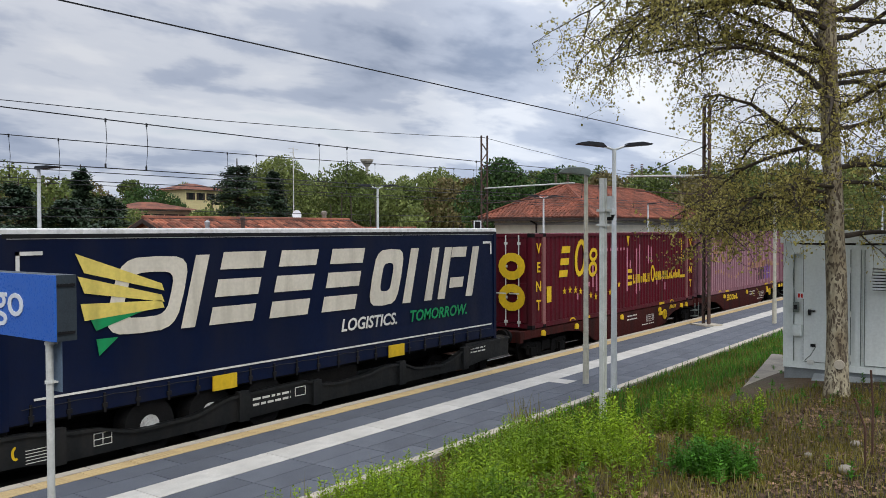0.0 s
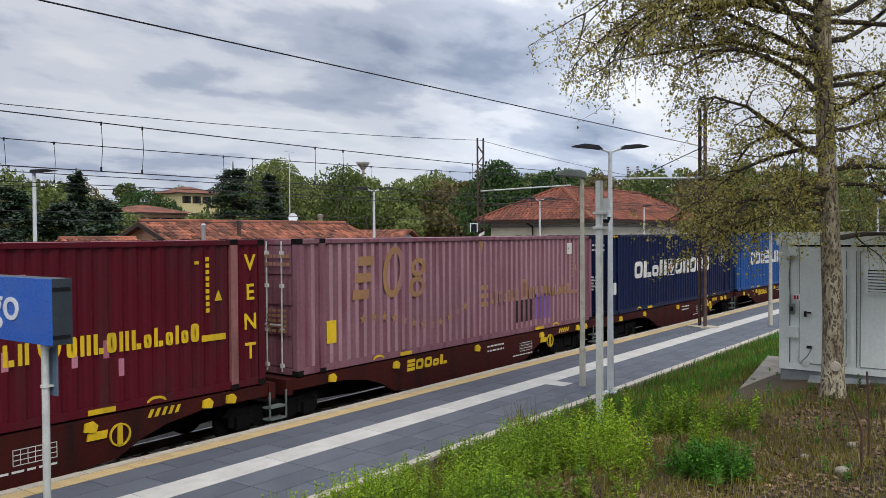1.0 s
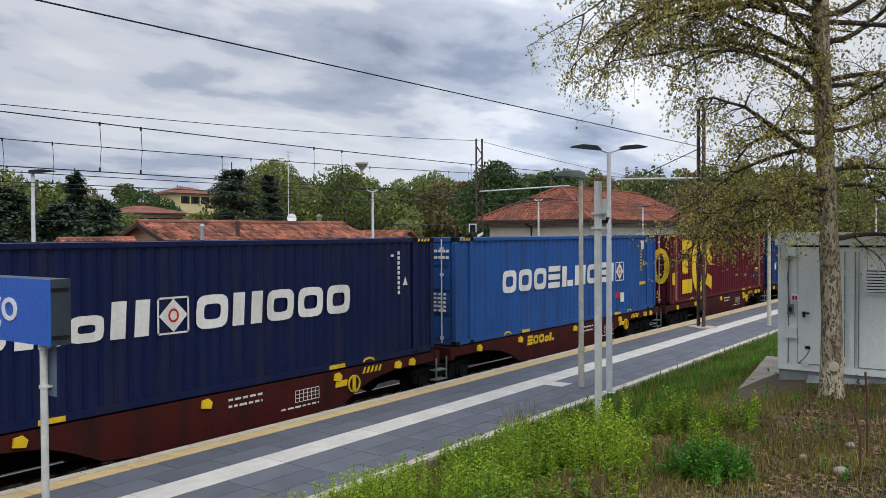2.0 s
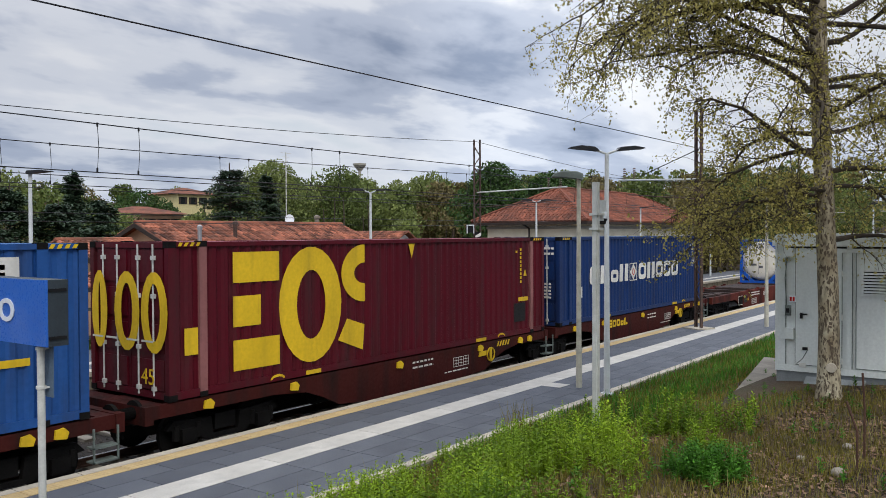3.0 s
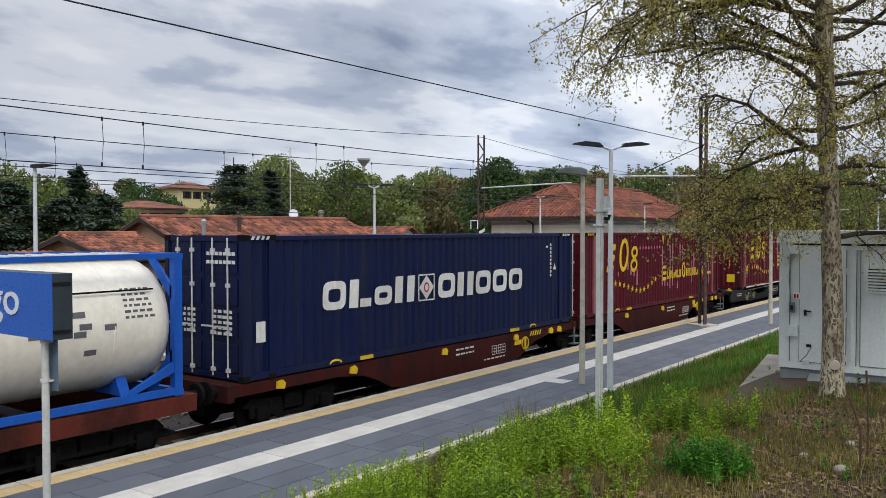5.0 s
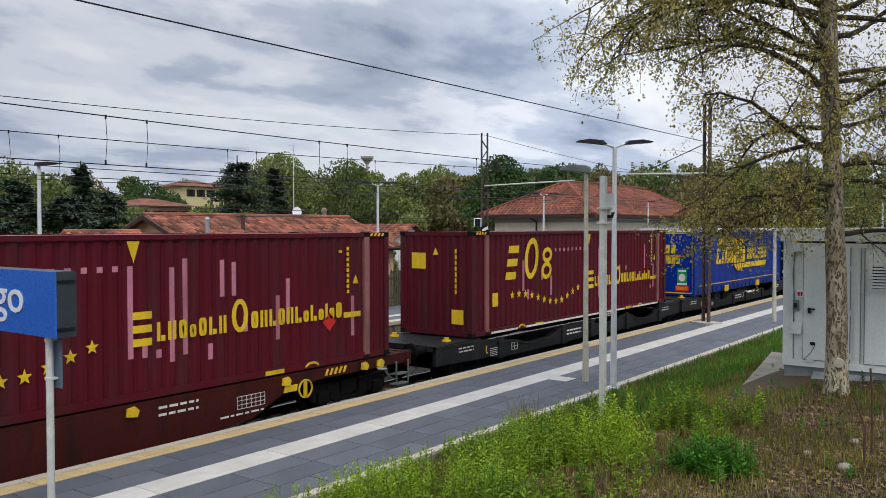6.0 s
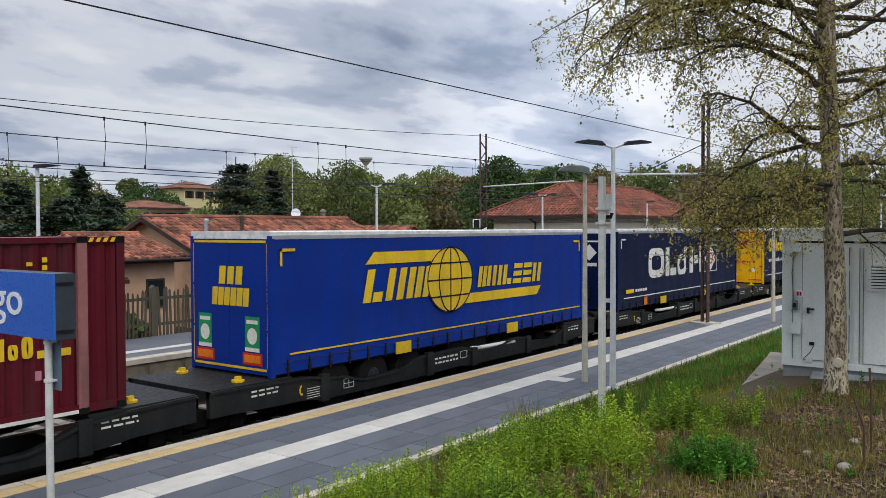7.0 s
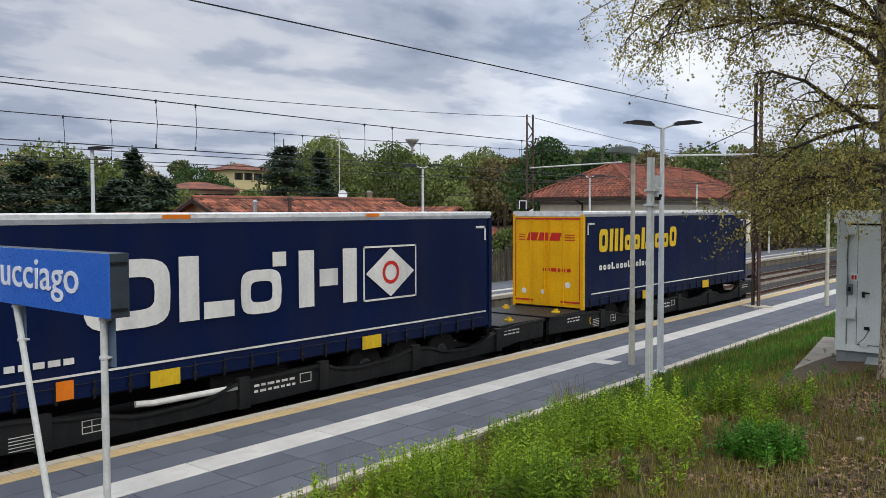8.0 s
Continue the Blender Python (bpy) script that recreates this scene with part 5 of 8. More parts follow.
    for bx in (1.9,) + ((halves[1][0] - 0.1,) if len(halves) > 1 else ()) + (end - 1.9,):
        bogie(ob, bx)
    buffers(ob, 0, -1), buffers(ob, end, 1)
    return ob


T_BOT, T_TOP, T_HALF, T_LONG = 1.22, 4.16, 1.275, 13.65


def trailer(x, mat, label, line_mat, roof_mat, rear_near=True, back_mat=None, line_z=1.60, pads=(), rim_mat=LAMP_DARK, top=T_TOP, rail_mat=None, axle=0.0):
    """A curtain-sided semi-trailer in the pocket wagon: curtain, roof, rave, buckles, doors or bulkhead, wheels."""
    ob = mover(thing("semi_trailer", Matrix(), label, "trailer", "trailers on the train"), x)
    L, h = T_LONG, T_HALF
    bm = bmesh.new()
    n = 46
    for s in (-1, 1):
        cols = []
        for i in range(n + 1):
            px = 0.12 + (L - 0.24) * i / n
            col = []
            for z, b in ((T_BOT + 0.02, 0.012), (T_BOT + 0.30, 0.0), (T_BOT + 0.36, -0.012), (2.3, -0.004), (3.3, -0.004), (top - 0.16, 0.0)):
                ripple = 0.006 * math.sin(i * 2.1 + z * 0.7) + 0.005 * math.sin(i * 0.83 + z)
                col.append(bm.verts.new((px, s * (h - 0.012 + b + ripple), z)))
            cols.append(col)
        for a, b in zip(cols, cols[1:]):
            for k in range(len(a) - 1):
                bm.faces.new((a[k], b[k], b[k + 1], a[k + 1]))
    part("curtain", bm, mat, ob, smooth=True)
    bm = bmesh.new()
    prism(bm, [(-h, top - 0.17), (h, top - 0.17), (h, top - 0.02), (h - 0.05, top), (-h + 0.05, top), (-h, top - 0.02)], "x", 0, L)
    part("roof", bm, roof_mat, ob, "pale roof with a worn rail")
    bm = bmesh.new()
    prism(bm, [(-h - 0.006, top - 0.16), (-h - 0.006, top - 0.09), (-h + 0.02, top - 0.09), (-h + 0.02, top - 0.16)], "x", 0.05, L - 0.05)
    part("cant_rail", bm, rail_mat or (ALU if roof_mat is ROOF_GREY else line_mat), ob, "narrow top rail")
    bm = bmesh.new()
    box(bm, 0.03, L - 0.03, -h + 0.05, h - 0.05, T_BOT - 0.02, T_BOT + 0.05)
    box(bm, 0.5, L - 0.3, -0.45, 0.45, T_BOT - 0.4, T_BOT - 0.02)
    part("chassis", bm, STEEL_DARK, ob, "dark steel chassis")
    p = Plates("y", -h - 0.006, -1, 0.006)
    p.quad(0.5, line_z, L - 0.25, line_z + 0.036)
    for x0, d in ((0.25, 1), (L - 0.25, -1)):
        p.quad(min(x0, x0 + d * 0.42), top - 0.42, max(x0, x0 + d * 0.42), top - 0.36)
        p.quad(min(x0, x0 + d * 0.06), top - 0.72, max(x0, x0 + d * 0.06), top - 0.36)
    p.put("outline_mark", line_mat, ob, "reflective outline mark")
    # buckles and straps of the curtain
    k = 0
    while 0.45 + k * 0.62 < L - 0.2:
        px = 0.45 + k * 0.62
        bm = bmesh.new()
        box(bm, px - 0.022, px + 0.022, -h - 0.02, -h - 0.004, T_BOT - 0.03, T_BOT + 0.3)
        box(bm, px - 0.045, px + 0.045, -h - 0.03, -h - 0.004, T_BOT + 0.06, T_BOT + 0.13)
        part("buckle_strap", bm, BLACK_MARK, ob, "dark strap with a buckle")
        k += 1
    bm = bmesh.new()
    path_tube(bm, [(0.3 + i * 0.31, -h - 0.022, T_BOT + 0.24 + (0.02 if i % 2 else 0.0)) for i in range(43)], 0.007, 4)
    part("customs_cord", bm, BLACK_MARK, ob, "thin dark cord")
    p = Plates("y", -h - 0.032, -1, 0.03)
    for u in pads:
        p.quad(u, T_BOT - 0.02, u + 0.56, T_BOT + 0.26)
    if pads:
        p.put("lifting_pad", YELLOW, ob, "yellow lifting pad")
    # ends
    for px, rear in ((0.0, rear_near), (L, not rear_near)):
        e = 1 if px == 0 else -1
        m2 = back_mat if (back_mat and rear) else mat
        for ya, yb in (((-h + 0.01, -0.006), (0.006, h - 0.01)) if rear else ((-h + 0.01, h - 0.01),)):
            bm = bmesh.new()
            box(bm, min(px, px + e * 0.1), max(px, px + e * 0.1), ya, yb, T_BOT, top - 0.16)
            part("rear_door" if rear else "bulkhead", bm, m2, ob)
        for s in (-1, 1):
            bm = bmesh.new()
            box(bm, min(px - e * 0.012, px + e * 0.12), max(px - e * 0.012, px + e * 0.12), min(s * (h + 0.004), s * (h - 0.09)), max(s * (h + 0.004), s * (h - 0.09)), T_BOT - 0.05, top - 0.1)
            part("end_post", bm, m2, ob)
    e = -1 if rear_near else 1
    x_end = 0.0 if rear_near else L
    bm = bmesh.new()
    box(bm, min(x_end, x_end - e * 0.12), max(x_end, x_end - e * 0.12), -h + 0.05, h - 0.05, T_BOT - 0.22, T_BOT - 0.04)
    part("bumper", bm, STEEL_DARK, ob, "rear underrun bumper with lamps")
    # three axles
    base = (1.9 + axle, 3.21 + axle, 4.52 + axle) if rear_near else (L - 4.52, L - 3.21, L - 1.9)
    for px in base:
        for s in (-1, 1):
            wheel = bmesh.new()
            tube(wheel, (px, s * 0.83, 0.78), (px, s * 1.19, 0.78), 0.5, seg=24)
            w = part("wheel", wheel, RUBBER, ob, "black tyre")
            hub = bmesh.new()
            tube(hub, (px, s * 1.15, 0.78), (px, s * 1.196, 0.78), 0.23, 0.19, seg=20)
            tube(hub, (px, s * 1.19, 0.78), (px, s * 1.23, 0.78), 0.10, seg=12)
            for k in range(10):
                a = 2 * math.pi * k / 10
                tube(hub, (px + 0.15 * math.cos(a), s * 1.19, 0.78 + 0.15 * math.sin(a)), (px + 0.15 * math.cos(a), s * 1.215, 0.78 + 0.15 * math.sin(a)), 0.016, seg=5)
            part("rim", hub, rim_mat, w, "wheel rim with bolts")
    bm = bmesh.new()
    box(bm, 6.2 if rear_near else 5.2, 8.0 if rear_near else 7.0, -1.15, -0.6, T_BOT - 0.55, T_BOT - 0.05)
    part("tool_box", bm, STEEL_DARK, ob, "dark pallet box")
    return ob


def build_trailers():
    # dark blue trailer with the white slanting shapes
    t = trailer(6.05, CURTAIN_DARK, "dark blue curtain-sided trailer with slanted white shapes", WHITE, ROOF_GREY, True, pads=(3.86, 8.94), line_z=1.57, rim_mat=HUB, top=4.25, rail_mat=BLACK_MARK, axle=0.7)
    lvl = -T_HALF - 0.004
    p = Plates("y", lvl, -1)
    z, h, sl = 2.44, 1.32, 0.26
    p.ring(2.55, z + h / 2, 0.72, h / 2, 0.27, 20, lean=sl, power=4)
    p.quad(3.2, z, 3.5, z + h, sl)
    p.blocks(3.82, z, h, "eeeo", 1.05, 0.42, sl, 0.25)
    p.quad(9.5, z, 9.8, z + h, sl), p.quad(10.35, z, 10.65, z + h, sl)
    p.quad(10.9, z, 11.2, z + h, sl), p.quad(12.15, z, 12.45, z + h, sl)
    p.quad(11.4, z + h * 0.2, 12.0, z + h * 0.4, sl), p.quad(11.5, z + h * 0.8, 12.15, z + h, sl)
    p.put("side_mark", CREAM_MARK, t, "large slanted off-white shapes")
    p = Plates("y", lvl - 0.008, -1)
    for a, b, w in ((3.72, 3.25, 0.30), (3.35, 3.05, 0.26), (2.9, 2.95, 0.26)):
        p.poly([(1.2 + (3.72 - a) * 0.1, a + 0.12), (1.35, a - w + 0.1), (2.85, b - 0.1), (2.8, b + 0.03)])
    p.put("yellow_ray", LIME_MARK, t, "pale yellow rays")
    p = Plates("y", lvl - 0.0075, -1)
    p.poly([(1.45, 2.76), (1.55, 2.56), (2.7, 2.9), (2.75, 3.0)])
    p.poly([(1.55, 2.42), (1.6, 2.14), (1.95, 2.42)])
    p.put("green_ray", GREEN_MARK, t, "green rays")
    lettering(t, "lettering", "LOGISTICS.", 0.38, WHITE, pose(7.35, lvl - 0.008, 1.97, 90, 0, 0), "white slogan", shear=0.2, bold=0.008, wide=1.02)
    lettering(t, "lettering", "TOMORROW.", 0.38, GREEN_MARK, pose(9.75, lvl - 0.008, 1.97, 90, 0, 0), "green slogan", shear=0.2, bold=0.008, wide=1.02)
    # bright blue trailer with the globe
    t = trailer(180.04, CURTAIN_BLUE, "bright blue curtain-sided trailer with yellow globe and bars", YELLOW, ROOF_GREY, True, pads=(3.88, 8.85))
    p = Plates("y", lvl, -1)
    p.poly([(2.85, 3.38), (3.15, 3.66), (6.0, 3.66), (5.6, 3.38)])
    p.blocks(2.75, 2.5, 0.76, "bnw", 0.66, 0.12, 0.25, 0.25)
    p.blocks(7.4, 2.6, 0.56, "wnbeen", 0.46, 0.09, 0.2, 0.25)
    p.poly([(6.9, 2.46), (6.7, 2.2), (10.6, 2.2), (10.85, 2.46)])
    p.put("side_mark", YELLOW, t, "yellow bar or slanted block")
    p = Plates("y", lvl - 0.007, -1)
    p.disc(6.15, 2.88, 1.0, 0.86, 32)
    p.put("globe", YELLOW, t, "yellow globe disc")
    p = Plates("y", lvl - 0.014, -1)
    for k in (-0.5, 0.0, 0.5):
        w = math.sqrt(1 - k * k)
        p.quad(6.15 - w, 2.88 + k * 0.86 - 0.02, 6.15 + w, 2.88 + k * 0.86 + 0.02)
    p.ring(6.15, 2.88, 0.52, 0.86, 0.04, 28), p.quad(6.13, 2.03, 6.17, 3.73), p.ring(6.15, 2.88, 1.0, 0.86, 0.03, 32)
    p.put("globe_line", CURTAIN_NAVY, t, "dark blue globe line")
    f = Plates("x", -0.004, -1, 0.006)
    for z, w in ((3.05, 0.8), (2.6, 1.2)):
        u = -w / 2
        for k in range(3 if z > 3 else 6):
            f.quad(u, z, u + w / (4 if z > 3 else 7), z + 0.38, -0.1)
            u += w / (3 if z > 3 else 6)
    f.quad(-1.15, 3.92, 1.15, 3.97), f.quad(-1.15, 1.3, 1.15, 1.35)
    for s in (-1, 1):
        for z0, z1 in ((1.35, 2.1), (2.15, 3.0), (3.05, 3.9)):
            f.quad(s * 1.2 - 0.025, z0, s * 1.2 + 0.025, z1)
    f.put("rear_mark", YELLOW, t, "yellow outline and block shapes")
    for y in (-0.72, 0.8):
        f = Plates("x", -0.004, -1, 0.006)
        f.quad(y - 0.22, 1.68, y + 0.22, 2.4)
        f.put("rear_poster", GREEN_MARK, t, "green and white poster")
        f = Plates("x", -0.011, -1, 0.004)
        f.disc(y, 2.0, 0.15, 0.17), f.quad(y - 0.17, 2.25, y + 0.17, 2.33), f.quad(y - 0.22, 1.68, y + 0.22, 1.76)
        f.put("poster_drawing", WHITE, t, "white drawing")
        f = Plates("x", -0.004, -1, 0.006)
        f.quad(y - 0.3, 1.4, y + 0.3, 1.65)
        f.put("marker_board", RED_MARK, t, "red-edged rear marker")
        f = Plates("x", -0.011, -1, 0.004)
        f.quad(y - 0.25, 1.45, y + 0.25, 1.61)
        f.put("marker_field", ORANGE_MARK, t, "orange rear marker field")
    # navy trailer with the white shapes and the diamond
    t = trailer(196.42, CURTAIN_NAVY, "navy curtain-sided trailer with white shapes and diamond badge", WHITE, ROOF_GREY, False, pads=(3.9, 8.93))
    p = Plates("y", lvl, -1)
    p.ring(3.55, 2.82, 0.78, 0.58, 0.3, 22, power=4)
    p.quad(4.5, 2.26, 4.9, 3.4), p.quad(5.0, 2.26, 5.65, 2.56)
    p.ring(6.28, 2.66, 0.48, 0.42, 0.22, 18, power=4), p.quad(6.55, 3.12, 6.88, 3.4)
    p.quad(7.2, 2.26, 7.6, 3.4), p.quad(8.4, 2.26, 8.8, 3.4), p.quad(7.75, 2.65, 8.25, 3.0)
    for a, b, c, d in ((9.0, 2.22, 10.72, 2.26), (9.0, 3.38, 10.72, 3.42), (9.0, 2.22, 9.04, 3.42), (10.68, 2.22, 10.72, 3.42)):
        p.quad(a, b, c, d)
    p.poly([(9.08, 2.82), (9.86, 2.28), (10.64, 2.82), (9.86, 3.36)])
    small_bars(p, 1.55, 1.8, 1, 1.1, 0.1, 0.1, 5)
    p.put("side_mark", WHITE, t, "large white shape")
    p = Plates("y", lvl - 0.007, -1)
    p.ring(9.86, 2.82, 0.27, 0.26, 0.08, 18)
    p.put("badge_ring", RED_MARK, t, "red open ring")
    sticker(t, 0.7, 1.78, 0.7, 0.14, YELLOW, lvl + 0.001, "label_plate", "yellow label")
    sticker(t, 2.3, T_BOT + 0.04, 0.28, 0.3, ORANGE_MARK, lvl - 0.03, "warning_label", "orange warning label")
    f = Plates("x", -0.004, -1, 0.006)
    f.poly([(0.15, 3.3), (-0.15, 3.6), (-0.45, 3.3), (-0.15, 3.0)])
    f.quad(-0.5, 3.68, 0.25, 3.74), f.quad(-0.45, 2.8, 0.2, 2.92)
    f.quad(-1.0, 1.5, -0.7, 1.65)
    f.put("front_mark", WHITE, t, "white diamond and bars")
    f = Plates("x", -0.01, -1, 0.1)
    f.quad(-0.2, 1.62, 0.7, 2.05)
    f.put("connection_panel", BLACK_MARK, t, "dark connection panel")
    p = Plates("y", -T_HALF - 0.008, -1, 0.004)
    p.quad(4.2, T_TOP - 0.1, 4.75, T_TOP - 0.03), p.quad(9.1, T_TOP - 0.1, 9.5, T_TOP - 0.03)
    p.put("roof_reflector", ORANGE_MARK, t, "orange reflector")
    # navy trailer with the yellow doors, last of the train
    t = trailer(214.72, CURTAIN_NAVY, "dark blue trailer with yellow doors and yellow shapes", WHITE, ROOF_GREY, True, YELLOW_BACK, pads=(3.9, 8.95))
    p = Plates("y", lvl, -1)
    p.blocks(0.95, 2.88, 0.72, "oinddbiddo", 0.56, 0.12, 0.05, 0.26)
    p.put("side_mark", YELLOW, t, "yellow block shapes")
    p = Plates("y", lvl, -1)
    p.blocks(0.98, 2.32, 0.22, "dddbdddbddidd", 0.22, 0.08, 0, 0.3)
    p.put("side_line", WHITE, t, "small white block shapes", joined=True)
    f = Plates("x", -0.004, -1, 0.006)
    u = 0.75
    for k in range(3):
        f.poly([(u, 3.25), (u - 0.36, 3.25), (u - 0.44, 3.5), (u - 0.08, 3.5)])
        u -= 0.42
    for k in range(3):
        f.quad(0.8, 3.26 + k * 0.08, 1.05, 3.285 + k * 0.08), f.quad(-1.0, 3.26 + k * 0.08, -0.65, 3.285 + k * 0.08)
    for s in (-1, 1):
        f.quad(s * 1.19 - 0.03, 1.45, s * 1.19 + 0.03, 3.9)
    f.quad(-1.2, 3.9, 1.2, 3.95), f.quad(-1.2, 1.35, -0.5, 1.4), f.quad(0.5, 1.35, 1.2, 1.4)
    small_bars(f, -0.85, 2.3, 1, 1.0, 0.1, 0.1, 9)
    f.put("rear_mark", RED_MARK, t, "red shapes and outline")
    f = Plates("x", -0.004, -1, 0.006)
    for y, r in ((0.85, 0.09), (-0.75, 0.1), (0.15, 0.07)):
        f.disc(y, 1.65 if r < 0.1 else 1.9, r, r, 14)
    f.put("rear_disc", WHITE, t, "round white plates")
    for y in (-0.6, -0.08, 0.08, 0.6):
        bm = bmesh.new()
        tube(bm, (-0.02, y, T_BOT + 0.05), (-0.02, y, T_TOP - 0.25), 0.014, seg=6)
        part("door_rod", bm, YELLOW_BACK, t, "door locking rod")


def build_wagons():
    pocket_wagon(-12.6, [(0, 16.2), (16.5, 16.4)], 1)
    box_wagon(21.1, [(0, 14.55), (14.95, 14.6)], WAGON_BROWN, True, 2)
    box_wagon(51.1, [(0, 14.3), (14.9, 14.5)], WAGON_BROWN, True, 3)
    box_wagon(81.0, [(0, 14.35), (14.95, 14.5)], WAGON_BROWN, True, 4)
    flat_wagon(111.2, 18.95)
    box_wagon(130.9, [(0, 14.3), (14.9, 14.6)], WAGON_BROWN, False, 5)
    pocket_wagon(161.4, [(0, 16.8), (17.1, 16.0)], 6)
    pocket_wagon(195.5, [(0, 17.0), (17.3, 17.0)], 7)


def motions():
    for ob, x in MOVERS:
        walk(ob, [(t, pose(x - SPEED * t, TY, 0)) for t in range(9)])


# ---- platform furniture ----
def lamp_post_double(x, y, height, yaw, label):
    ob = thing("street_lamp", pose(x, y, PZ, 0, 0, yaw), label, "lamp post", "platform lamps")
    h = height - PZ
    bm = bmesh.new()
    tube(bm, (0, 0, 0), (0, 0, 1.0), 0.075, 0.07, 14)
    tube(bm, (0, 0, 1.0), (0, 0, h), 0.07, 0.045, 14)
    tube(bm, (0, 0, 0), (0, 0, 0.03), 0.14, 0.14, 14)
    part("pole", bm, POLE_WHITE, ob, smooth=False)
    for s in (-1, 1):
        bm = bmesh.new()
        tube(bm, (0, 0, h - 0.02), (s * 0.26, 0, h + 0.07), 0.026, seg=8)
        part("arm", bm, POLE_WHITE, ob)
        bm = bmesh.new()
        prism(bm, [(s * 0.2, h + 0.04), (s * 0.3, h + 0.13), (s * 0.62, h + 0.16), (s * 0.86, h + 0.12), (s * 0.86, h + 0.10), (s * 0.4, h + 0.06)], "y", -0.13, 0.13)
        part("lamp_head", bm, LAMP_DARK, ob, "flat dark lamp head")
    return ob


def lamp_post_single(x, y, height, yaw, mat, head_mat, label, reach=0.62, r=0.06, group="platform lamps", old=False):
    ob = thing("street_lamp", pose(x, y, PZ, 0, 0, yaw), label, "lamp post", group)
    h = height - PZ
    bm = bmesh.new()
    tube(bm, (0, 0, 0), (0, 0, 0.9), r * 1.2, r * 1.15, 14)
    tube(bm, (0, 0, 0.9), (0, 0, h), r, r * 0.75, 14)
    tube(bm, (0, 0, 0.86), (0, 0, 0.92), r * 1.35, r * 1.35, 14)
    part("pole", bm, mat, ob)
    bm = bmesh.new()
    if old:
        prof = [(0.08, h - 0.12), (0.1, h + 0.06), (-0.05, h + 0.12), (-0.4, h + 0.13), (-0.6, h + 0.06), (-0.66, h - 0.02), (-0.25, h - 0.03), (-0.06, h - 0.03)]
    else:
        prof = [(0.08, h - 0.04), (0.06, h + 0.06), (-reach * 0.5, h + 0.08), (-reach, h + 0.05), (-reach, h + 0.03), (-0.1, h - 0.02)]
    prism(bm, [(-a, b) for a, b in prof], "y", -0.14, 0.14)
    bmesh.ops.bevel(bm, geom=bm.edges[:], offset=0.02, segments=1, affect="EDGES")
    part("lamp_head", bm, head_mat, ob, "lamp head on a short arm")
    return ob


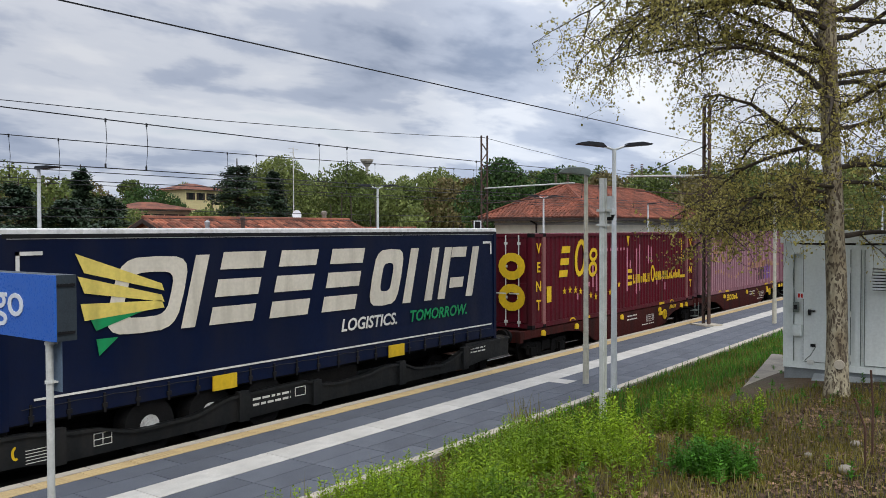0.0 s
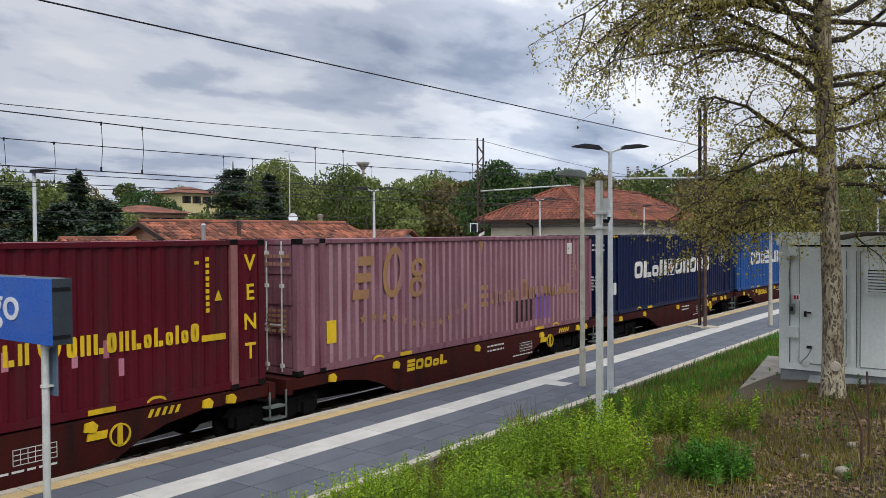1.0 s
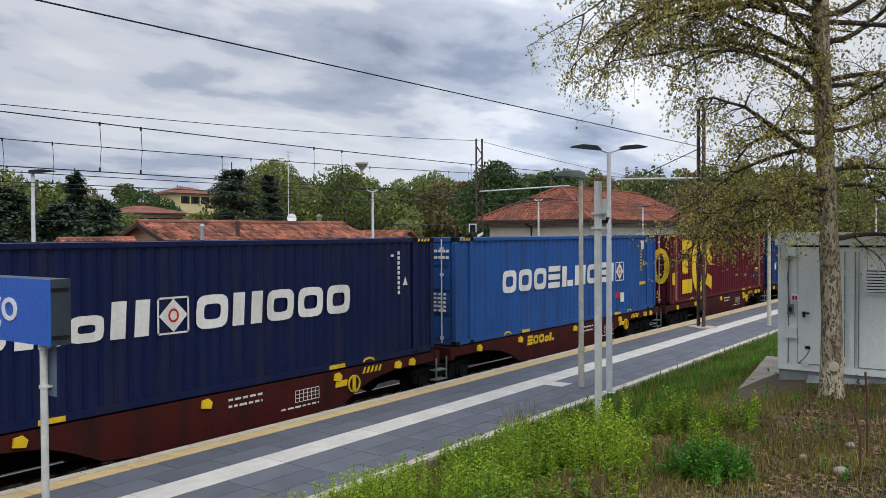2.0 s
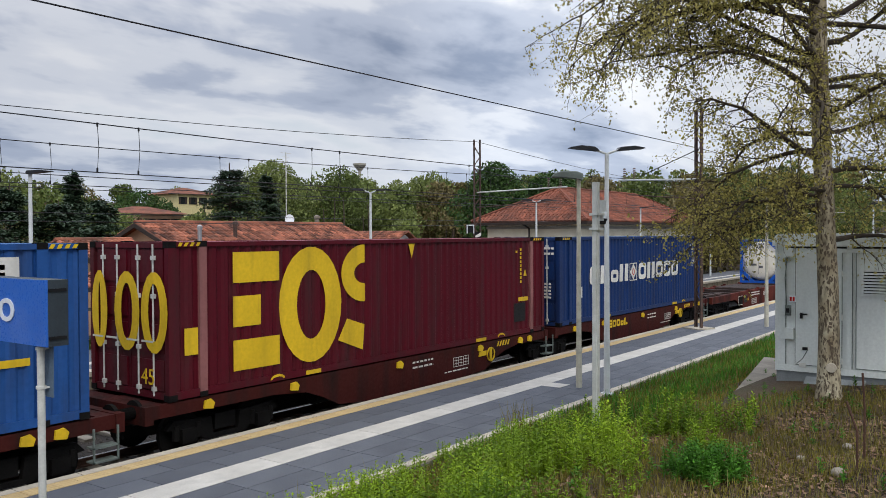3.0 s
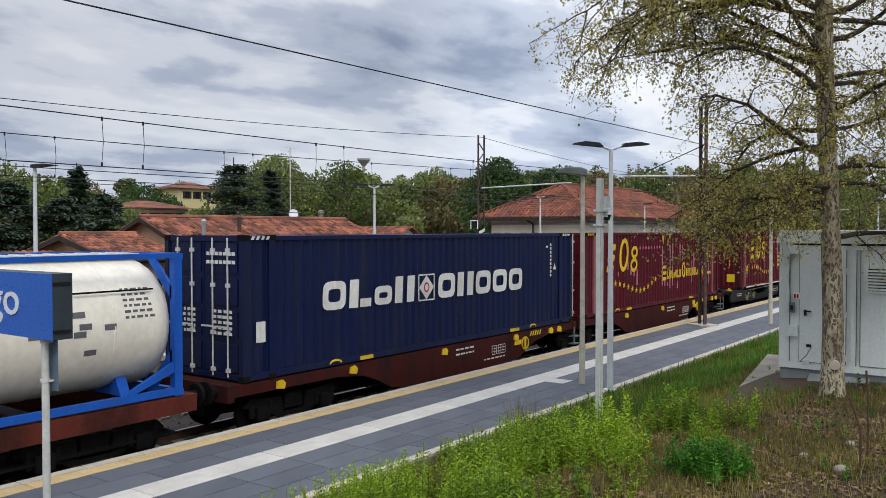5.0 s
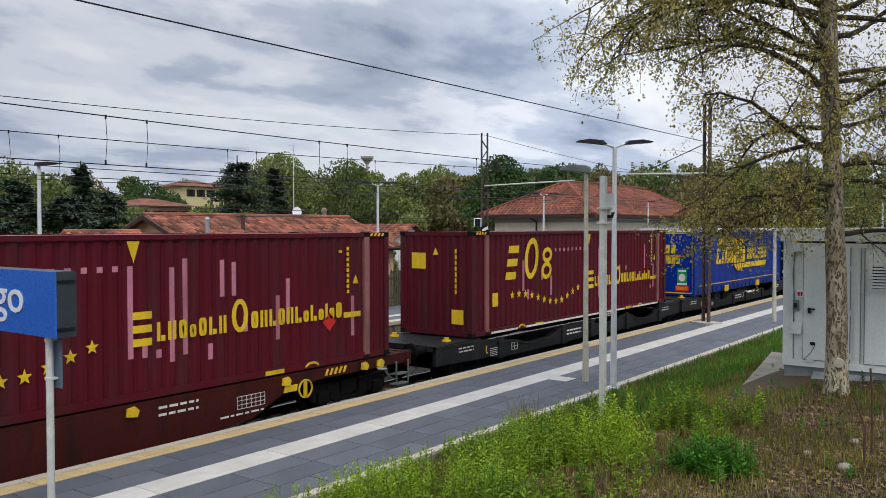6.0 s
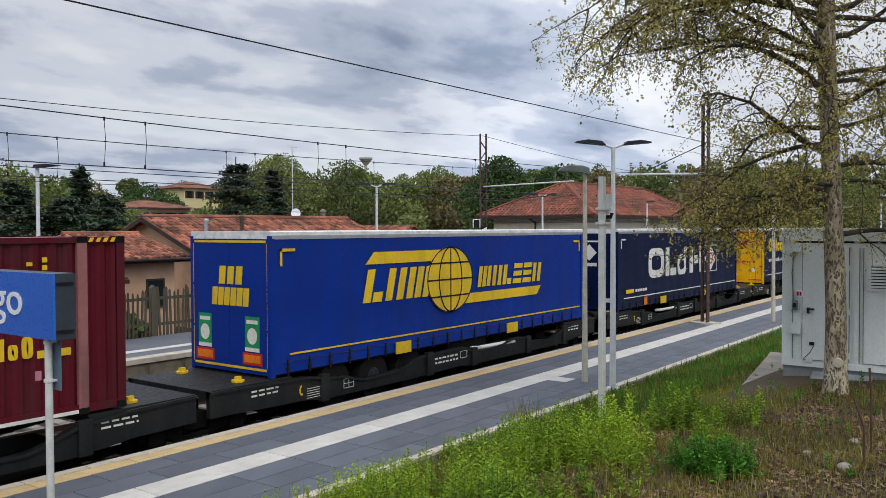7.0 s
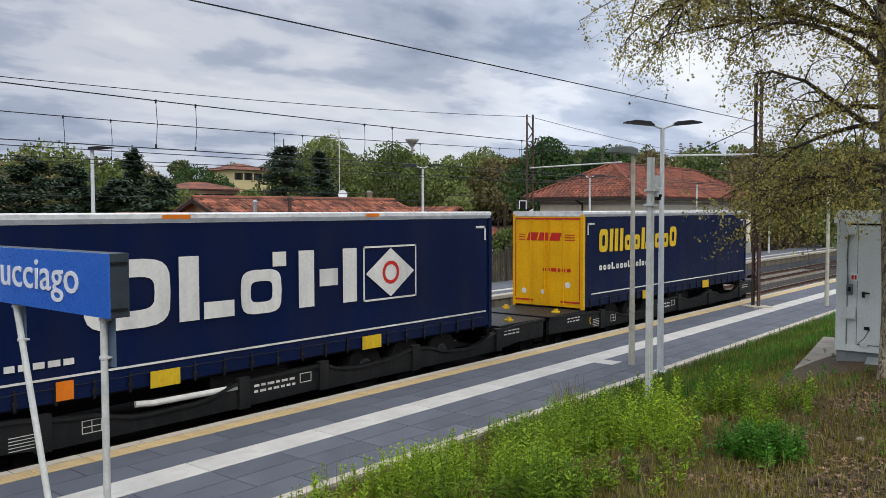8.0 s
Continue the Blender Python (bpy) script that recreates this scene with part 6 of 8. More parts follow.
def platform_furniture():
    lamp_post_double(17.47, 8.14, 6.02, -47, "white lamp post with two flat dark heads")
    lamp_post_single(17.86, 9.04, 5.55, 122, POLE_CREAM, LAMP_GREY, "old cream lamp post with a curved grey head", old=True, r=0.062)
    lamp_post_single(33.6, 8.93, 5.85, 122, POLE_CREAM, LAMP_GREY, "distant cream lamp post with a grey head", old=True, r=0.07)
    for x in (55.5, 78.0):
        lamp_post_single(x, 8.6, 5.9, 200, POLE_WHITE, LAMP_DARK, "distant white lamp post by the platform", r=0.06)
    for x in (12.3, 27.0, 41.2, 56.0, 71.0):
        if x < 13 or x > 50:
            lamp_post_single(x, 23.5, 6.0, -54, POLE_WHITE, LAMP_DARK, "white lamp post on the opposite platform", r=0.065)
        else:
            lamp_post_double(x, 23.5, 6.0, -54, "white two-headed lamp post on the opposite platform")
    # grey post with a camera and a loudspeaker on the bank
    ob = thing("camera_post", pose(13.15, 6.33, ground_z(13.15, 6.33) - 0.1), "slim grey steel post with camera box", "post")
    bm = bmesh.new()
    prism(bm, [(-0.055, -0.055), (0.055, -0.055), (0.055, 0.055), (-0.055, 0.055)], "z", 0, 5.08 - ground_z(13.15, 6.33) + 0.1)
    bmesh.ops.bevel(bm, geom=[e for e in bm.edges if abs(e.verts[0].co.z - e.verts[1].co.z) > 1], offset=0.02, segments=2, affect="EDGES")
    part("pole", bm, GALV, ob)
    base = ground_z(13.15, 6.33) - 0.1
    bm = bmesh.new()
    for z in (4.3, 4.55):
        box(bm, -0.085, 0.17, -0.085, 0.085, z - base - 0.04, z - base)
    part("bracket", bm, GALV, ob, "steel bracket")
    bm = bmesh.new()
    box(bm, 0.12, 0.26, -0.07, 0.07, 4.42 - base, 4.78 - base)
    part("equipment_box", bm, POLE_WHITE, ob, "small white box")
    bm = bmesh.new()
    tube(bm, (0.22, -0.02, 4.46 - base), (0.22, -0.02, 4.58 - base), 0.085, 0.07, 12)
    part("camera_dome", bm, SIGN_WHITE, ob, "white camera housing")
    bm = bmesh.new()
    tube(bm, (0.22, -0.02, 4.36 - base), (0.22, -0.02, 4.46 - base), 0.05, 0.085, 12)
    part("camera_glass", bm, BLACK_MARK, ob, "black camera dome")
    # twin-channel catenary masts
    lattice_mast(31.45, 10.86, 8.9, 60, "brown twin-channel catenary mast on the near platform", PZ)
    lattice_mast(34.3, 22.9, 8.85, -40, "rusty brown catenary mast with striped plate", PZ, plate=True)
    for x in (95.0, 160.0):
        lattice_mast(x, 10.9, 8.9, 0, "far brown catenary mast beside the line", PZ)
        lattice_mast(x + 3, 22.9, 8.8, 0, "far brown catenary mast beside the line", PZ)
    station_sign()
    equipment_cabin()
    # station boards opposite
    for x, y, z, yaw in ((42.1, 24.6, 3.05, 0),):
        ob = thing("station_board", pose(x, y, PZ), "blue station name board on two posts", "sign", "station boards")
        bm = bmesh.new()
        box(bm, -1.15, 1.15, -0.03, 0.03, z - PZ, z - PZ + 0.52)
        bd = part("board", bm, SIGN_BLUE, ob, "blue enamel board")
        lettering(bd, "lettering", "Cucciago", 0.42, SIGN_WHITE, pose(0, -0.036, z - PZ + 0.14, 90, 0, 0), "white name", align="CENTER", bold=0.004)
        for s in (-0.9, 0.9):
            bm = bmesh.new()
            tube(bm, (s, 0.05, 0), (s, 0.05, z - PZ + 0.5), 0.035, seg=8)
            part("post", bm, GALV, ob)
    # litter bins
    for x, mat, lab in ((46.6, YELLOW, "yellow litter bin on the platform"), (47.1, FRAME_BLUE, "blue litter bin on the platform")):
        bm = bmesh.new()
        prism(bm, [(-0.2, 0.1), (0.2, 0.1), (0.23, 0.85), (-0.23, 0.85)], "y", -0.18, 0.18)
        box(bm, -0.03, 0.03, -0.03, 0.03, 0, 0.15)
        single("litter_bin", bm, mat, pose(x, 24.3, PZ), lab, "bin", "litter bins")


def lattice_mast(x, y, top, yaw, label, z0, plate=False):
    ob = thing("catenary_mast", pose(x, y, z0, 0, 0, yaw), label, "mast", "catenary masts")
    h = top - z0
    for s in (-1, 1):
        bm = bmesh.new()
        prism(bm, [(s * 0.18, -0.06), (s * 0.12, -0.06), (s * 0.12, -0.048), (s * 0.168, -0.048), (s * 0.168, 0.048), (s * 0.12, 0.048), (s * 0.12, 0.06), (s * 0.18, 0.06)], "z", 0, h)
        part("channel", bm, MAST_BROWN, ob, "brown steel channel")
    k, z = 0, 0.5
    while z < h - 0.4:
        bm = bmesh.new()
        for yy in (-0.055, 0.055):
            a, b = (-0.15, 0.15) if k % 2 else (0.15, -0.15)
            prism(bm, [(a, z), (b, z + 0.42), (b, z + 0.47), (a, z + 0.05)], "y", yy - 0.006, yy + 0.006)
        part("lacing_bar", bm, MAST_BROWN, ob)
        k, z = k + 1, z + 0.5
    bm = bmesh.new()
    box(bm, -0.42, 0.42, -0.42, 0.42, -0.02, 0.05)
    part("footing", bm, EDGE_STONE, ob, "pale concrete footing")
    # cantilever towards the tracks
    d = 1 if y < TY else -1
    reach = (TY if y < TY else TY2) - y
    turn = pose(0, 0, 0, 0, 0, -yaw)

    def across(q, z):
        return tuple(turn @ Vector((0, reach * q, z - z0)))
    bm = bmesh.new()
    tube(bm, across(0, 6.25), across(1.02, 6.35), 0.035, seg=8)
    part("cantilever", bm, GALV, ob, "pale steel cantilever tube")
    bm = bmesh.new()
    tube(bm, across(0, 7.4), across(0.75, 6.45), 0.018, seg=6)
    part("stay", bm, WIRE, ob, "thin stay")
    bm = bmesh.new()
    tube(bm, across(0, 5.5), across(0.9, 5.75), 0.025, seg=6)
    part("steady_arm", bm, MAST_BROWN, ob)
    for q in (0.82, 0.95):
        bm = bmesh.new()
        for i in range(5):
            tube(bm, across(q, 6.4 + i * 0.09), across(q, 6.45 + i * 0.09), 0.07, 0.04, 10)
        part("insulator", bm, INSULATOR, ob, "brown ribbed insulator")
    if plate:
        pl = bmesh.new()
        box(pl, -0.17, 0.17, -0.13, -0.11, 2.5 - z0, 4.3 - z0)
        pb = part("striped_plate", pl, BLACK_MARK, ob, "black and white striped plate")
        for i in range(5):
            p = Plates("y", -0.131, -1, 0.005)
            zz = 2.56 - z0 + i * 0.35
            p.poly([(-0.15, zz), (0.15, zz + 0.16), (0.15, zz + 0.32), (-0.15, zz + 0.16)])
            p.put("stripe", WHITE, pb, "white stripe")
        bm = bmesh.new()
        box(bm, -0.60, -0.28, -0.3, -0.1, 4.27 - z0, 4.63 - z0)
        sb = part("signal_box", bm, BLACK_MARK, ob, "small dark box with a white edge")
        bm = bmesh.new()
        for u0, u1, w0, w1 in ((-0.63, -0.59, 4.24, 4.66), (-0.29, -0.25, 4.24, 4.66), (-0.59, -0.29, 4.62, 4.66)):
            box(bm, u0, u1, -0.32, -0.29, w0 - z0, w1 - z0)
        part("edge_frame", bm, SIGN_WHITE, sb, "white edge")
    return ob


def station_sign():
    """The blue name sign on poles, end on to the tracks, close to the camera."""
    ob = thing("station_sign", pose(3.74, 6.9, 0), "blue station name sign on galvanised poles", "sign")
    y_right, y_left = -0.02, 3.1      # along y: the near end is at the low y
    z0, z1 = 3.255, 3.825
    bm = bmesh.new()
    box(bm, -0.02, 0.0, y_right, y_left, z0, z1)
    board = part("board", bm, SIGN_BLUE, ob, "blue enamel face")
    lettering(board, "lettering", "Cucciago", 0.44, SIGN_WHITE, pose(-0.026, y_right + 0.50, z0 + 0.19, 90, 0, -90), "white name", align="RIGHT", wide=1.27, bold=0.003)
    bm = bmesh.new()
    box(bm, 0.0, 0.17, y_right, y_right + 0.012, z0, z1)
    box(bm, 0.0, 0.17, y_right + 0.012, y_left, z1 - 0.012, z1)
    box(bm, 0.17, 0.18, y_right, y_left, z0, z1)
    part("casing", bm, SIGN_BACK, ob, "dark sign casing")
    bm = bmesh.new()
    box(bm, 0.005, 0.16, y_right - 0.012, y_right, z0 + 0.06, z0 + 0.085)
    part("slot", bm, BLACK_MARK, ob, "dark slot in the casing")
    bm = bmesh.new()
    box(bm, 0.005, 0.16, y_right - 0.012, y_right, z1 - 0.1, z1 - 0.075)
    part("slot", bm, BLACK_MARK, ob, "dark slot in the casing")
    for name, foot, head in (("pole", (0.05, 0.2, 0.7), (0.05, 0.2, z0 + 0.02)), ("pole", (0.05, 1.15, 0.7), (0.05, 1.98, z0 + 0.02))):
        bm = bmesh.new()
        tube(bm, foot, head, 0.032, seg=14)
        pl = part(name, bm, GALV, ob, "galvanised pole")
        for q in (0.02, 0.36):
            z = z0 - q
            k = (z - 0.7) / (z0 + 0.02 - 0.7)
            yy = foot[1] + (head[1] - foot[1]) * k
            bm = bmesh.new()
            tube(bm, (0.05, yy, z - 0.025), (0.05, yy, z + 0.0), 0.042, seg=14)
            box(bm, 0.06, 0.11, yy - 0.05, yy + 0.05, z - 0.02, z - 0.005)
            part("clamp", bm, GALV, pl)
        bm = bmesh.new()
        box(bm, 0.1, 0.112, head[1] - 0.10, head[1] + 0.05, z0 - 0.46, z0)
        part("back_plate", bm, GREY_PLATE, ob, "blue-grey steel plate")
    return ob


def equipment_cabin():
    """Pale grey technical cabin on a plinth: face panels, door, grille, boxes."""
    X, y0, y1, z0, z1 = 15.5, 3.97, -1.6, 1.76, 4.05
    ob = thing("equipment_cabin", Matrix(), "pale grey metal equipment cabin on a plinth", "cabin")
    bm = bmesh.new()
    box(bm, X, X + 2.4, y1, y0, z0, z1)
    part("body", bm, CABINET, ob, "pale grey metal walls")
    bm = bmesh.new()
    prism(bm, [(y1 - 0.06, z1 - 0.09), (y0 + 0.04, z1 - 0.09), (y0 + 0.04, z1 + 0.04), (y0 - 0.05, z1 + 0.13), (y1 + 0.05, z1 + 0.13), (y1 - 0.06, z1 + 0.04)], "x", X - 0.05, X + 2.5)
    part("roof", bm, CABINET, ob, "overhanging pale roof")
    bm = bmesh.new()
    box(bm, X + 0.02, X + 2.38, y1 + 0.02, y0 - 0.02, 1.38, z0)
    plinth = part("plinth", bm, CABINET_BASE, ob, "grey plinth")
    bm = bmesh.new()
    box(bm, X - 0.004, X + 0.03, 2.55, 3.4, 1.47, 1.64)
    part("duct_opening", bm, DARK, plinth, "dark cable opening")
    bm = bmesh.new()
    prism(bm, [(-0.18, 1.56), (0.0, 1.66), (0.0, 1.69), (-0.2, 1.59)], "y", 2.5, 3.45)
    vv = part("hood", bm, CABINET_BASE, plinth, "sheet hood")
    vv.matrix_basis = pose(X, 0, 0)
    # raised panels of the face
    def panel(name, ya, yb, za, zb, d, mat=CABINET, label="", parent=ob):
        bm = bmesh.new()
        box(bm, X - d, X, yb, ya, za, zb)
        return part(name, bm, mat, parent, label)
    for ya, yb in ((3.96, 3.80), (2.80, 2.72)):
        panel("corner_trim", ya, yb, z0 + 0.02, z1 - 0.03, 0.012)
    panel("base_rail", 3.96, y1, z0 + 0.0, z0 + 0.1, 0.016)
    panel("head_rail", 3.96, y1, z1 - 0.2, z1 - 0.13, 0.014)
    # dark strip on the wall paints the shadow under the roof overhang
    panel("roof_gap", 3.94, y1, z1 - 0.125, z1 - 0.092, 0.006, DARK, "dark strip painted as the shade below the roof")
    door = panel("door", 3.62, 2.88, z0 + 0.13, z1 - 0.2, 0.03, label="metal door")
    panel("door_edge", 3.66, 3.625, z0 + 0.1, z1 - 0.17, 0.012)
    bm = bmesh.new()
    box(bm, X - 0.07, X - 0.03, 3.50, 3.54, 2.70, 2.80)
    box(bm, X - 0.085, X - 0.06, 3.42, 3.54, 2.765, 2.79)
    part("handle", bm, BLACK_MARK, door, "black door handle")
    bm = bmesh.new()
    for z in (2.0, 2.75, 3.5):
        tube(bm, (X - 0.035, 2.87, z - 0.05), (X - 0.035, 2.87, z + 0.05), 0.014, seg=8)
    part("hinge", bm, GALV, door)
    bm = bmesh.new()
    box(bm, X - 0.012, X, 1.9, 2.54, 3.17, 3.54)
    grille = part("grille", bm, DARK, ob, "louvred ventilation grille")
    for ya, yb, za, zb in ((2.6, 2.54, 3.13, 3.58), (1.9, 1.84, 3.13, 3.58), (2.54, 1.9, 3.13, 3.17), (2.54, 1.9, 3.54, 3.58)):
        panel("grille_frame", ya, yb, za, zb, 0.035, parent=grille)
    for k in range(7):
        bm = bmesh.new()
        prism(bm, [(-0.045, 0.0), (-0.016, 0.03), (-0.012, 0.03), (-0.012, 0.022), (-0.04, -0.004)], "y", 1.9, 2.54)
        sl = part("slat", bm, CABINET, grille)
        sl.matrix_basis = pose(X, 0, 3.185 + k * 0.051)
    # thin grey strips added to draw the seams of door and panels
    for ya, yb, za, zb in ((3.632, 3.62, z0 + 0.13, z1 - 0.2), (2.88, 2.868, z0 + 0.13, z1 - 0.2), (3.62, 2.88, z0 + 0.118, z0 + 0.13), (2.72, 2.71, z0 + 0.12, z1 - 0.2), (2.66, 2.652, z0 + 0.12, z1 - 0.2),
                           (3.79, 3.782, z0 + 0.12, z1 - 0.2), (2.65, 0.2, z0 + 0.125, z0 + 0.135)):
        panel("door_seal", ya, yb, za, zb, 0.0185, LAMP_GREY)
    bm = bmesh.new()
    tube(bm, (X - 0.03, 2.685, z0 + 0.2), (X - 0.03, 2.685, z1 - 0.25), 0.009, seg=6)
    part("locking_rod", bm, GALV, ob, "thin locking rod")
    for nm, ya, yb, za, zb, d, mat, lab in (("lamp_box", 3.80, 3.66, 3.77, 3.93, 0.14, CABINET, "small lamp box"), ("meter_box", 3.79, 3.64, 2.33, 2.52, 0.1, CABINET, "small grey box"),
                                            ("intercom", 3.79, 3.70, 2.74, 2.92, 0.06, LAMP_GREY, "grey intercom"), ("intercom_screen", 3.77, 3.72, 2.79, 2.87, 0.066, BLACK_MARK, "dark intercom panel"),
                                            ("warning_sign", 3.73, 3.62, 2.98, 3.09, 0.04, SIGN_WHITE, "white warning sign"), ("warning_field", 3.715, 3.68, 3.0, 3.07, 0.045, RED_MARK, "red field"),
                                            ("warning_field", 3.665, 3.635, 3.0, 3.07, 0.045, RED_MARK, "red field"), ("data_plate", 3.56, 3.45, 1.84, 1.92, 0.035, GALV, "small plate"),
                                            ("latch", 3.5, 3.42, 2.15, 2.2, 0.05, BLACK_MARK, "black latch")):
        panel(nm, ya, yb, za, zb, d, mat, lab)
    bm = bmesh.new()
    path_tube(bm, [(X - 0.02, 3.76, 3.77), (X - 0.022, 3.80, 3.4), (X - 0.02, 3.77, 2.92)], 0.008, 5)
    part("cable", bm, LAMP_GREY, ob, "thin grey cable")
    bm = bmesh.new()
    path_tube(bm, [(X - 0.03, 3.42, 2.15), (X - 0.035, 3.5, 2.0), (X - 0.03, 3.6, 1.9)], 0.007, 5)
    part("cable", bm, LAMP_GREY, ob, "thin grey cable")
    # concrete apron beside the cabin
    bm = bmesh.new()
    prism(bm, [(12.9, 4.15), (15.48, 2.9), (15.48, 4.0), (19.0, 4.05), (19.0, 5.1), (16.8, 4.75)], "z", 0.9, 1.46)
    structure("apron", bm, CONCRETE, "grey concrete apron beside the cabin", "pavement")
    return ob


# ---- overhead wires ----
def wire(name, pts, r, label, group="overhead wires"):
    bm = bmesh.new()
    path_tube(bm, pts, r, 5)
    return single(name, bm, WIRE, Matrix(), label, "wire", group)


def hang(x0, x1, y, z0, z1, sag, n=16):
    out = []
    for k in range(n + 1):
        q = k / n
        yy = y if isinstance(y, (int, float)) else y[0] + (y[1] - y[0]) * q
        out.append((x0 + (x1 - x0) * q, yy, z0 + (z1 - z0) * q - 4 * sag * q * (1 - q)))
    return out


def overhead():
    wire("feeder_wire", hang(-40, 31.45, 10.86, 7.2, 7.43, 0.04) + hang(31.45, 95, 10.9, 7.45, 7.6, 0.2)[1:], 0.013, "high feeder wire over the near platform")
    for ty, sup, r in ((TY, 44.0, 0.011), (TY2, 34.3, 0.011)):
        spans = [(sup - (60 if ty == TY else 52.6), sup), (sup, sup + 62), (sup + 62, sup + 126)]
        top, sag = (6.80, 0.58) if ty == TY else (6.75, 0.49)
        for a, b in spans:
            mess = hang(a, b, ty, top, top, sag, 24)
            ob = wire("messenger_wire", mess, r, "carrying wire of the catenary with droppers")
            near = b <= sup + 1
            wire("contact_wire", hang(a, b, ty + (0.08 if near else 0), 5.38, 5.38, 0.02, 4), 0.010, "thin copper contact wire above the track")
            wire("contact_wire", hang(a, b, ty + 0.24, 5.30, 5.30, 0.02, 4), 0.008, "second copper contact wire above the track")
            k = 0
            marks = ((8.6, 9.45, 14.05, 15.0, 20.6, 21.8, 27.5, 28.8, 35.0) if ty == TY else (8.8, 9.9, 14.6, 15.6, 19.3, 20.6, 25.0, 26.3, 31.0)) if near else [a + (b - a) * i / 9 for i in range(1, 9)]
            for x in marks:
                q = (x - a) / (b - a)
                zz = top - 4 * sag * q * (1 - q)
                bm = bmesh.new()
                path_tube(bm, [(x, ty, zz), (x + 0.05, ty + 0.04, (zz + 5.38) / 2), (x + 0.04, ty + 0.08, 5.38)], 0.006, 4)
                tube(bm, (x, ty, zz - 0.05), (x, ty, zz + 0.02), 0.02, seg=6)
                tube(bm, (x + 0.04, ty + 0.08, 5.36), (x + 0.04, ty + 0.08, 5.44), 0.02, seg=6)
                part("dropper", bm, WIRE, ob)
                k += 1
    wire("return_wire", hang(-30, 34.3, 22.9, 8.75, 8.75, 1.1) + hang(34.3, 98, 22.9, 8.75, 8.7, 1.0)[1:], 0.012, "return wire on the far masts")
    wire("guy_wire", [(34.3, 22.9, 7.3), (39.5, 22.9, 5.4)], 0.008, "thin steel guy wire of the mast")
    for z, y in ((5.0, 26.2), (4.72, 26.2)):
        wire("telephone_cable", hang(-40, 51.5, y, z + 0.6, z, 0.3), 0.012, "black telephone cable behind the platform")


# ---- buildings ----
def tiled_roof(parent, name, a, b, c, d, mat, pitch_tiles=0.24, course=0.4):
    """A roof slope: eave from a to b, ridge from d to c; rows of barrel tiles laid on it, joined into one mesh."""
    a, b, c, d = (Vector(v) for v in (a, b, c, d))
    along = (b - a).length
    rows = max(2, round(((d - a).length) / course))
    verts, faces = [], []
    up = (b - a).cross(d - a).normalized()
    if up.z < 0:
        up = -up
    rng = random.Random(int(along * 100) + rows)
    i0 = len(verts)
    verts += [tuple(v - up * 0.06) for v in (a, b, c, d)] + [tuple(v) for v in (a, b, c, d)]
    faces += [(0, 1, 2, 3), (4, 7, 6, 5), (0, 4, 5, 1), (1, 5, 6, 2), (2, 6, 7, 3), (3, 7, 4, 0)]
    for r in range(rows):
        q0, q1 = r / rows, min(1.0, (r + 1.12) / rows)
        l0, r0 = a.lerp(d, q0), b.lerp(c, q0)
        l1, r1 = a.lerp(d, q1), b.lerp(c, q1)
        n = max(1, int((r0 - l0).length / pitch_tiles))
        axis = (b - a).normalized()
        for k in range(n):
            s = (k + 0.5) / n
            p0 = l0.lerp(r0, s) + up * rng.uniform(0.0, 0.02)
            up_dir = (d - a).normalized() if abs((c - b).normalized().dot((d - a).normalized())) > 0.99 else None
            if up_dir is None:
                mid0, mid1 = (l0 + r0) / 2, (l1 + r1) / 2
                up_dir = ((l1 - l0) - axis * (l1 - l0).dot(axis)).normalized()
            ln = course * 1.1
            p1 = p0 + up_dir * ln
            w = pitch_tiles * 0.42
            j = len(verts)
            jit = axis * rng.uniform(-0.012, 0.012)
            for p, ww, hh in ((p0 + jit, w, 0.075), (p1 + jit, w * 0.8, 0.05)):
                verts += [tuple(p - axis * ww + up * 0.005), tuple(p - axis * ww * 0.55 + up * hh * 0.85), tuple(p + up * hh), tuple(p + axis * ww * 0.55 + up * hh * 0.85), tuple(p + axis * ww + up * 0.005)]
            for m in range(4):
                faces.append((j + m, j + m + 1, j + 6 + m, j + 5 + m))
            faces.append((j + 4, j + 3, j + 2, j + 1, j))
    ob = new(name, raw_mesh(name, verts, faces, mat))
    ob.parent = parent
    tagged(ob, kind="stuff")
    return ob


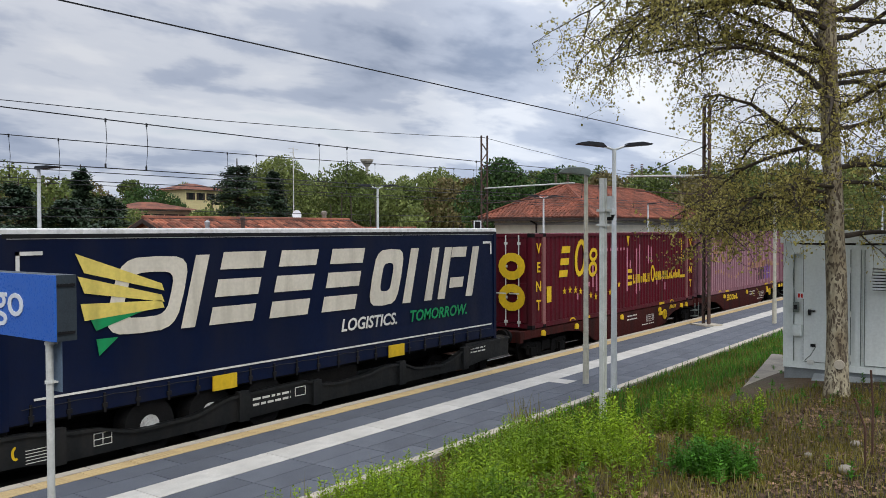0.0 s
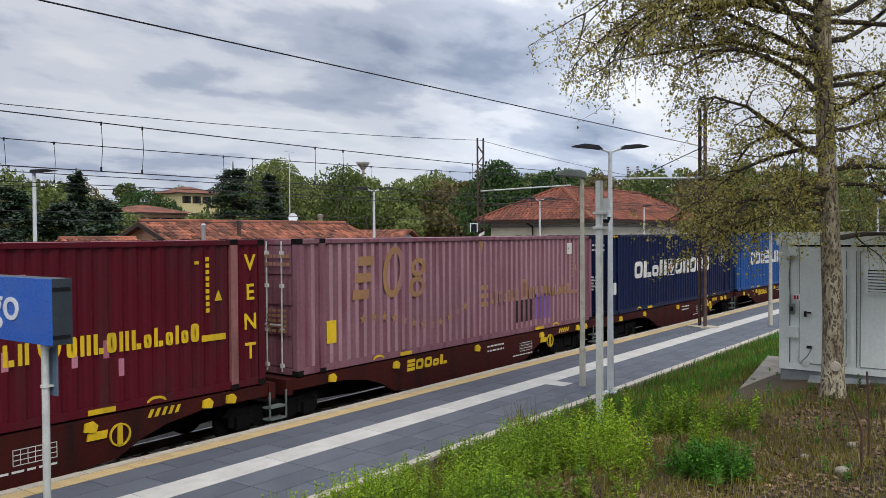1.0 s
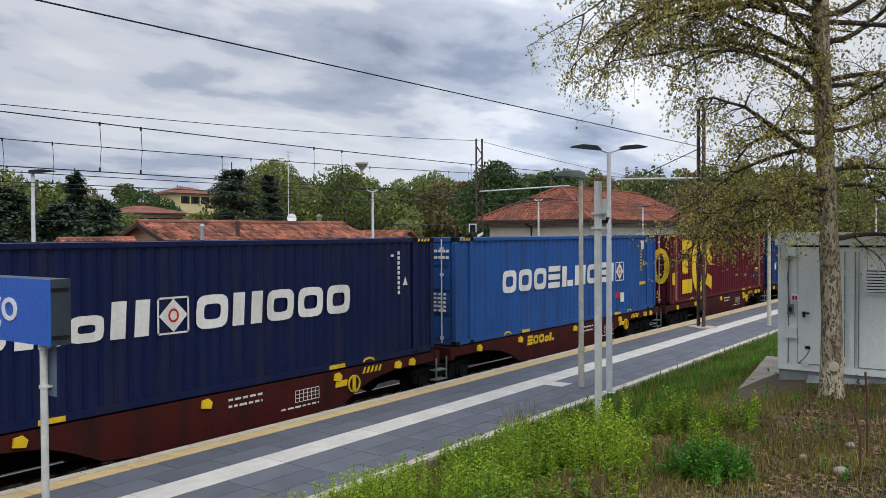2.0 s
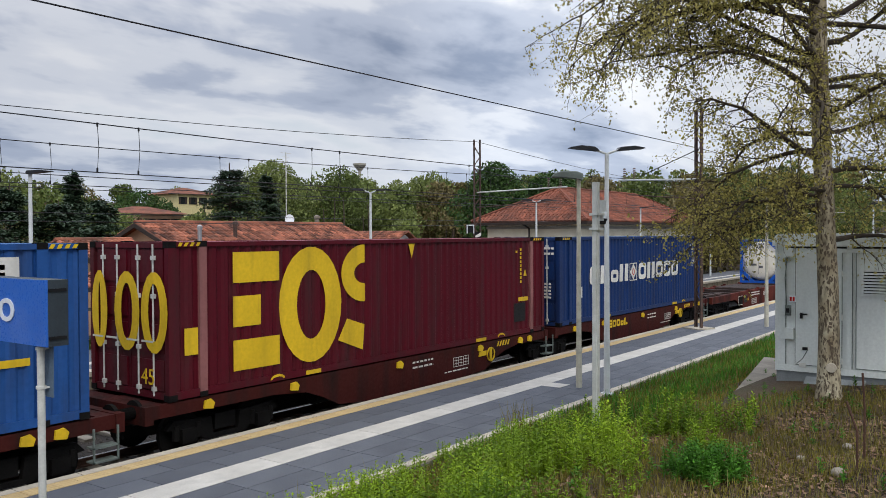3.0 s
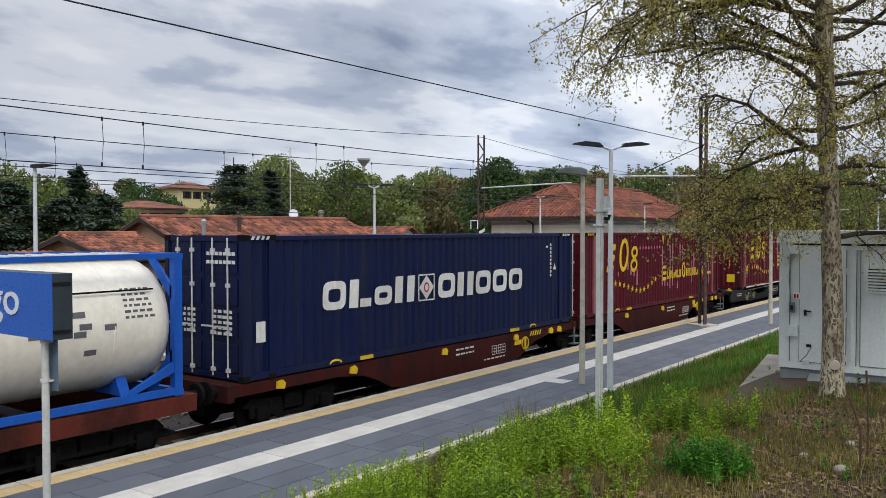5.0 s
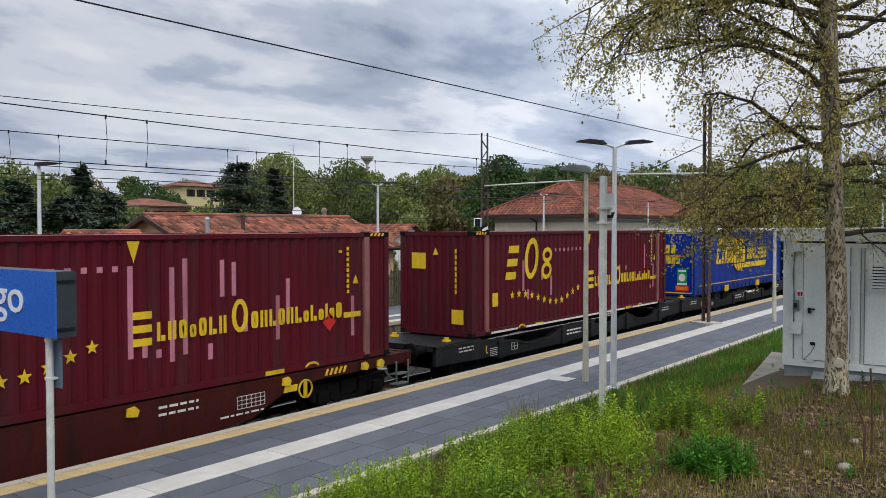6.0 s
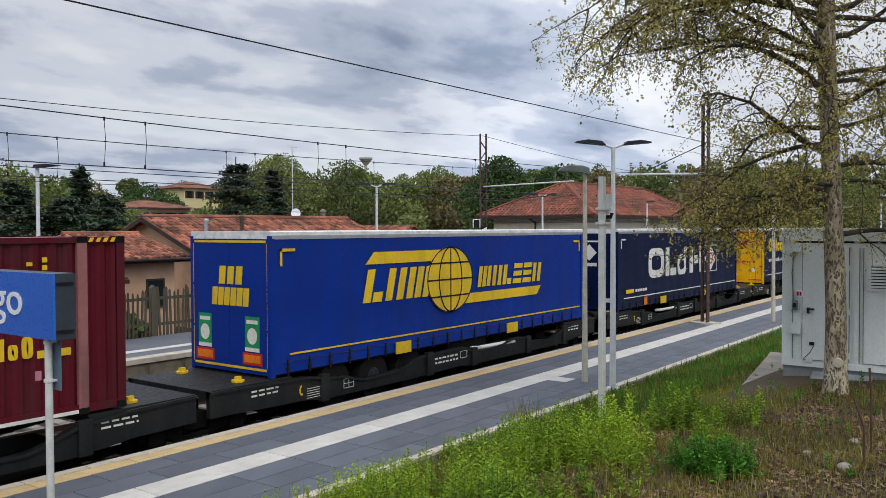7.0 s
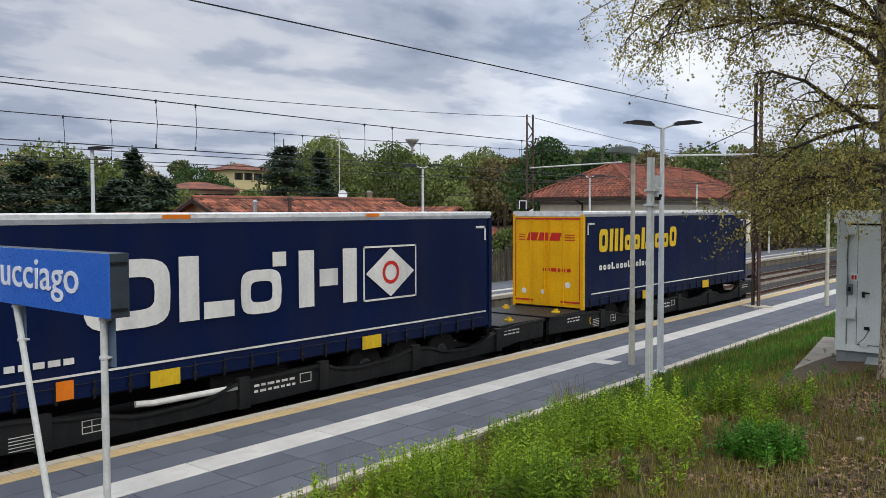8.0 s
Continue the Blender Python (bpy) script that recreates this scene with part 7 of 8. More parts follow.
def gable_house(x0, x1, y0, y1, eave, ridge, ground, wall_mat, tile, label, over=0.5, windows=(), parts=True):
    """A house with its ridge along x and a gable towards -x."""
    ob = thing("house", Matrix(), label, "house", "houses behind the fence")
    ym = (y0 + y1) / 2
    bm = bmesh.new()
    prism(bm, [(y0, ground), (y1, ground), (y1, eave), (ym, ridge - 0.12), (y0, eave)], "x", x0, x1)
    part("wall", bm, wall_mat, ob)
    k = (ridge - eave) / (ym - y0)
    ef = eave - over * k
    tiled_roof(ob, "roof_slope", (x0 - over, y0 - over, ef), (x1 + over, y0 - over, ef), (x1 + over, ym, ridge), (x0 - over, ym, ridge), tile)
    tiled_roof(ob, "roof_slope", (x1 + over, y1 + over, ef), (x0 - over, y1 + over, ef), (x0 - over, ym, ridge), (x1 + over, ym, ridge), tile)
    for ya, za, yb, zb in ((y0 - over, ef, ym, ridge), (y1 + over, ef, ym, ridge)):
        bm = bmesh.new()
        prism(bm, [(ya, za - 0.22), (yb, zb - 0.22), (yb, zb - 0.02), (ya, za - 0.02)], "x", x0 - over - 0.04, x0 - over + 0.05)
        part("barge_board", bm, EAVES, ob, "dark barge board")
    bm = bmesh.new()
    box(bm, x0 - over, x1 + over, y0 - over, y0 - over + 0.05, ef - 0.16, ef)
    box(bm, x0 - over + 0.1, x1 + over - 0.1, y0 - over + 0.05, y0, ef - 0.05, ef - 0.02)
    part("eaves_board", bm, EAVES, ob, "dark wooden eaves")
    bm = bmesh.new()
    tube(bm, (x0 - over, y0 - over - 0.06, ef - 0.04), (x1 + over, y0 - over - 0.06, ef - 0.04), 0.06, seg=8)
    part("gutter", bm, EAVES, ob, "dark gutter")
    bm = bmesh.new()
    tube(bm, (x0 - over, ym, ridge + 0.03), (x1 + over, ym, ridge + 0.03), 0.11, seg=8)
    part("ridge", bm, tile, ob, "ridge tiles")
    for x, z, w, h, sh in windows:
        bm = bmesh.new()
        box(bm, x - w / 2, x + w / 2, y0 - 0.03, y0 + 0.02, z, z + h)
        win = part("window", bm, GLASS_DARK, ob, "dark window pane")
        bm = bmesh.new()
        for aa, bb, cc, dd in ((-w / 2 - 0.06, -w / 2, 0, h), (w / 2, w / 2 + 0.06, 0, h), (-w / 2 - 0.06, w / 2 + 0.06, h, h + 0.07), (-w / 2 - 0.1, w / 2 + 0.1, -0.07, 0)):
            box(bm, x + aa, x + bb, y0 - 0.06, y0, z + cc, z + dd)
        part("frame", bm, EAVES if not sh else SIGN_WHITE, win, "window frame")
        if sh:
            for s in (-1, 1):
                bm = bmesh.new()
                a0 = x + s * (w / 2 + 0.04)
                box(bm, min(a0, a0 + s * w * 0.5), max(a0, a0 + s * w * 0.5), y0 - 0.1, y0 - 0.06, z - 0.02, z + h + 0.02)
                leaf = part("shutter", bm, SHUTTER, ob, "pale green wooden shutter")
                for q in range(8):
                    bm = bmesh.new()
                    box(bm, min(a0, a0 + s * w * 0.5) + 0.05, max(a0, a0 + s * w * 0.5) - 0.05, y0 - 0.112, y0 - 0.1, z + 0.05 + q * (h - 0.1) / 8, z + 0.05 + (q + 0.6) * (h - 0.1) / 8)
                    part("slat", bm, SHUTTER, leaf)
    return ob


def chimney(x, y, z0, z1, r, mat, label, cap=True):
    bm = bmesh.new()
    tube(bm, (x, y, z0), (x, y, z1), r, seg=12)
    if cap:
        tube(bm, (x, y, z1 - 0.05), (x, y, z1 + 0.12), r * 1.25, r * 1.3, 12)
        tube(bm, (x, y, z1 + 0.12), (x, y, z1 + 0.2), r * 1.3, r * 0.4, 12)
    single("chimney", bm, mat, Matrix(), label, "chimney", "chimneys on the old roofs")


def station():
    """The cream station building with a red hipped roof; its end wall faces along the tracks."""
    ob = thing("station_building", Matrix(), "cream station building with red hipped tile roof", "station")
    x0, x1, y0, y1, top = 52.0, 74.0, 26.1, 33.8, 4.95
    bm = bmesh.new()
    box(bm, x0, x1, y0, y1, -0.3, top)
    wall = part("wall", bm, STUCCO, ob, "cream stucco wall")
    bm = bmesh.new()
    box(bm, x0 - 0.04, x1 + 0.04, y0 - 0.04, y1 + 0.04, 0.3, 1.45)
    part("plinth", bm, STUCCO_GREY, ob, "grey plinth")
    bm = bmesh.new()
    box(bm, x0 - 0.06, x1 + 0.06, y0 - 0.06, y1 + 0.06, 4.55, 4.72)
    part("cornice", bm, STUCCO_GREY, ob, "grey moulding")
    ex0, ex1, ey0, ey1, ez, rz = x0 - 0.9, x1 + 0.9, y0 - 0.9, y1 + 0.9, 5.08, 7.6
    bm = bmesh.new()
    box(bm, ex0, ex1, ey0, ey1, 4.86, 5.03)
    part("eaves_board", bm, EAVES, ob, "dark wooden eaves")
    half = (ey1 - ey0) / 2
    ym, ra, rb = (ey0 + ey1) / 2, ex0 + half, ex1 - half
    tiled_roof(ob, "roof_slope", (ex0, ey0, ez), (ex1, ey0, ez), (rb, ym, rz), (ra, ym, rz), TILE_RED, 0.3, 0.42)
    tiled_roof(ob, "roof_slope", (ex1, ey1, ez), (ex0, ey1, ez), (ra, ym, rz), (rb, ym, rz), TILE_RED, 0.3, 0.42)
    tiled_roof(ob, "roof_slope", (ex0, ey1, ez), (ex0, ey0, ez), (ra, ym, rz), (ra, ym + 0.001, rz), TILE_RED, 0.3, 0.42)
    tiled_roof(ob, "roof_slope", (ex1, ey0, ez), (ex1, ey1, ez), (rb, ym, rz), (rb, ym + 0.001, rz), TILE_RED, 0.3, 0.42)
    for p, q in (((ex0, ey0, ez), (ra, ym, rz)), ((ex0, ey1, ez), (ra, ym, rz)), ((ra, ym, rz), (rb, ym, rz)), ((ex1, ey0, ez), (rb, ym, rz))):
        bm = bmesh.new()
        tube(bm, Vector(p) + Vector((0, 0, 0.05)), Vector(q) + Vector((0, 0, 0.05)), 0.12, seg=7)
        part("hip_ridge", bm, TILE_RED, ob, "ridge tiles")
    bm = bmesh.new()
    tube(bm, (x0 - 0.1, 30.2, 0.3), (x0 - 0.1, 30.2, 4.6), 0.06, seg=8)
    tube(bm, (x0 - 0.1, 30.2, 4.6), (x0 - 0.8, 30.7, 5.1), 0.06, seg=8)
    part("downpipe", bm, EAVES, ob, "dark downpipe")
    for x in (60.6, 64.4, 68.2):
        bm = bmesh.new()
        pts = [(x - 0.55, 0.56), (x + 0.55, 0.56), (x + 0.55, 2.7)] + [(x + 0.55 * math.cos(radians(a)), 2.7 + 0.55 * math.sin(radians(a))) for a in range(20, 180, 20)] + [(x - 0.55, 2.7)]
        prism(bm, pts, "y", y0 - 0.05, y0 + 0.1)
        dr = part("door", bm, GLASS_DARK, ob, "arched glazed door")
        bm = bmesh.new()
        for q in (-0.55, -0.03, 0.49):
            box(bm, x + q, x + q + 0.06, y0 - 0.09, y0 - 0.05, 0.56, 2.7)
        box(bm, x - 0.55, x + 0.55, y0 - 0.09, y0 - 0.05, 2.6, 2.7)
        part("frame", bm, EAVES, dr, "dark frame")
        bm = bmesh.new()
        for k in range(9):
            a0, a1 = radians(20 * k), radians(20 * (k + 1))
            prism(bm, [(x + r * math.cos(a), 2.7 + r * math.sin(a)) for r, a in ((0.58, a0), (0.78, a0), (0.78, a1), (0.58, a1))], "y", y0 - 0.1, y0)
        part("arch", bm, STUCCO_GREY, ob, "grey arch moulding")
    for nm, x, z, w, h, mat, lab in (("name_board", 55.4, 3.35, 3.2, 0.62, SIGN_BLUE, "blue name board"), ("clock_board", 58.4, 3.0, 0.7, 0.72, SIGN_BLUE, "blue board with a white disc"),
                                     ("notice_board", 53.2, 1.2, 0.9, 1.4, SIGN_WHITE, "white timetable board")):
        bm = bmesh.new()
        box(bm, x - w / 2, x + w / 2, y0 - 0.14, y0 - 0.08, z, z + h)
        bd = part(nm, bm, mat, ob, lab)
        if nm == "name_board":
            lettering(bd, "lettering", "Cucciago", 0.5, SIGN_WHITE, pose(x, y0 - 0.146, z + 0.16, 90, 0, 0), "white name", align="CENTER", bold=0.005)
        if nm == "clock_board":
            p = Plates("y", y0 - 0.141, -1)
            p.disc(x, z + h / 2, 0.25, 0.25)
            p.put("disc", SIGN_WHITE, bd, "white disc")


def picket_fence():
    """Weathered pickets on two rails between thicker posts; the nearest pickets are single pieces."""
    ob = thing("picket_fence", Matrix(), "weathered grey-brown wooden picket fence", "fence")
    Y, z0 = 25.15, PZ - 0.1
    rng = random.Random(4)
    metal = []
    for v in range(4):
        bm = bmesh.new()
        w, h = 0.034 + 0.004 * v, 1.62 + 0.05 * v
        prism(bm, [(-w, 0), (w, 0), (w, h - 0.07), (w * 0.3, h), (-w * 0.3, h), (-w, h - 0.07)], "y", -0.014, 0.014)
        metal.append(mesh_of("picket", bm, FENCE_WOOD))
    x, n = 12.9, 0
    rest = bmesh.new()
    while x < 50.5:
        lean = rng.uniform(-2.2, 2.2)
        if n < 240:
            o = new("picket", metal[rng.randrange(4)])
            o.parent = ob
            o.matrix_basis = pose(x, Y - 0.06 + rng.uniform(-0.008, 0.008), z0 + rng.uniform(-0.06, 0.05), rng.uniform(-1, 1), lean, 0)
        else:
            box(rest, x - 0.038, x + 0.038, Y - 0.075, Y - 0.045, z0, z0 + 1.68 + rng.uniform(-0.06, 0.06))
        x += 0.14 + rng.uniform(-0.012, 0.02)
        n += 1
    tagged(part("picket_rest", rest, FENCE_WOOD, ob), kind="stuff")
    x = 5.0
    while x < 12.9:
        o = new("picket", metal[rng.randrange(4)])
        o.parent = ob
        o.matrix_basis = pose(x, Y - 0.06, z0, 0, rng.uniform(-2, 2), 0)
        x += 0.14
    for z in (0.42, 1.32):
        bm = bmesh.new()
        box(bm, 5, 50.6, Y - 0.045, Y, z0 + z, z0 + z + 0.1)
        part("rail", bm, FENCE_WOOD, ob, "weathered fence rail")
    for k in range(20):
        bm = bmesh.new()
        xx = 5.6 + k * 2.3
        prism(bm, [(xx - 0.09, z0 - 0.1), (xx + 0.09, z0 - 0.1), (xx + 0.09, z0 + 1.74), (xx, z0 + 1.84), (xx - 0.09, z0 + 1.74)], "y", Y - 0.13, Y + 0.05)
        part("post", bm, FENCE_WOOD, ob, "thicker fence post")


def buildings():
    station()
    picket_fence()
    gable_house(23.45, 36.5, 30.6, 38.4, 3.28, 4.80, -0.3, STUCCO_PINK, TILE_OLD, "long low house with old terracotta roof and green shutters",
                windows=((24.4, 1.6, 0.66, 0.9, True), (26.8, 1.6, 0.6, 0.9, True), (29.5, 1.6, 0.62, 0.9, True), (32.4, 1.6, 0.62, 0.9, True), (35.2, 1.6, 0.62, 0.9, True)))
    gable_house(18.1, 20.5, 28.6, 35.0, 3.2, 4.0, -0.3, STUCCO_PINK, TILE_OLD, "small house with an old terracotta roof and dark gable",
                windows=((19.6, 1.2, 0.7, 1.0, False),))
    # lean-to in front of the small house
    ob = thing("lean_to", Matrix(), "lean-to with an old terracotta roof and dark posts", "shed")
    tiled_roof(ob, "roof_slope", (8.0, 26.5, 2.45), (17.1, 26.5, 2.45), (16.5, 30.4, 3.38), (8.0, 30.4, 3.38), TILE_OLD)
    bm = bmesh.new()
    box(bm, 8.0, 16.4, 28.2, 30.3, -0.3, 2.7)
    part("wall", bm, STUCCO_PINK, ob)
    bm = bmesh.new()
    box(bm, 8.0, 17.1, 26.45, 26.55, 2.29, 2.43)
    part("eaves_board", bm, EAVES, ob, "dark wooden eaves")
    for x in (9.5, 12.4, 15.0, 16.9):
        bm = bmesh.new()
        box(bm, x - 0.07, x + 0.07, 26.6, 26.74, -0.3, 2.44)
        part("post", bm, EAVES, ob, "dark wooden post")
    gable_house(37.5, 46.0, 42.0, 49.0, 3.6, 4.9, -0.3, STUCCO_PINK, TILE_OLD, "low house with an old terracotta roof behind", windows=((40.0, 1.6, 0.8, 1.1, False),))
    # white gabled shed with its gable to the tracks
    ob = thing("white_shed", Matrix(), "white rendered shed with a red tile roof", "shed")
    bm = bmesh.new()
    prism(bm, [(50.0, -0.3), (54.2, -0.3), (54.2, 3.2), (52.3, 4.25), (50.0, 3.4)], "y", 42.0, 47.0)
    part("wall", bm, SIGN_WHITE, ob, "white rendered wall")
    tiled_roof(ob, "roof_slope", (49.4, 47.5, 3.2), (49.4, 41.5, 3.2), (52.3, 41.5, 4.45), (52.3, 47.5, 4.45), TILE_OLD)
    tiled_roof(ob, "roof_slope", (54.8, 41.5, 3.0), (54.8, 47.5, 3.0), (52.3, 47.5, 4.45), (52.3, 41.5, 4.45), TILE_OLD)
    gable_house(55.5, 66, 47, 54, 1.9, 3.2, -0.3, STUCCO_GREY, TILE_RED, "low shed with a red roof behind the fence")
    # houses on the slope
    far_house(95.5, 104.5, 130, 139, 9.0, 11.9, 13.3, STUCCO_YELLOW, "pale yellow villa with red hipped roof on the slope")
    far_house(59.0, 67.0, 90, 97, 4.0, 6.9, 7.9, STUCCO_PINK, "low house with a broad terracotta roof on the slope")
    far_house(38.0, 45.0, 82, 90, 3.0, 7.2, 8.6, STUCCO, "pale house among the trees")
    far_house(150, 160, 62, 70, 4.0, 9.2, 11.0, STUCCO, "pale far house beside the line")
    # chimneys, dish and aerials on the long roof
    chimney(24.7, 32.0, 3.5, 4.5, 0.1, ALU, "short steel chimney pipe on the roof")
    chimney(27.3, 32.6, 3.7, 4.72, 0.1, MAST_BROWN, "short dark chimney pipe on the roof")
    chimney(35.2, 34.8, 3.5, 5.16, 0.14, CONCRETE, "pale chimney stack on the roof")
    bm = bmesh.new()
    tube(bm, (34.6, 36.5, 3.5), (34.6, 36.5, 5.05), 0.03, seg=6)
    dish = thing("satellite_dish", Matrix(), "pale satellite dish on a pole above the roof", "satellite dish")
    part("pole", bm, GALV, dish)
    bm = bmesh.new()
    c = Vector((34.5, 36.35, 5.12))
    q = Vector((-0.6, -0.75, 0.25)).to_track_quat("Z", "Y")
    last = None
    for k in range(5):
        r = 0.068 * k + 0.001
        ring = [bm.verts.new(c + q @ Vector((r * math.cos(2 * math.pi * i / 20), r * 1.1 * math.sin(2 * math.pi * i / 20), 0.45 * r * r))) for i in range(20)]
        if last:
            for i in range(20):
                bm.faces.new((last[i], last[(i + 1) % 20], ring[(i + 1) % 20], ring[i]))
        last = ring
    part("dish", bm, SIGN_WHITE, dish, "white dish", smooth=True)
    # aerial, water tower
    bm = bmesh.new()
    tube(bm, (45.6, 48.4, 3), (45.6, 48.4, 10.7), 0.04, seg=6)
    for z, w in ((9.9, 0.7), (10.3, 0.3), (10.6, 0.5)):
        tube(bm, (45.6 - w, 48.4, z), (45.6 + w, 48.4, z), 0.018, seg=5)
    single("roof_aerial", bm, GALV, Matrix(), "thin television aerial mast", "aerial")
    tw = thing("water_tower", Matrix(), "far funnel-shaped water tower above the trees", "water tower")
    at = Vector((149.2, 133.2, 0))
    for nm, r0, r1, z0, z1, m in (("shaft", 0.4, 0.35, 5, 19.3, STUCCO_GREY), ("tank", 0.4, 1.5, 19.3, 20.7, STUCCO_GREY), ("crown", 1.55, 1.6, 20.7, 21.1, STUCCO_GREY)):
        bm = bmesh.new()
        tube(bm, at + Vector((0, 0, z0)), at + Vector((0, 0, z1)), r0, r1, 18)
        part(nm, bm, m, tw)


def far_house(x0, x1, y0, y1, ground, eave, ridge, mat, label):
    ob = thing("far_house", Matrix(), label, "house", "houses on the slope")
    bm = bmesh.new()
    box(bm, x0, x1, y0, y1, ground - 4, eave)
    part("wall", bm, mat, ob)
    bm = bmesh.new()
    o = 0.7
    a, b, c, d = (x0 - o, y0 - o, eave), (x1 + o, y0 - o, eave), (x1 + o, y1 + o, eave), (x0 - o, y1 + o, eave)
    h = (y1 - y0) / 2
    e, f = (x0 + h * 0.8, (y0 + y1) / 2, ridge), (x1 - h * 0.8, (y0 + y1) / 2, ridge)
    v = [bm.verts.new(p) for p in (a, b, c, d, e, f)]
    for q in ((0, 1, 5, 4), (1, 2, 5), (2, 3, 4, 5), (3, 0, 4), (3, 2, 1, 0)):
        bm.faces.new([v[i] for i in q])
    part("roof", bm, TILE_OLD, ob, "terracotta hipped roof")
    for k in range(4):
        x = x0 + (x1 - x0) * (k + 0.5) / 4
        for z in (eave - 1.9,) + ((eave - 4.6,) if eave - ground > 5 else ()):
            bm = bmesh.new()
            box(bm, x - 0.45, x + 0.45, y0 - 0.05, y0 + 0.05, z, z + 1.3)
            w = part("window", bm, GLASS_DARK, ob, "dark window")
            for s in (-1, 1):
                bm = bmesh.new()
                box(bm, x + s * 0.7 - 0.22, x + s * 0.7 + 0.22, y0 - 0.08, y0, z, z + 1.3)
                part("shutter", bm, EAVES, w, "dark shutter")


# ---- trees and plants ----
def leaf_cloud(centres, count, size, rng, squash=1.0, droop=0.0):
    """Many small leaf cards round centres (x, y, z, radius): lists of verts and faces."""
    verts, faces = [], []
    weights = [c[3] ** 2 for c in centres]
    for cx, cy, cz, r in rng.choices(centres, weights, k=count):
        while True:
            d = Vector((rng.uniform(-1, 1), rng.uniform(-1, 1), rng.uniform(-1, 1)))
            if 0.01 < d.length < 1:
                break
        d = d.normalized() * (0.55 + 0.5 * rng.random() ** 0.5)
        p = Vector((cx + d.x * r, cy + d.y * r, cz + d.z * r * squash))
        q = Euler((rng.uniform(0, 6.3), rng.uniform(0, 6.3), rng.uniform(0, 6.3))).to_matrix()
        s = size * rng.uniform(0.5, 1.3)
        b = len(verts)
        for u, v in ((-0.5, -0.3), (0.45, -0.45), (0.5, 0.35), (-0.35, 0.45)):
            verts.append(tuple(p + q @ Vector((u * s, v * s, 0.12 * s * (u * u)))))
        faces.append(tuple(range(b, b + 4)))
    return verts, faces


def crown_lobes(h, w, rng, n, low=0.3):
    out = []
    for k in range(n):
        a, q = rng.uniform(0, 6.28), rng.random()
        r = w * rng.uniform(0.15, 0.24)
        z = h * low + (h * (1 - low) - r * 1.0) * q
        reach = w * 0.5 * math.sin(math.pi * min(0.95, 0.22 + 0.75 * q)) * rng.uniform(0.35, 0.8)
        out.append((reach * math.cos(a), reach * math.sin(a), z, r))
    return out


def broad_tree(name, h, w, leaf, m, label, count=1500, size=0.5, seed=1, low=0.3, lobes=16, group="trees beyond the station"):
    rng = random.Random(seed)
    ob = thing(name, m, label, "tree", group)
    bm = bmesh.new()
    path_tube(bm, [(0, 0, -0.5), (0.1, 0.05, h * 0.3), (0.0, 0.1, h * 0.75)], 0.03 * h, 7, 0.008 * h)
    for k in range(7):
        a = k * 0.9 + rng.random()
        z = h * rng.uniform(0.3, 0.6)
        path_tube(bm, [(0, 0, z), (w * 0.15 * math.cos(a), w * 0.15 * math.sin(a), z + h * 0.12), (w * 0.33 * math.cos(a), w * 0.33 * math.sin(a), z + h * 0.24)], 0.011 * h, 5, 0.003 * h)
    part("trunk", bm, TWIG, ob, "branching trunk")
    v, f = leaf_cloud(crown_lobes(h, w, rng, lobes, low), count, size, rng, 0.85)
    cr = new("crown", raw_mesh("crown", v, f, leaf))
    cr.parent = ob
    return ob


def conifer(h, w, m, label, seed=1, tiers=16, leaf=None, count=2600, size=0.42, bare=0.06):
    """A conifer: whorls of drooping boughs with needle sprays."""
    rng = random.Random(seed)
    ob = thing("conifer", m, label, "tree", "dark conifers")
    bm = bmesh.new()
    path_tube(bm, [(0, 0, -0.5), (0, 0, h * 0.5), (0, 0, h)], 0.022 * h, 7, 0.004 * h)
    part("trunk", bm, TWIG, ob, "straight dark trunk")
    verts, faces = [], []
    boughs = bmesh.new()
    per = max(6, count // (tiers * 7))
    for t in range(tiers):
        q = bare + (1 - bare) * t / tiers
        reach = w * 0.5 * (1 - q) ** 0.75 * rng.uniform(0.8, 1.15) + 0.15
        for k in range(7):
            a = rng.uniform(0, 6.28)
            rr = reach * rng.uniform(0.65, 1.1)
            z = h * q + rng.uniform(-0.2, 0.2)
            tip = Vector((rr * math.cos(a), rr * math.sin(a), z + rr * rng.uniform(-0.18, 0.12)))
            path_tube(boughs, [(0, 0, z), tip * 0.5 + Vector((0, 0, z * 0.5 + 0.05 * rr)), tip], 0.01 * h * 0.6, 4, 0.01)
            for i in range(per):
                s = rng.random() ** 0.6
                p = Vector((0, 0, z)).lerp(tip, s) + Vector((rng.gauss(0, 0.1 * rr + 0.08), rng.gauss(0, 0.1 * rr + 0.08), rng.gauss(-0.05, 0.10)))
                e = Euler((rng.uniform(-0.6, 0.6), rng.uniform(-0.6, 0.6), a + rng.uniform(-0.8, 0.8))).to_matrix()
                z2 = size * rng.uniform(0.6, 1.3)
                b = len(verts)
                for u, v in ((-0.4, -0.25), (0.3, -0.3), (0.75, 0.0), (0.3, 0.3), (-0.4, 0.25)):
                    verts.append(tuple(p + e @ Vector((u * z2, v * z2, -0.15 * z2 * u))))
                faces.append(tuple(range(b, b + 5)))
    tagged(part("bough", boughs, TWIG, ob), kind="stuff")
    cr = new("needles", raw_mesh("needles", verts, faces, leaf or LEAF_DARK))
    cr.parent = ob
    return ob


def spot(px_angle, dist):
    """A place by compass bearing (degrees from +y towards +x) and distance from the eye."""
    a = radians(px_angle)
    return dist * math.sin(a), dist * math.cos(a)


def plant(x, y, turn=0.0, sink=0.0):
    return pose(x, y, ground_z(x, y) - sink, 0, 0, turn)


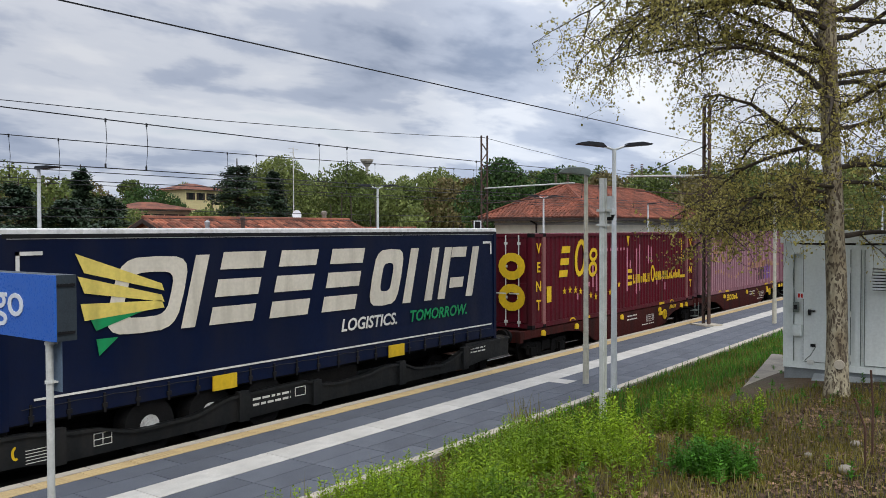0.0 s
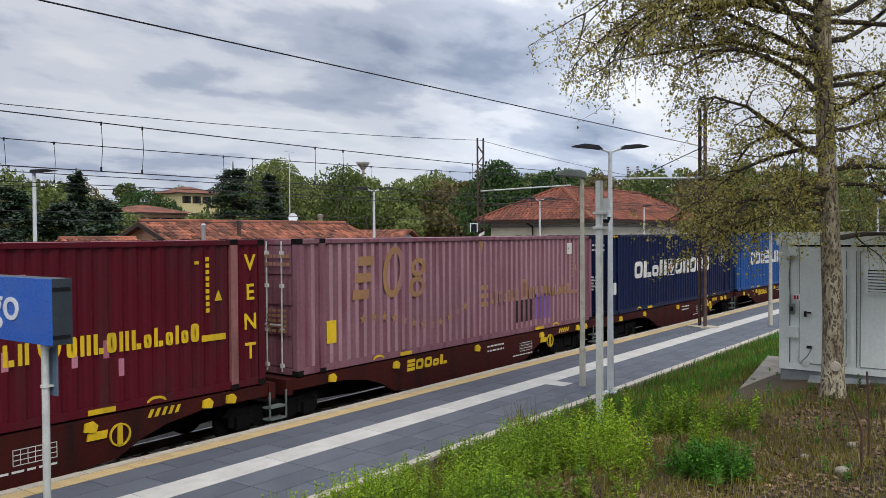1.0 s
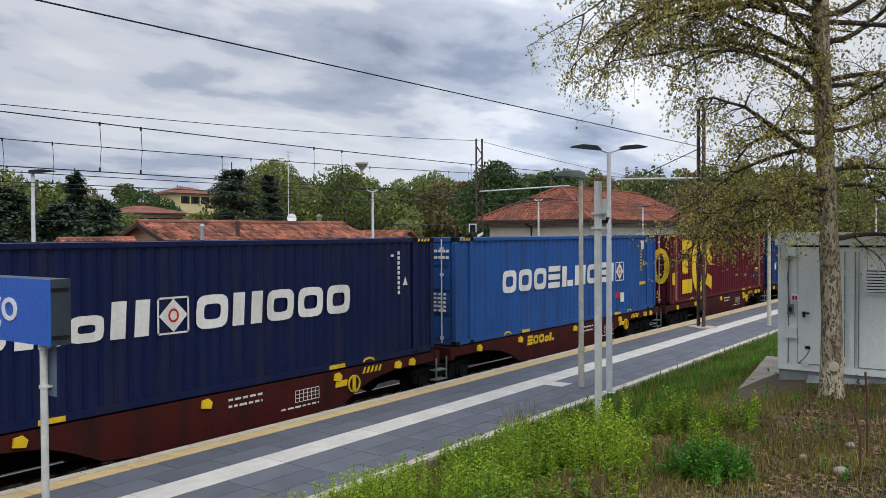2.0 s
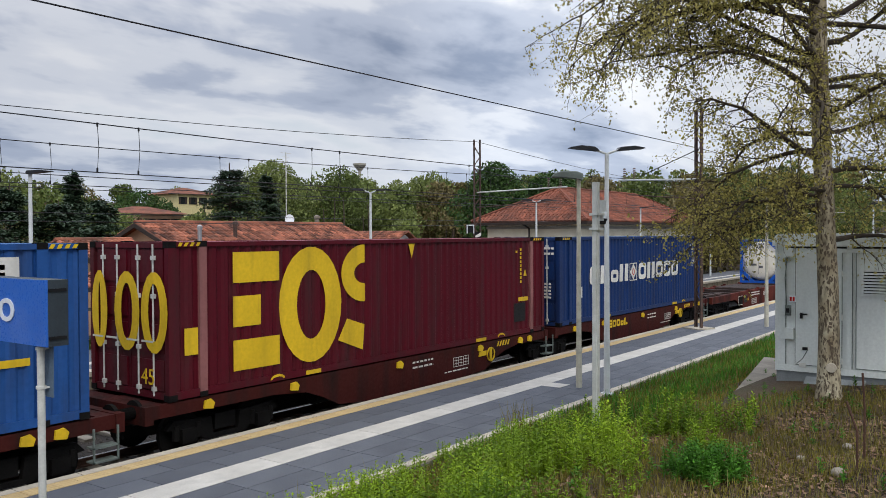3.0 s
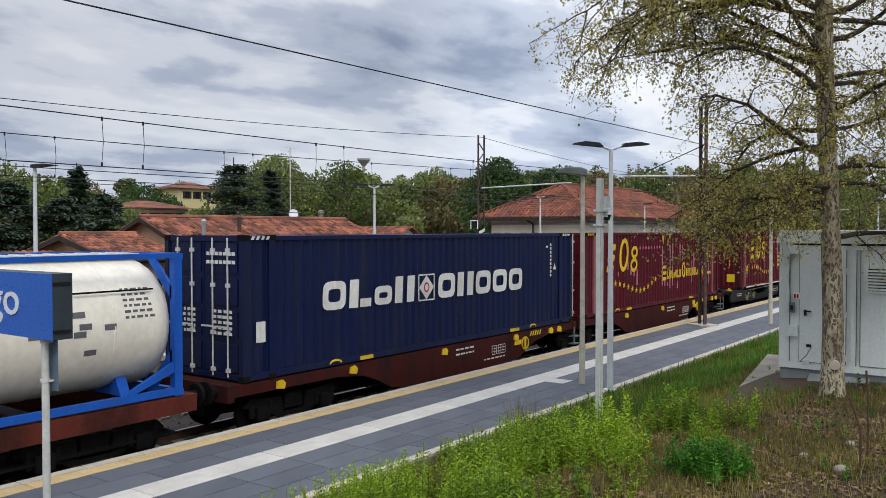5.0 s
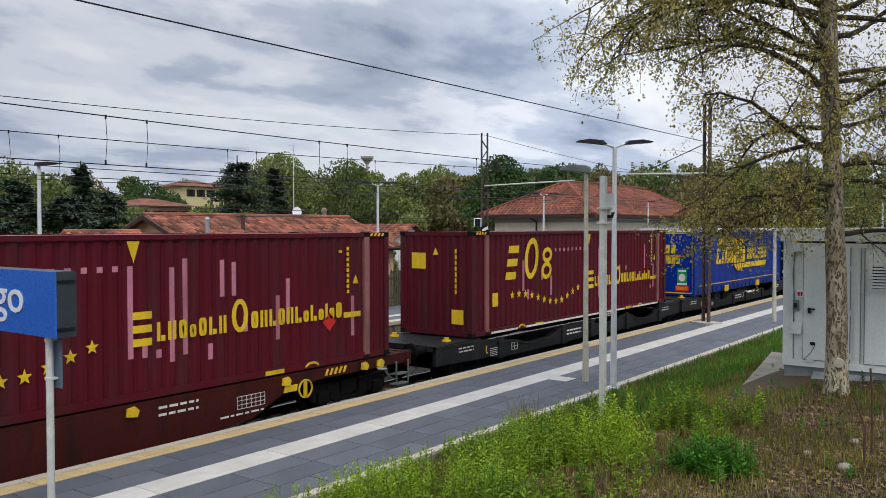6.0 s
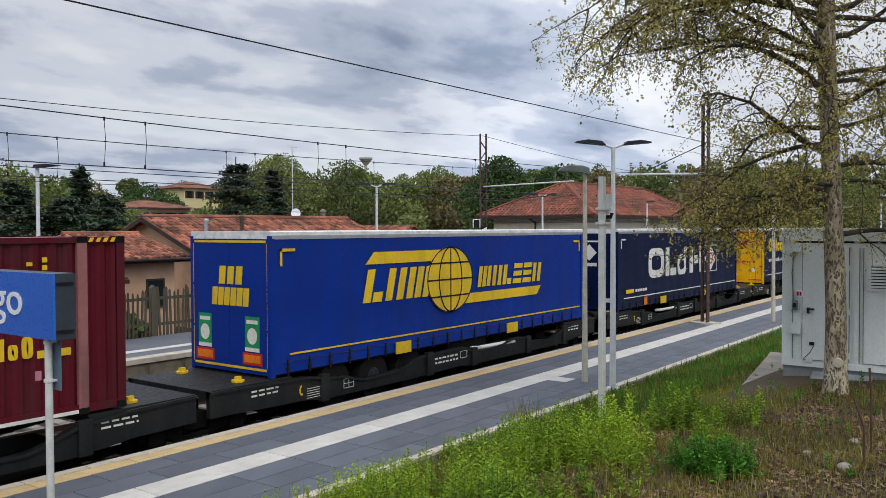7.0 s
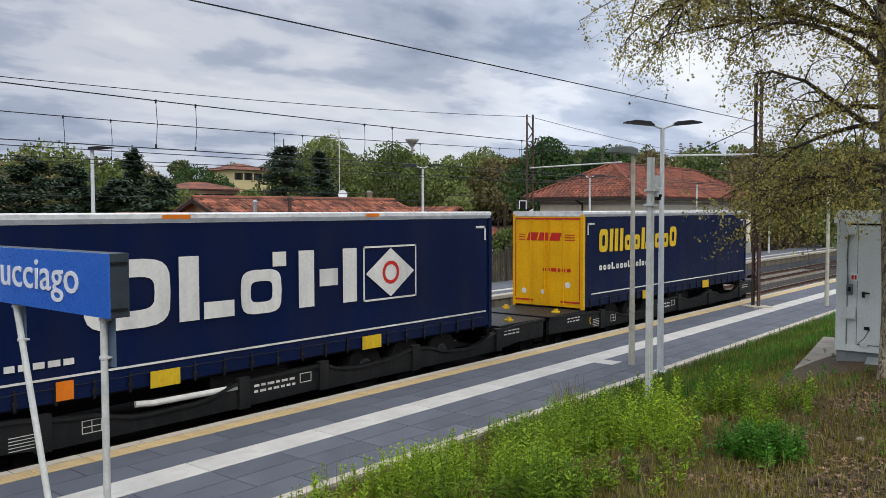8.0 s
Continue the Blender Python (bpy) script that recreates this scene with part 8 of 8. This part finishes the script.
def backdrop_trees():
    # single trees that stand out: bearing, distance, height over the eye's level in degrees
    def height(bearing, dist, elev):
        x, y = spot(bearing, dist)
        return CZ + dist * math.tan(radians(elev)) - ground_z(x, y)
    for k, (b, d, elev, w, leaf, lab) in enumerate((
            (57.3, 88, 5.35, 9.5, LEAF_DARK2, "round dark green tree behind the mast"),
            (61.5, 98, 4.7, 10, LEAF_DARK2, "round dark green tree behind the station roof"),
            (34.0, 118, 3.3, 11, LEAF_DARK2, "round green tree on the slope"),
            (42.3, 108, 5.4, 12, LEAF_WOOD2, "pale spring tree with an open crown"),
            (46.8, 112, 5.0, 13, LEAF_WOOD, "broad green tree above the roofs"),
            (22.5, 62, 4.4, 13, LEAF_OLIVE, "olive-green tree on the slope"),
            (25.0, 66, 4.8, 13, LEAF_WOOD2, "fresh green tree on the slope"),
            (28.2, 66, 3.9, 14, LEAF_WOOD, "broad green tree behind the conifers"),
            (53.0, 120, 4.5, 13, LEAF_WOOD2, "fresh green tree in the woods"),
            (31.2, 90, 2.2, 12, LEAF_WOOD2, "low fresh green tree on the slope"),
            (37.6, 84, 1.7, 7, LEAF_WOOD2, "bushy green tree beside the villa"),
            (40.5, 72, 1.2, 7, LEAF_WOOD, "bushy green tree behind the roofs"))):
        x, y = spot(b, d)
        broad_tree("tree", height(b, d, elev), w, leaf, plant(x, y, k * 37), lab, 13000 if w > 9 else 6500, 0.23, 40 + k, 0.2, 30)
    for k, (b, d, elev, w, lab) in enumerate((
            (39.6, 66, 4.8, 9.5, "tall dark cedar behind the long roof"), (42.0, 70, 4.2, 5.5, "narrow dark conifer beside the cedar"),
            (30.0, 58, 4.2, 3.6, "slim dark spruce with a pointed top"), (29.2, 52, 2.2, 8.5, "spreading dark cedar below the spruce"),
            (31.6, 56, 2.6, 6.0, "spreading dark cedar with layered boughs"), (24.2, 50, 3.6, 9.0, "dense dark conifer at the slope's foot"),
            (26.5, 52, 3.2, 8.0, "dense dark conifer beside the lamp"), (21.6, 48, 3.0, 8.0, "dense dark conifer on the slope"))):
        x, y = spot(b, d)
        conifer(height(b, d, elev), w, plant(x, y), lab, 70 + k, 18 if w < 6 else 14, LEAF_DARK, 15000, 0.17)
    # bushes: yellowish shrub by the white lamp, bushes behind the fence
    for k, (x, y, h, w, leaf, lab) in enumerate(((38.6, 33.0, 3.6, 2.4, LEAF_WOOD2, "yellow-green shrub behind the fence"), (41.0, 31.0, 2.2, 3.0, LEAF_OLIVE, "brownish bush behind the fence"),
                                                 (70, 56, 5.5, 6, LEAF_WOOD2, "round fresh green bush"), (62, 44, 3.0, 4, LEAF_WOOD, "green bush behind the sheds"), (16.5, 25.9, 1.7, 2.2, LEAF_WOOD, "green shrub behind the pickets"),
                                                 (21.0, 26.0, 1.6, 2.4, LEAF_WOOD, "ivy bush behind the pickets"), (33.5, 26.0, 1.5, 2.6, LEAF_WOOD, "green shrub behind the pickets"))):
        broad_tree("shrub", h, w, leaf, plant(x, y, 20 * k), lab, 1100, 0.16 + 0.03 * h, 90 + k, 0.05, 12, "shrubs behind the fence")
    # bare twiggy shrubs in front of the houses
    for k, (x, y, h) in enumerate(((21.2, 27.0, 4.1), (30.6, 27.2, 4.0), (33.2, 27.4, 3.9), (35.2, 27.5, 3.6), (39.6, 27.4, 3.4), (26.0, 27.0, 3.0), (46.2, 26.6, 3.6))):
        rng = random.Random(300 + k)
        bm = bmesh.new()
        for i in range(16):
            a, r = rng.uniform(0, 6.28), rng.uniform(0.3, 1.0)
            tip = Vector((r * math.cos(a), r * math.sin(a), h * rng.uniform(0.6, 1.0)))
            path_tube(bm, [(0.1 * math.cos(a), 0.1 * math.sin(a), 0), tip * 0.5 + Vector((0, 0, 0.2)), tip], 0.018, 4, 0.005)
            for j in range(3):
                s = tip * rng.uniform(0.4, 0.8)
                path_tube(bm, [s, s + Vector((rng.uniform(-0.4, 0.4), rng.uniform(-0.4, 0.4), rng.uniform(0.2, 0.6)))], 0.009, 3, 0.003)
        single("bare_shrub", bm, TWIG, plant(x, y), "bare twiggy shrub behind the fence", "shrub", "bare shrubs")
    # the far woods: one sheet of trees
    rng = random.Random(77)
    for name, leaf, seed in (("woods", LEAF_WOOD, 1), ("woods", LEAF_WOOD2, 2), ("woods", LEAF_OLIVE, 3)):
        verts, faces = [], []
        for k in range(85):
            b = rng.uniform(40, 102) if k % 6 else rng.uniform(14, 40)
            d = rng.uniform(105, 190)
            if b > 66:
                d = rng.uniform(85, 170)
            if b < 40:
                d = rng.uniform(120, 190)
            x, y = spot(b, d)
            if y < 24 and y > 3 and x > 0 or 33 < b < 40 and d < 178:
                continue
            g = ground_z(x, y)
            elev = 3.3 + rng.uniform(-0.4, 1.0) + (0.5 if b > 62 else 0) if b >= 40 else 2.2 + rng.uniform(-0.3, 0.6)
            h = max(9, min(26, CZ + d * math.tan(radians(elev)) - g))
            w = rng.uniform(7, 11)
            v, f = leaf_cloud([(x + a, y + c, g + e, r) for a, c, e, r in crown_lobes(h, w, rng, 22, 0.06)], 2700, 0.36, rng, 0.9)
            o = len(verts)
            verts += v
            faces += [tuple(i + o for i in q) for q in f]
        tagged(new(name, raw_mesh(name, verts, faces, leaf)), "spring-green deciduous woods on the slope", "woods", kind="stuff")
    # trunks of the woods
    bm = bmesh.new()
    for k in range(160):
        b, d = rng.uniform(38, 100), rng.uniform(85, 150)
        x, y = spot(b, d)
        if y < 24 and y > 3:
            continue
        g = ground_z(x, y)
        tube(bm, (x, y, g - 0.5), (x + rng.uniform(-0.6, 0.6), y, g + rng.uniform(4, 8)), 0.16, 0.05, 5, False)
    tagged(new("wood_trunks", mesh_of("wood_trunks", bm, TWIG)), "slim grey trunks of the woods", "woods", kind="stuff")


def plane_tree():
    """The near tree: mottled trunk, long spreading limbs that sag at the ends, thin twigs and small spring leaves."""
    X, Y = 14.14, 2.74
    g = ground_z(X, Y)
    ob = thing("plane_tree", pose(X, Y, g - 0.05), "young plane tree with mottled bark and sparse spring leaves", "tree")
    rng = random.Random(12)

    def trunk_lean(z):
        q = 0.22 * smooth_step(0.8, 6.0, z)
        return Vector((-0.59 * q + 0.02 * math.sin(z * 0.9), 0.81 * q + 0.02 * math.sin(z * 0.7 + 1), 0))

    bm = bmesh.new()
    seg, rings = 14, []
    for z in [0, 0.12, 0.3, 0.6] + [0.6 + 0.35 * i for i in range(1, 32)]:
        r = 0.160 - 0.0055 * z + 0.06 * math.exp(-z * 4.0)
        r = max(r, 0.03)
        lean = trunk_lean(z) + Vector((-0.035, 0.05, 0))
        rings.append([bm.verts.new(lean + Vector(((r + 0.012 * noise.noise((math.cos(a) * 2, math.sin(a) * 2, z * 1.4))) * math.cos(a), (r + 0.012 * noise.noise((math.sin(a) * 2, math.cos(a) * 2, z * 1.3))) * math.sin(a), z)))
                      for a in (2 * math.pi * i / seg for i in range(seg))])
    for a, b in zip(rings, rings[1:]):
        for i in range(seg):
            bm.faces.new((a[i], a[(i + 1) % seg], b[(i + 1) % seg], b[i]))
    tr = part("trunk", bm, TREE_BARK, ob, "mottled cream and brown trunk", smooth=True)
    bm = bmesh.new()
    tube(bm, (-0.165, 0.005, 0.56), (-0.20, 0.0, 0.56), 0.08, 0.07, 14)
    part("pruning_scar", bm, EDGE_STONE, tr, "pale round pruning scar")

    twigs = bmesh.new()
    verts, faces = [], []

    def leaves(p, n, spread):
        for i in range(n):
            q = p + Vector((rng.gauss(0, spread), rng.gauss(0, spread), rng.gauss(-0.03, spread)))
            e = Euler((rng.uniform(-1.4, 1.4), rng.uniform(-1.4, 1.4), rng.uniform(0, 6.3))).to_matrix()
            s = rng.uniform(0.024, 0.050)
            b = len(verts)
            for u, v in ((-0.5, 0.0), (-0.15, -0.42), (0.5, -0.2), (0.6, 0.15), (0.0, 0.45)):
                verts.append(tuple(q + e @ Vector((u * s, v * s, 0.2 * s * abs(v)))))
            faces.append(tuple(range(b, b + 5)))

    def bend(p, d, length, steps, sag, wob):
        pts, d = [p.copy()], d.normalized()
        for k in range(steps):
            d = (d + Vector((rng.gauss(0, wob), rng.gauss(0, wob), rng.gauss(0, wob) - sag * (k / steps)))).normalized()
            pts.append(pts[-1] + d * (length / steps))
        return pts

    def limb(z, az, length, rise, r, sag=0.22, dens=1.0):
        a = radians(az)
        p = trunk_lean(z) + Vector((0, 0, z))
        pts = bend(p, Vector((math.sin(a), math.cos(a), rise)), length, 9, sag, 0.14)
        limbs = bmesh.new()
        path_tube(limbs, pts, r * 0.88, 7, r * 0.15)
        for k in range(2, len(pts)):
            for rep in range(2):
                if rng.random() < 0.12:
                    continue
                out = (pts[k] - pts[k - 1]).normalized()
                sidev = Vector((rng.gauss(0, 1), rng.gauss(0, 1), rng.gauss(-0.05, 0.6))).normalized()
                sub = bend(pts[k], out * 0.7 + sidev * 0.9, length * rng.uniform(0.2, 0.42) * (1.15 - 0.06 * k), 6, 0.18, 0.2)
                path_tube(limbs, sub, r * 0.22, 5, r * 0.05)
                for j in range(1, len(sub)):
                    for rep2 in range(1 + (rng.random() < 0.6)):
                        tv = Vector((rng.gauss(0, 1), rng.gauss(0, 1), rng.gauss(-0.1, 0.7))).normalized()
                        tw = bend(sub[j], (sub[j] - sub[j - 1]).normalized() * 0.5 + tv, rng.uniform(0.22, 0.6), 3, 0.2, 0.25)
                        path_tube(twigs, tw, 0.004, 3, 0.0015)
                        for q in tw[1:]:
                            leaves(q, int(rng.choice((1, 2, 4, 5)) * dens + 0.5), 0.045)
        part("limb", limbs, PLANE_TWIG, ob, "dark spreading limb")

    # towards the camera's left is bearing -36; the rest fills all round
    for z, az, length, rise, r in ((3.2, -30, 3.6, 0.12, 0.045), (3.95, -55, 3.9, 0.05, 0.05), (2.95, -50, 3.3, 0.02, 0.05), (3.05, -20, 3.8, 0.12, 0.055), (3.3, -75, 3.0, 0.15, 0.045), (3.6, 150, 2.6, 0.3, 0.05), (3.75, -38, 4.4, 0.22, 0.065),
                                   (4.2, 10, 3.6, 0.25, 0.05), (4.35, -95, 3.2, 0.3, 0.05), (4.7, -48, 4.9, 0.32, 0.07), (4.9, 120, 3.0, 0.4, 0.05), (5.2, -20, 4.8, 0.3, 0.06),
                                   (5.5, 60, 3.2, 0.4, 0.05), (5.7, -70, 4.4, 0.4, 0.06), (6.0, -40, 5.4, 0.38, 0.07), (6.3, 170, 3.2, 0.4, 0.05), (6.6, -10, 4.6, 0.45, 0.06), (6.9, -60, 5.2, 0.42, 0.06),
                                   (7.2, 110, 3.4, 0.5, 0.05), (7.5, -35, 5.6, 0.42, 0.06), (7.8, -120, 3.8, 0.5, 0.05), (8.1, -55, 5.2, 0.5, 0.06), (8.4, 30, 4.0, 0.5, 0.05), (8.7, -25, 5.2, 0.5, 0.05),
                                   (9.1, 150, 3.5, 0.6, 0.05), (4.5, 160, 3.0, 0.35, 0.05), (5.6, 135, 3.2, 0.35, 0.055), (6.5, 95, 3.4, 0.35, 0.05), (7.0, 150, 3.4, 0.4, 0.05), (7.7, 125, 3.4, 0.4, 0.05), (8.3, 170, 3.4, 0.4, 0.05), (6.2, -85, 3.8, 0.3, 0.05), (7.6, -65, 4.6, 0.28, 0.05), (5.3, -58, 3.8, 0.25, 0.05), (3.4, 140, 1.9, 0.1, 0.04), (2.55, 118, 2.2, 0.12, 0.055), (5.4, -38, 4.2, 0.16, 0.055), (5.9, -44, 4.2, 0.12, 0.05), (6.3, -30, 4.2, 0.14, 0.05), (5.0, 150, 3.0, 0.12, 0.05), (5.9, 165, 3.0, 0.1, 0.05), (6.7, 130, 3.2, 0.12, 0.05), (7.4, 155, 3.2, 0.12, 0.05), (8.0, 140, 3.2, 0.1, 0.05), (4.2, 175, 2.6, 0.1, 0.04), (9.4, -70, 4.6, 0.6, 0.05), (9.8, -40, 4.6, 0.7, 0.05), (10.4, 60, 3.0, 0.9, 0.04)):
        reach = (2.8 + 0.62 * (z + 0.8 - 3.9)) * 0.80
        limb(z, az, (min(length, reach * 0.98) if z < 4.5 else reach * (0.98 if z < 7.0 else 0.95)) * rng.uniform(0.92, 1.08), rise, r, dens=0.9 if z < 3.9 else 1.3)
    for z, az, length, rise in ((6.5, -36, 4.1, 0.2), (6.9, -30, 4.5, 0.22), (7.2, -42, 4.3, 0.16), (6.0, 145, 3.0, 0.3), (7.2, 140, 3.4, 0.3), (8.2, 150, 3.6, 0.3)):
        limb(z, az, length, rise, 0.055, 0.2, 1.3)
    tagged(part("twig", twigs, PLANE_TWIG, ob, "thin brown twigs"), kind="stuff")
    lf = new("leaves", raw_mesh("leaves", verts, faces, LEAF_SPRING))
    lf.parent = ob
    tagged(lf, "small yellow-green spring leaves", kind="stuff")


def blade_field(name, spots, mat, label, kind="stuff", seed=1):
    """Grass: each blade is a bent two-part strip. spots: (x, y, height, width)."""
    rng = random.Random(seed)
    verts, faces = [], []
    for x, y, h, w in spots:
        z = ground_z(x, y) - 0.02
        a, lean = rng.uniform(0, 6.28), rng.uniform(0.05, 0.55) * h
        dx, dy = math.cos(a), math.sin(a)
        sx, sy = -dy * w, dx * w
        b = len(verts)
        verts += [(x - sx, y - sy, z), (x + sx, y + sy, z), (x + dx * lean * 0.35 + sx * 0.8, y + dy * lean * 0.35 + sy * 0.8, z + h * 0.55), (x + dx * lean * 0.35 - sx * 0.8, y + dy * lean * 0.35 - sy * 0.8, z + h * 0.55),
                  (x + dx * lean, y + dy * lean, z + h)]
        faces += [(b, b + 1, b + 2, b + 3), (b + 3, b + 2, b + 4)]
    return tagged(new(name, raw_mesh(name, verts, faces, mat)), label, "grass", kind=kind)


def weed_patch(name, spots, mat, label, seed=1):
    """Upright leafy shoots: stems with whorls of narrow leaves. spots: (x, y, height)."""
    rng = random.Random(seed)
    verts, faces = [], []
    for x, y, h in spots:
        z = ground_z(x, y) - 0.02
        lx, ly = rng.gauss(0, 0.12) * h, rng.gauss(0, 0.12) * h
        b = len(verts)
        for i in range(3):
            a = i * 2.09
            verts += [(x + 0.005 * math.cos(a), y + 0.005 * math.sin(a), z), (x + lx + 0.002 * math.cos(a), y + ly + 0.002 * math.sin(a), z + h)]
        for i in range(3):
            j = (i + 1) % 3
            faces.append((b + 2 * i, b + 2 * j, b + 2 * j + 1, b + 2 * i + 1))
        n = int(10 + h * 30)
        for k in range(n):
            q = 0.12 + 0.88 * (k / n)
            a = k * 2.4 + rng.uniform(-0.3, 0.3)
            ln = (0.105 - 0.06 * q) * rng.uniform(0.7, 1.5) * (0.7 + 0.6 * h)
            w = ln * 0.22
            p = Vector((x + lx * q, y + ly * q, z + h * q))
            d = Vector((math.cos(a), math.sin(a), rng.uniform(0.3, 1.3))).normalized()
            sd = Vector((-math.sin(a), math.cos(a), 0))
            b = len(verts)
            verts += [tuple(p), tuple(p + d * ln * 0.45 + sd * w), tuple(p + d * ln - Vector((0, 0, ln * 0.25))), tuple(p + d * ln * 0.45 - sd * w)]
            faces.append((b, b + 1, b + 2, b + 3))
    return tagged(new(name, raw_mesh(name, verts, faces, mat)), label, "weeds", kind="stuff")


def bank_plants():
    rng = random.Random(21)

    def on_apron(x, y):
        if 12.9 < x < 15.5:
            return 4.15 - (x - 12.9) * 0.485 < y < 4.15 + (x - 12.9) * 0.154
        return 15.4 < x < 19.0 and 3.9 < y < 4.8

    def under_cabin(x, y):
        return x > 15.2 and x < 18.2 and y < 4.1
    short, dry, verge = [], [], []
    while len(short) < 125000:
        x = 5.2 + 24 * rng.random() ** 1.5
        y = rng.uniform(0.2, 8.05)
        if y < 0.12 * x - 0.2 and x > 8 and rng.random() < 0.6:
            continue
        if on_apron(x, y) or under_cabin(x, y):
            continue
        bare = noise.noise((x * 0.55, y * 0.55, 2.0)) + 0.22 * (3.6 - y)
        if bare > 0.5 and rng.random() < 0.6:
            continue
        short.append((x, y, rng.uniform(0.03, 0.14) * (1.4 if y > 6.2 else 1.0), rng.uniform(0.003, 0.006)))
    while len(dry) < 9000:
        x, y = 5.5 + 20 * rng.random() ** 1.4, rng.uniform(0.2, 7.6)
        if on_apron(x, y) or under_cabin(x, y):
            continue
        dry.append((x, y, rng.uniform(0.05, 0.22), rng.uniform(0.003, 0.006)))
    while len(verge) < 21000:
        x, y = rng.uniform(11.5, 48), rng.uniform(3.2, 8.1)
        if on_apron(x, y) or under_cabin(x, y) or y < 5.0 and x < 17 and rng.random() < 0.45:
            continue
        verge.append((x, y, rng.uniform(0.05, 0.18) if y < 5.2 else rng.uniform(0.10, 0.30), rng.uniform(0.006, 0.012)))
    blade_field("grass", short, GRASS, "short green grass on the bank", seed=1)
    blade_field("dry_grass", dry, GRASS_DRY, "dry straw-coloured grass on the bank", seed=2)
    blade_field("verge_grass", verge, WEED_DARK, "lush green grass along the platform kerb", seed=3)
    weeds, more = [], []
    while len(weeds) < 1400:
        x, y = rng.uniform(6.0, 12.6), rng.uniform(3.2, 7.3)
        # thick in the foreground, thinner towards the dry patch
        d = 1.5 * noise.noise((x * 1.1, y * 1.1, 7.0)) + 0.30 - 0.10 * max(0, x - 9.8) - 0.25 * max(0, 4.4 - y) - 0.3 * max(0, y - 7.2)
        if rng.random() < d:
            weeds.append((x, y, rng.choice((0.16, 0.28, 0.42, 0.62)) * rng.uniform(0.8, 1.15) * (1.0 if y > 4 else 0.75)))
    for k in range(260):
        more.append((rng.uniform(6, 22), rng.uniform(1.0, 7.9), rng.uniform(0.08, 0.22)))
    weed_patch("weeds", weeds, WEED, "bright green leafy weeds on the bank", 5)
    weed_patch("small_weeds", more, WEED_DARK, "low dark weeds in the grass", 6)
    # kerb weeds
    kerb = [(rng.uniform(6.5, 14), rng.uniform(7.85, 8.2), rng.uniform(0.12, 0.42)) for k in range(70)]
    weed_patch("kerb_weeds", kerb, WEED, "leafy weeds growing along the kerb", 9)
    # tall tuft by the kerb
    tuft = [(12.9 + rng.gauss(0, 0.16), 7.75 + rng.gauss(0, 0.12), rng.uniform(0.4, 0.85), 0.006) for k in range(60)]
    blade_field("tall_grass_tuft", tuft, GRASS, "tall grass tuft beside the kerb", kind="", seed=8)
    tall = [(rng.uniform(6.5, 9.5), rng.uniform(7.3, 8.1), rng.uniform(0.3, 0.6), 0.0035) for k in range(110)]
    blade_field("seed_grass", tall, GRASS_DRY, "thin seeding grass stalks at the kerb", seed=10)
    # dense dark bush in the foreground
    bush = [(8.75 + rng.gauss(0, 0.17), 2.95 + rng.gauss(0, 0.2), rng.uniform(0.18, 0.42)) for k in range(170)]
    ob = weed_patch("low_bush", bush, WEED_DARK, "dense dark green low bush", 11)
    ob["kind"] = "thing"
    # litter of dry leaves
    verts, faces = [], []
    for k in range(30000):
        x, y = 7.5 + 9.5 * rng.random(), rng.uniform(0.2, 6.2)
        if noise.noise((x * 0.7, y * 0.7, 4.0)) + 0.2 * (3.4 - y) < 0.02 and rng.random() < 0.8 or under_cabin(x, y) or x > 12.4 and y > 3.1:
            continue
        z = ground_z(x, y) + rng.uniform(0.005, 0.03)
        s = rng.uniform(0.012, 0.034)
        e = Euler((rng.uniform(-0.5, 0.5), rng.uniform(-0.5, 0.5), rng.uniform(0, 6.28))).to_matrix()
        b = len(verts)
        for u, v, w in ((-1, 0, 0), (-0.2, -0.7, 0.15), (0.9, -0.2, 0.3), (0.7, 0.4, 0.1), (-0.1, 0.7, 0.2)):
            verts.append(tuple(Vector((x, y, z)) + e @ Vector((u * s, v * s, w * s))))
        faces.append(tuple(range(b, b + 5)))
    tagged(new("leaf_litter", raw_mesh("leaf_litter", verts, faces, LITTER)), "brown dry leaves scattered on the bank", "leaves", kind="stuff")
    # stones
    for k, (x, y, r) in enumerate(((11.6, 4.55, 0.11), (10.6, 1.9, 0.07), (9.3, 1.75, 0.09), (9.9, 2.25, 0.05), (8.6, 3.2, 0.06))):
        bm = bmesh.new()
        bmesh.ops.create_icosphere(bm, subdivisions=2, radius=r)
        for v in bm.verts:
            v.co *= 1 + 0.25 * noise.noise(v.co * 9 + Vector((k, 0, 0)))
            v.co.z *= 0.6
        single("stone", bm, CONCRETE, pose(x, y, ground_z(x, y) + r * 0.25, 0, 0, 40 * k), "pale stone lying in the grass", "stone", "stones on the bank", smooth=True)
    # rusty rods at the edge of the bank
    for x, y, h in ((9.95, 1.62, 0.95), (9.3, 1.58, 0.75)):
        bm = bmesh.new()
        path_tube(bm, [(0, 0, -0.1), (0.01, 0, h * 0.6), (0.0, 0.02 if h > 0.8 else 0.1, h)], 0.012, 6)
        single("iron_rod", bm, RAIL_SIDE, pose(x, y, ground_z(x, y)), "thin rusty iron rod stuck in the ground", "rod", "iron rods")


make_near_platform()
make_opposite_platform()
platform_furniture()
overhead()
buildings()
plane_tree()
backdrop_trees()
bank_plants()
build_wagons()
build_containers()
tank_container(123.8)
build_trailers()
motions()
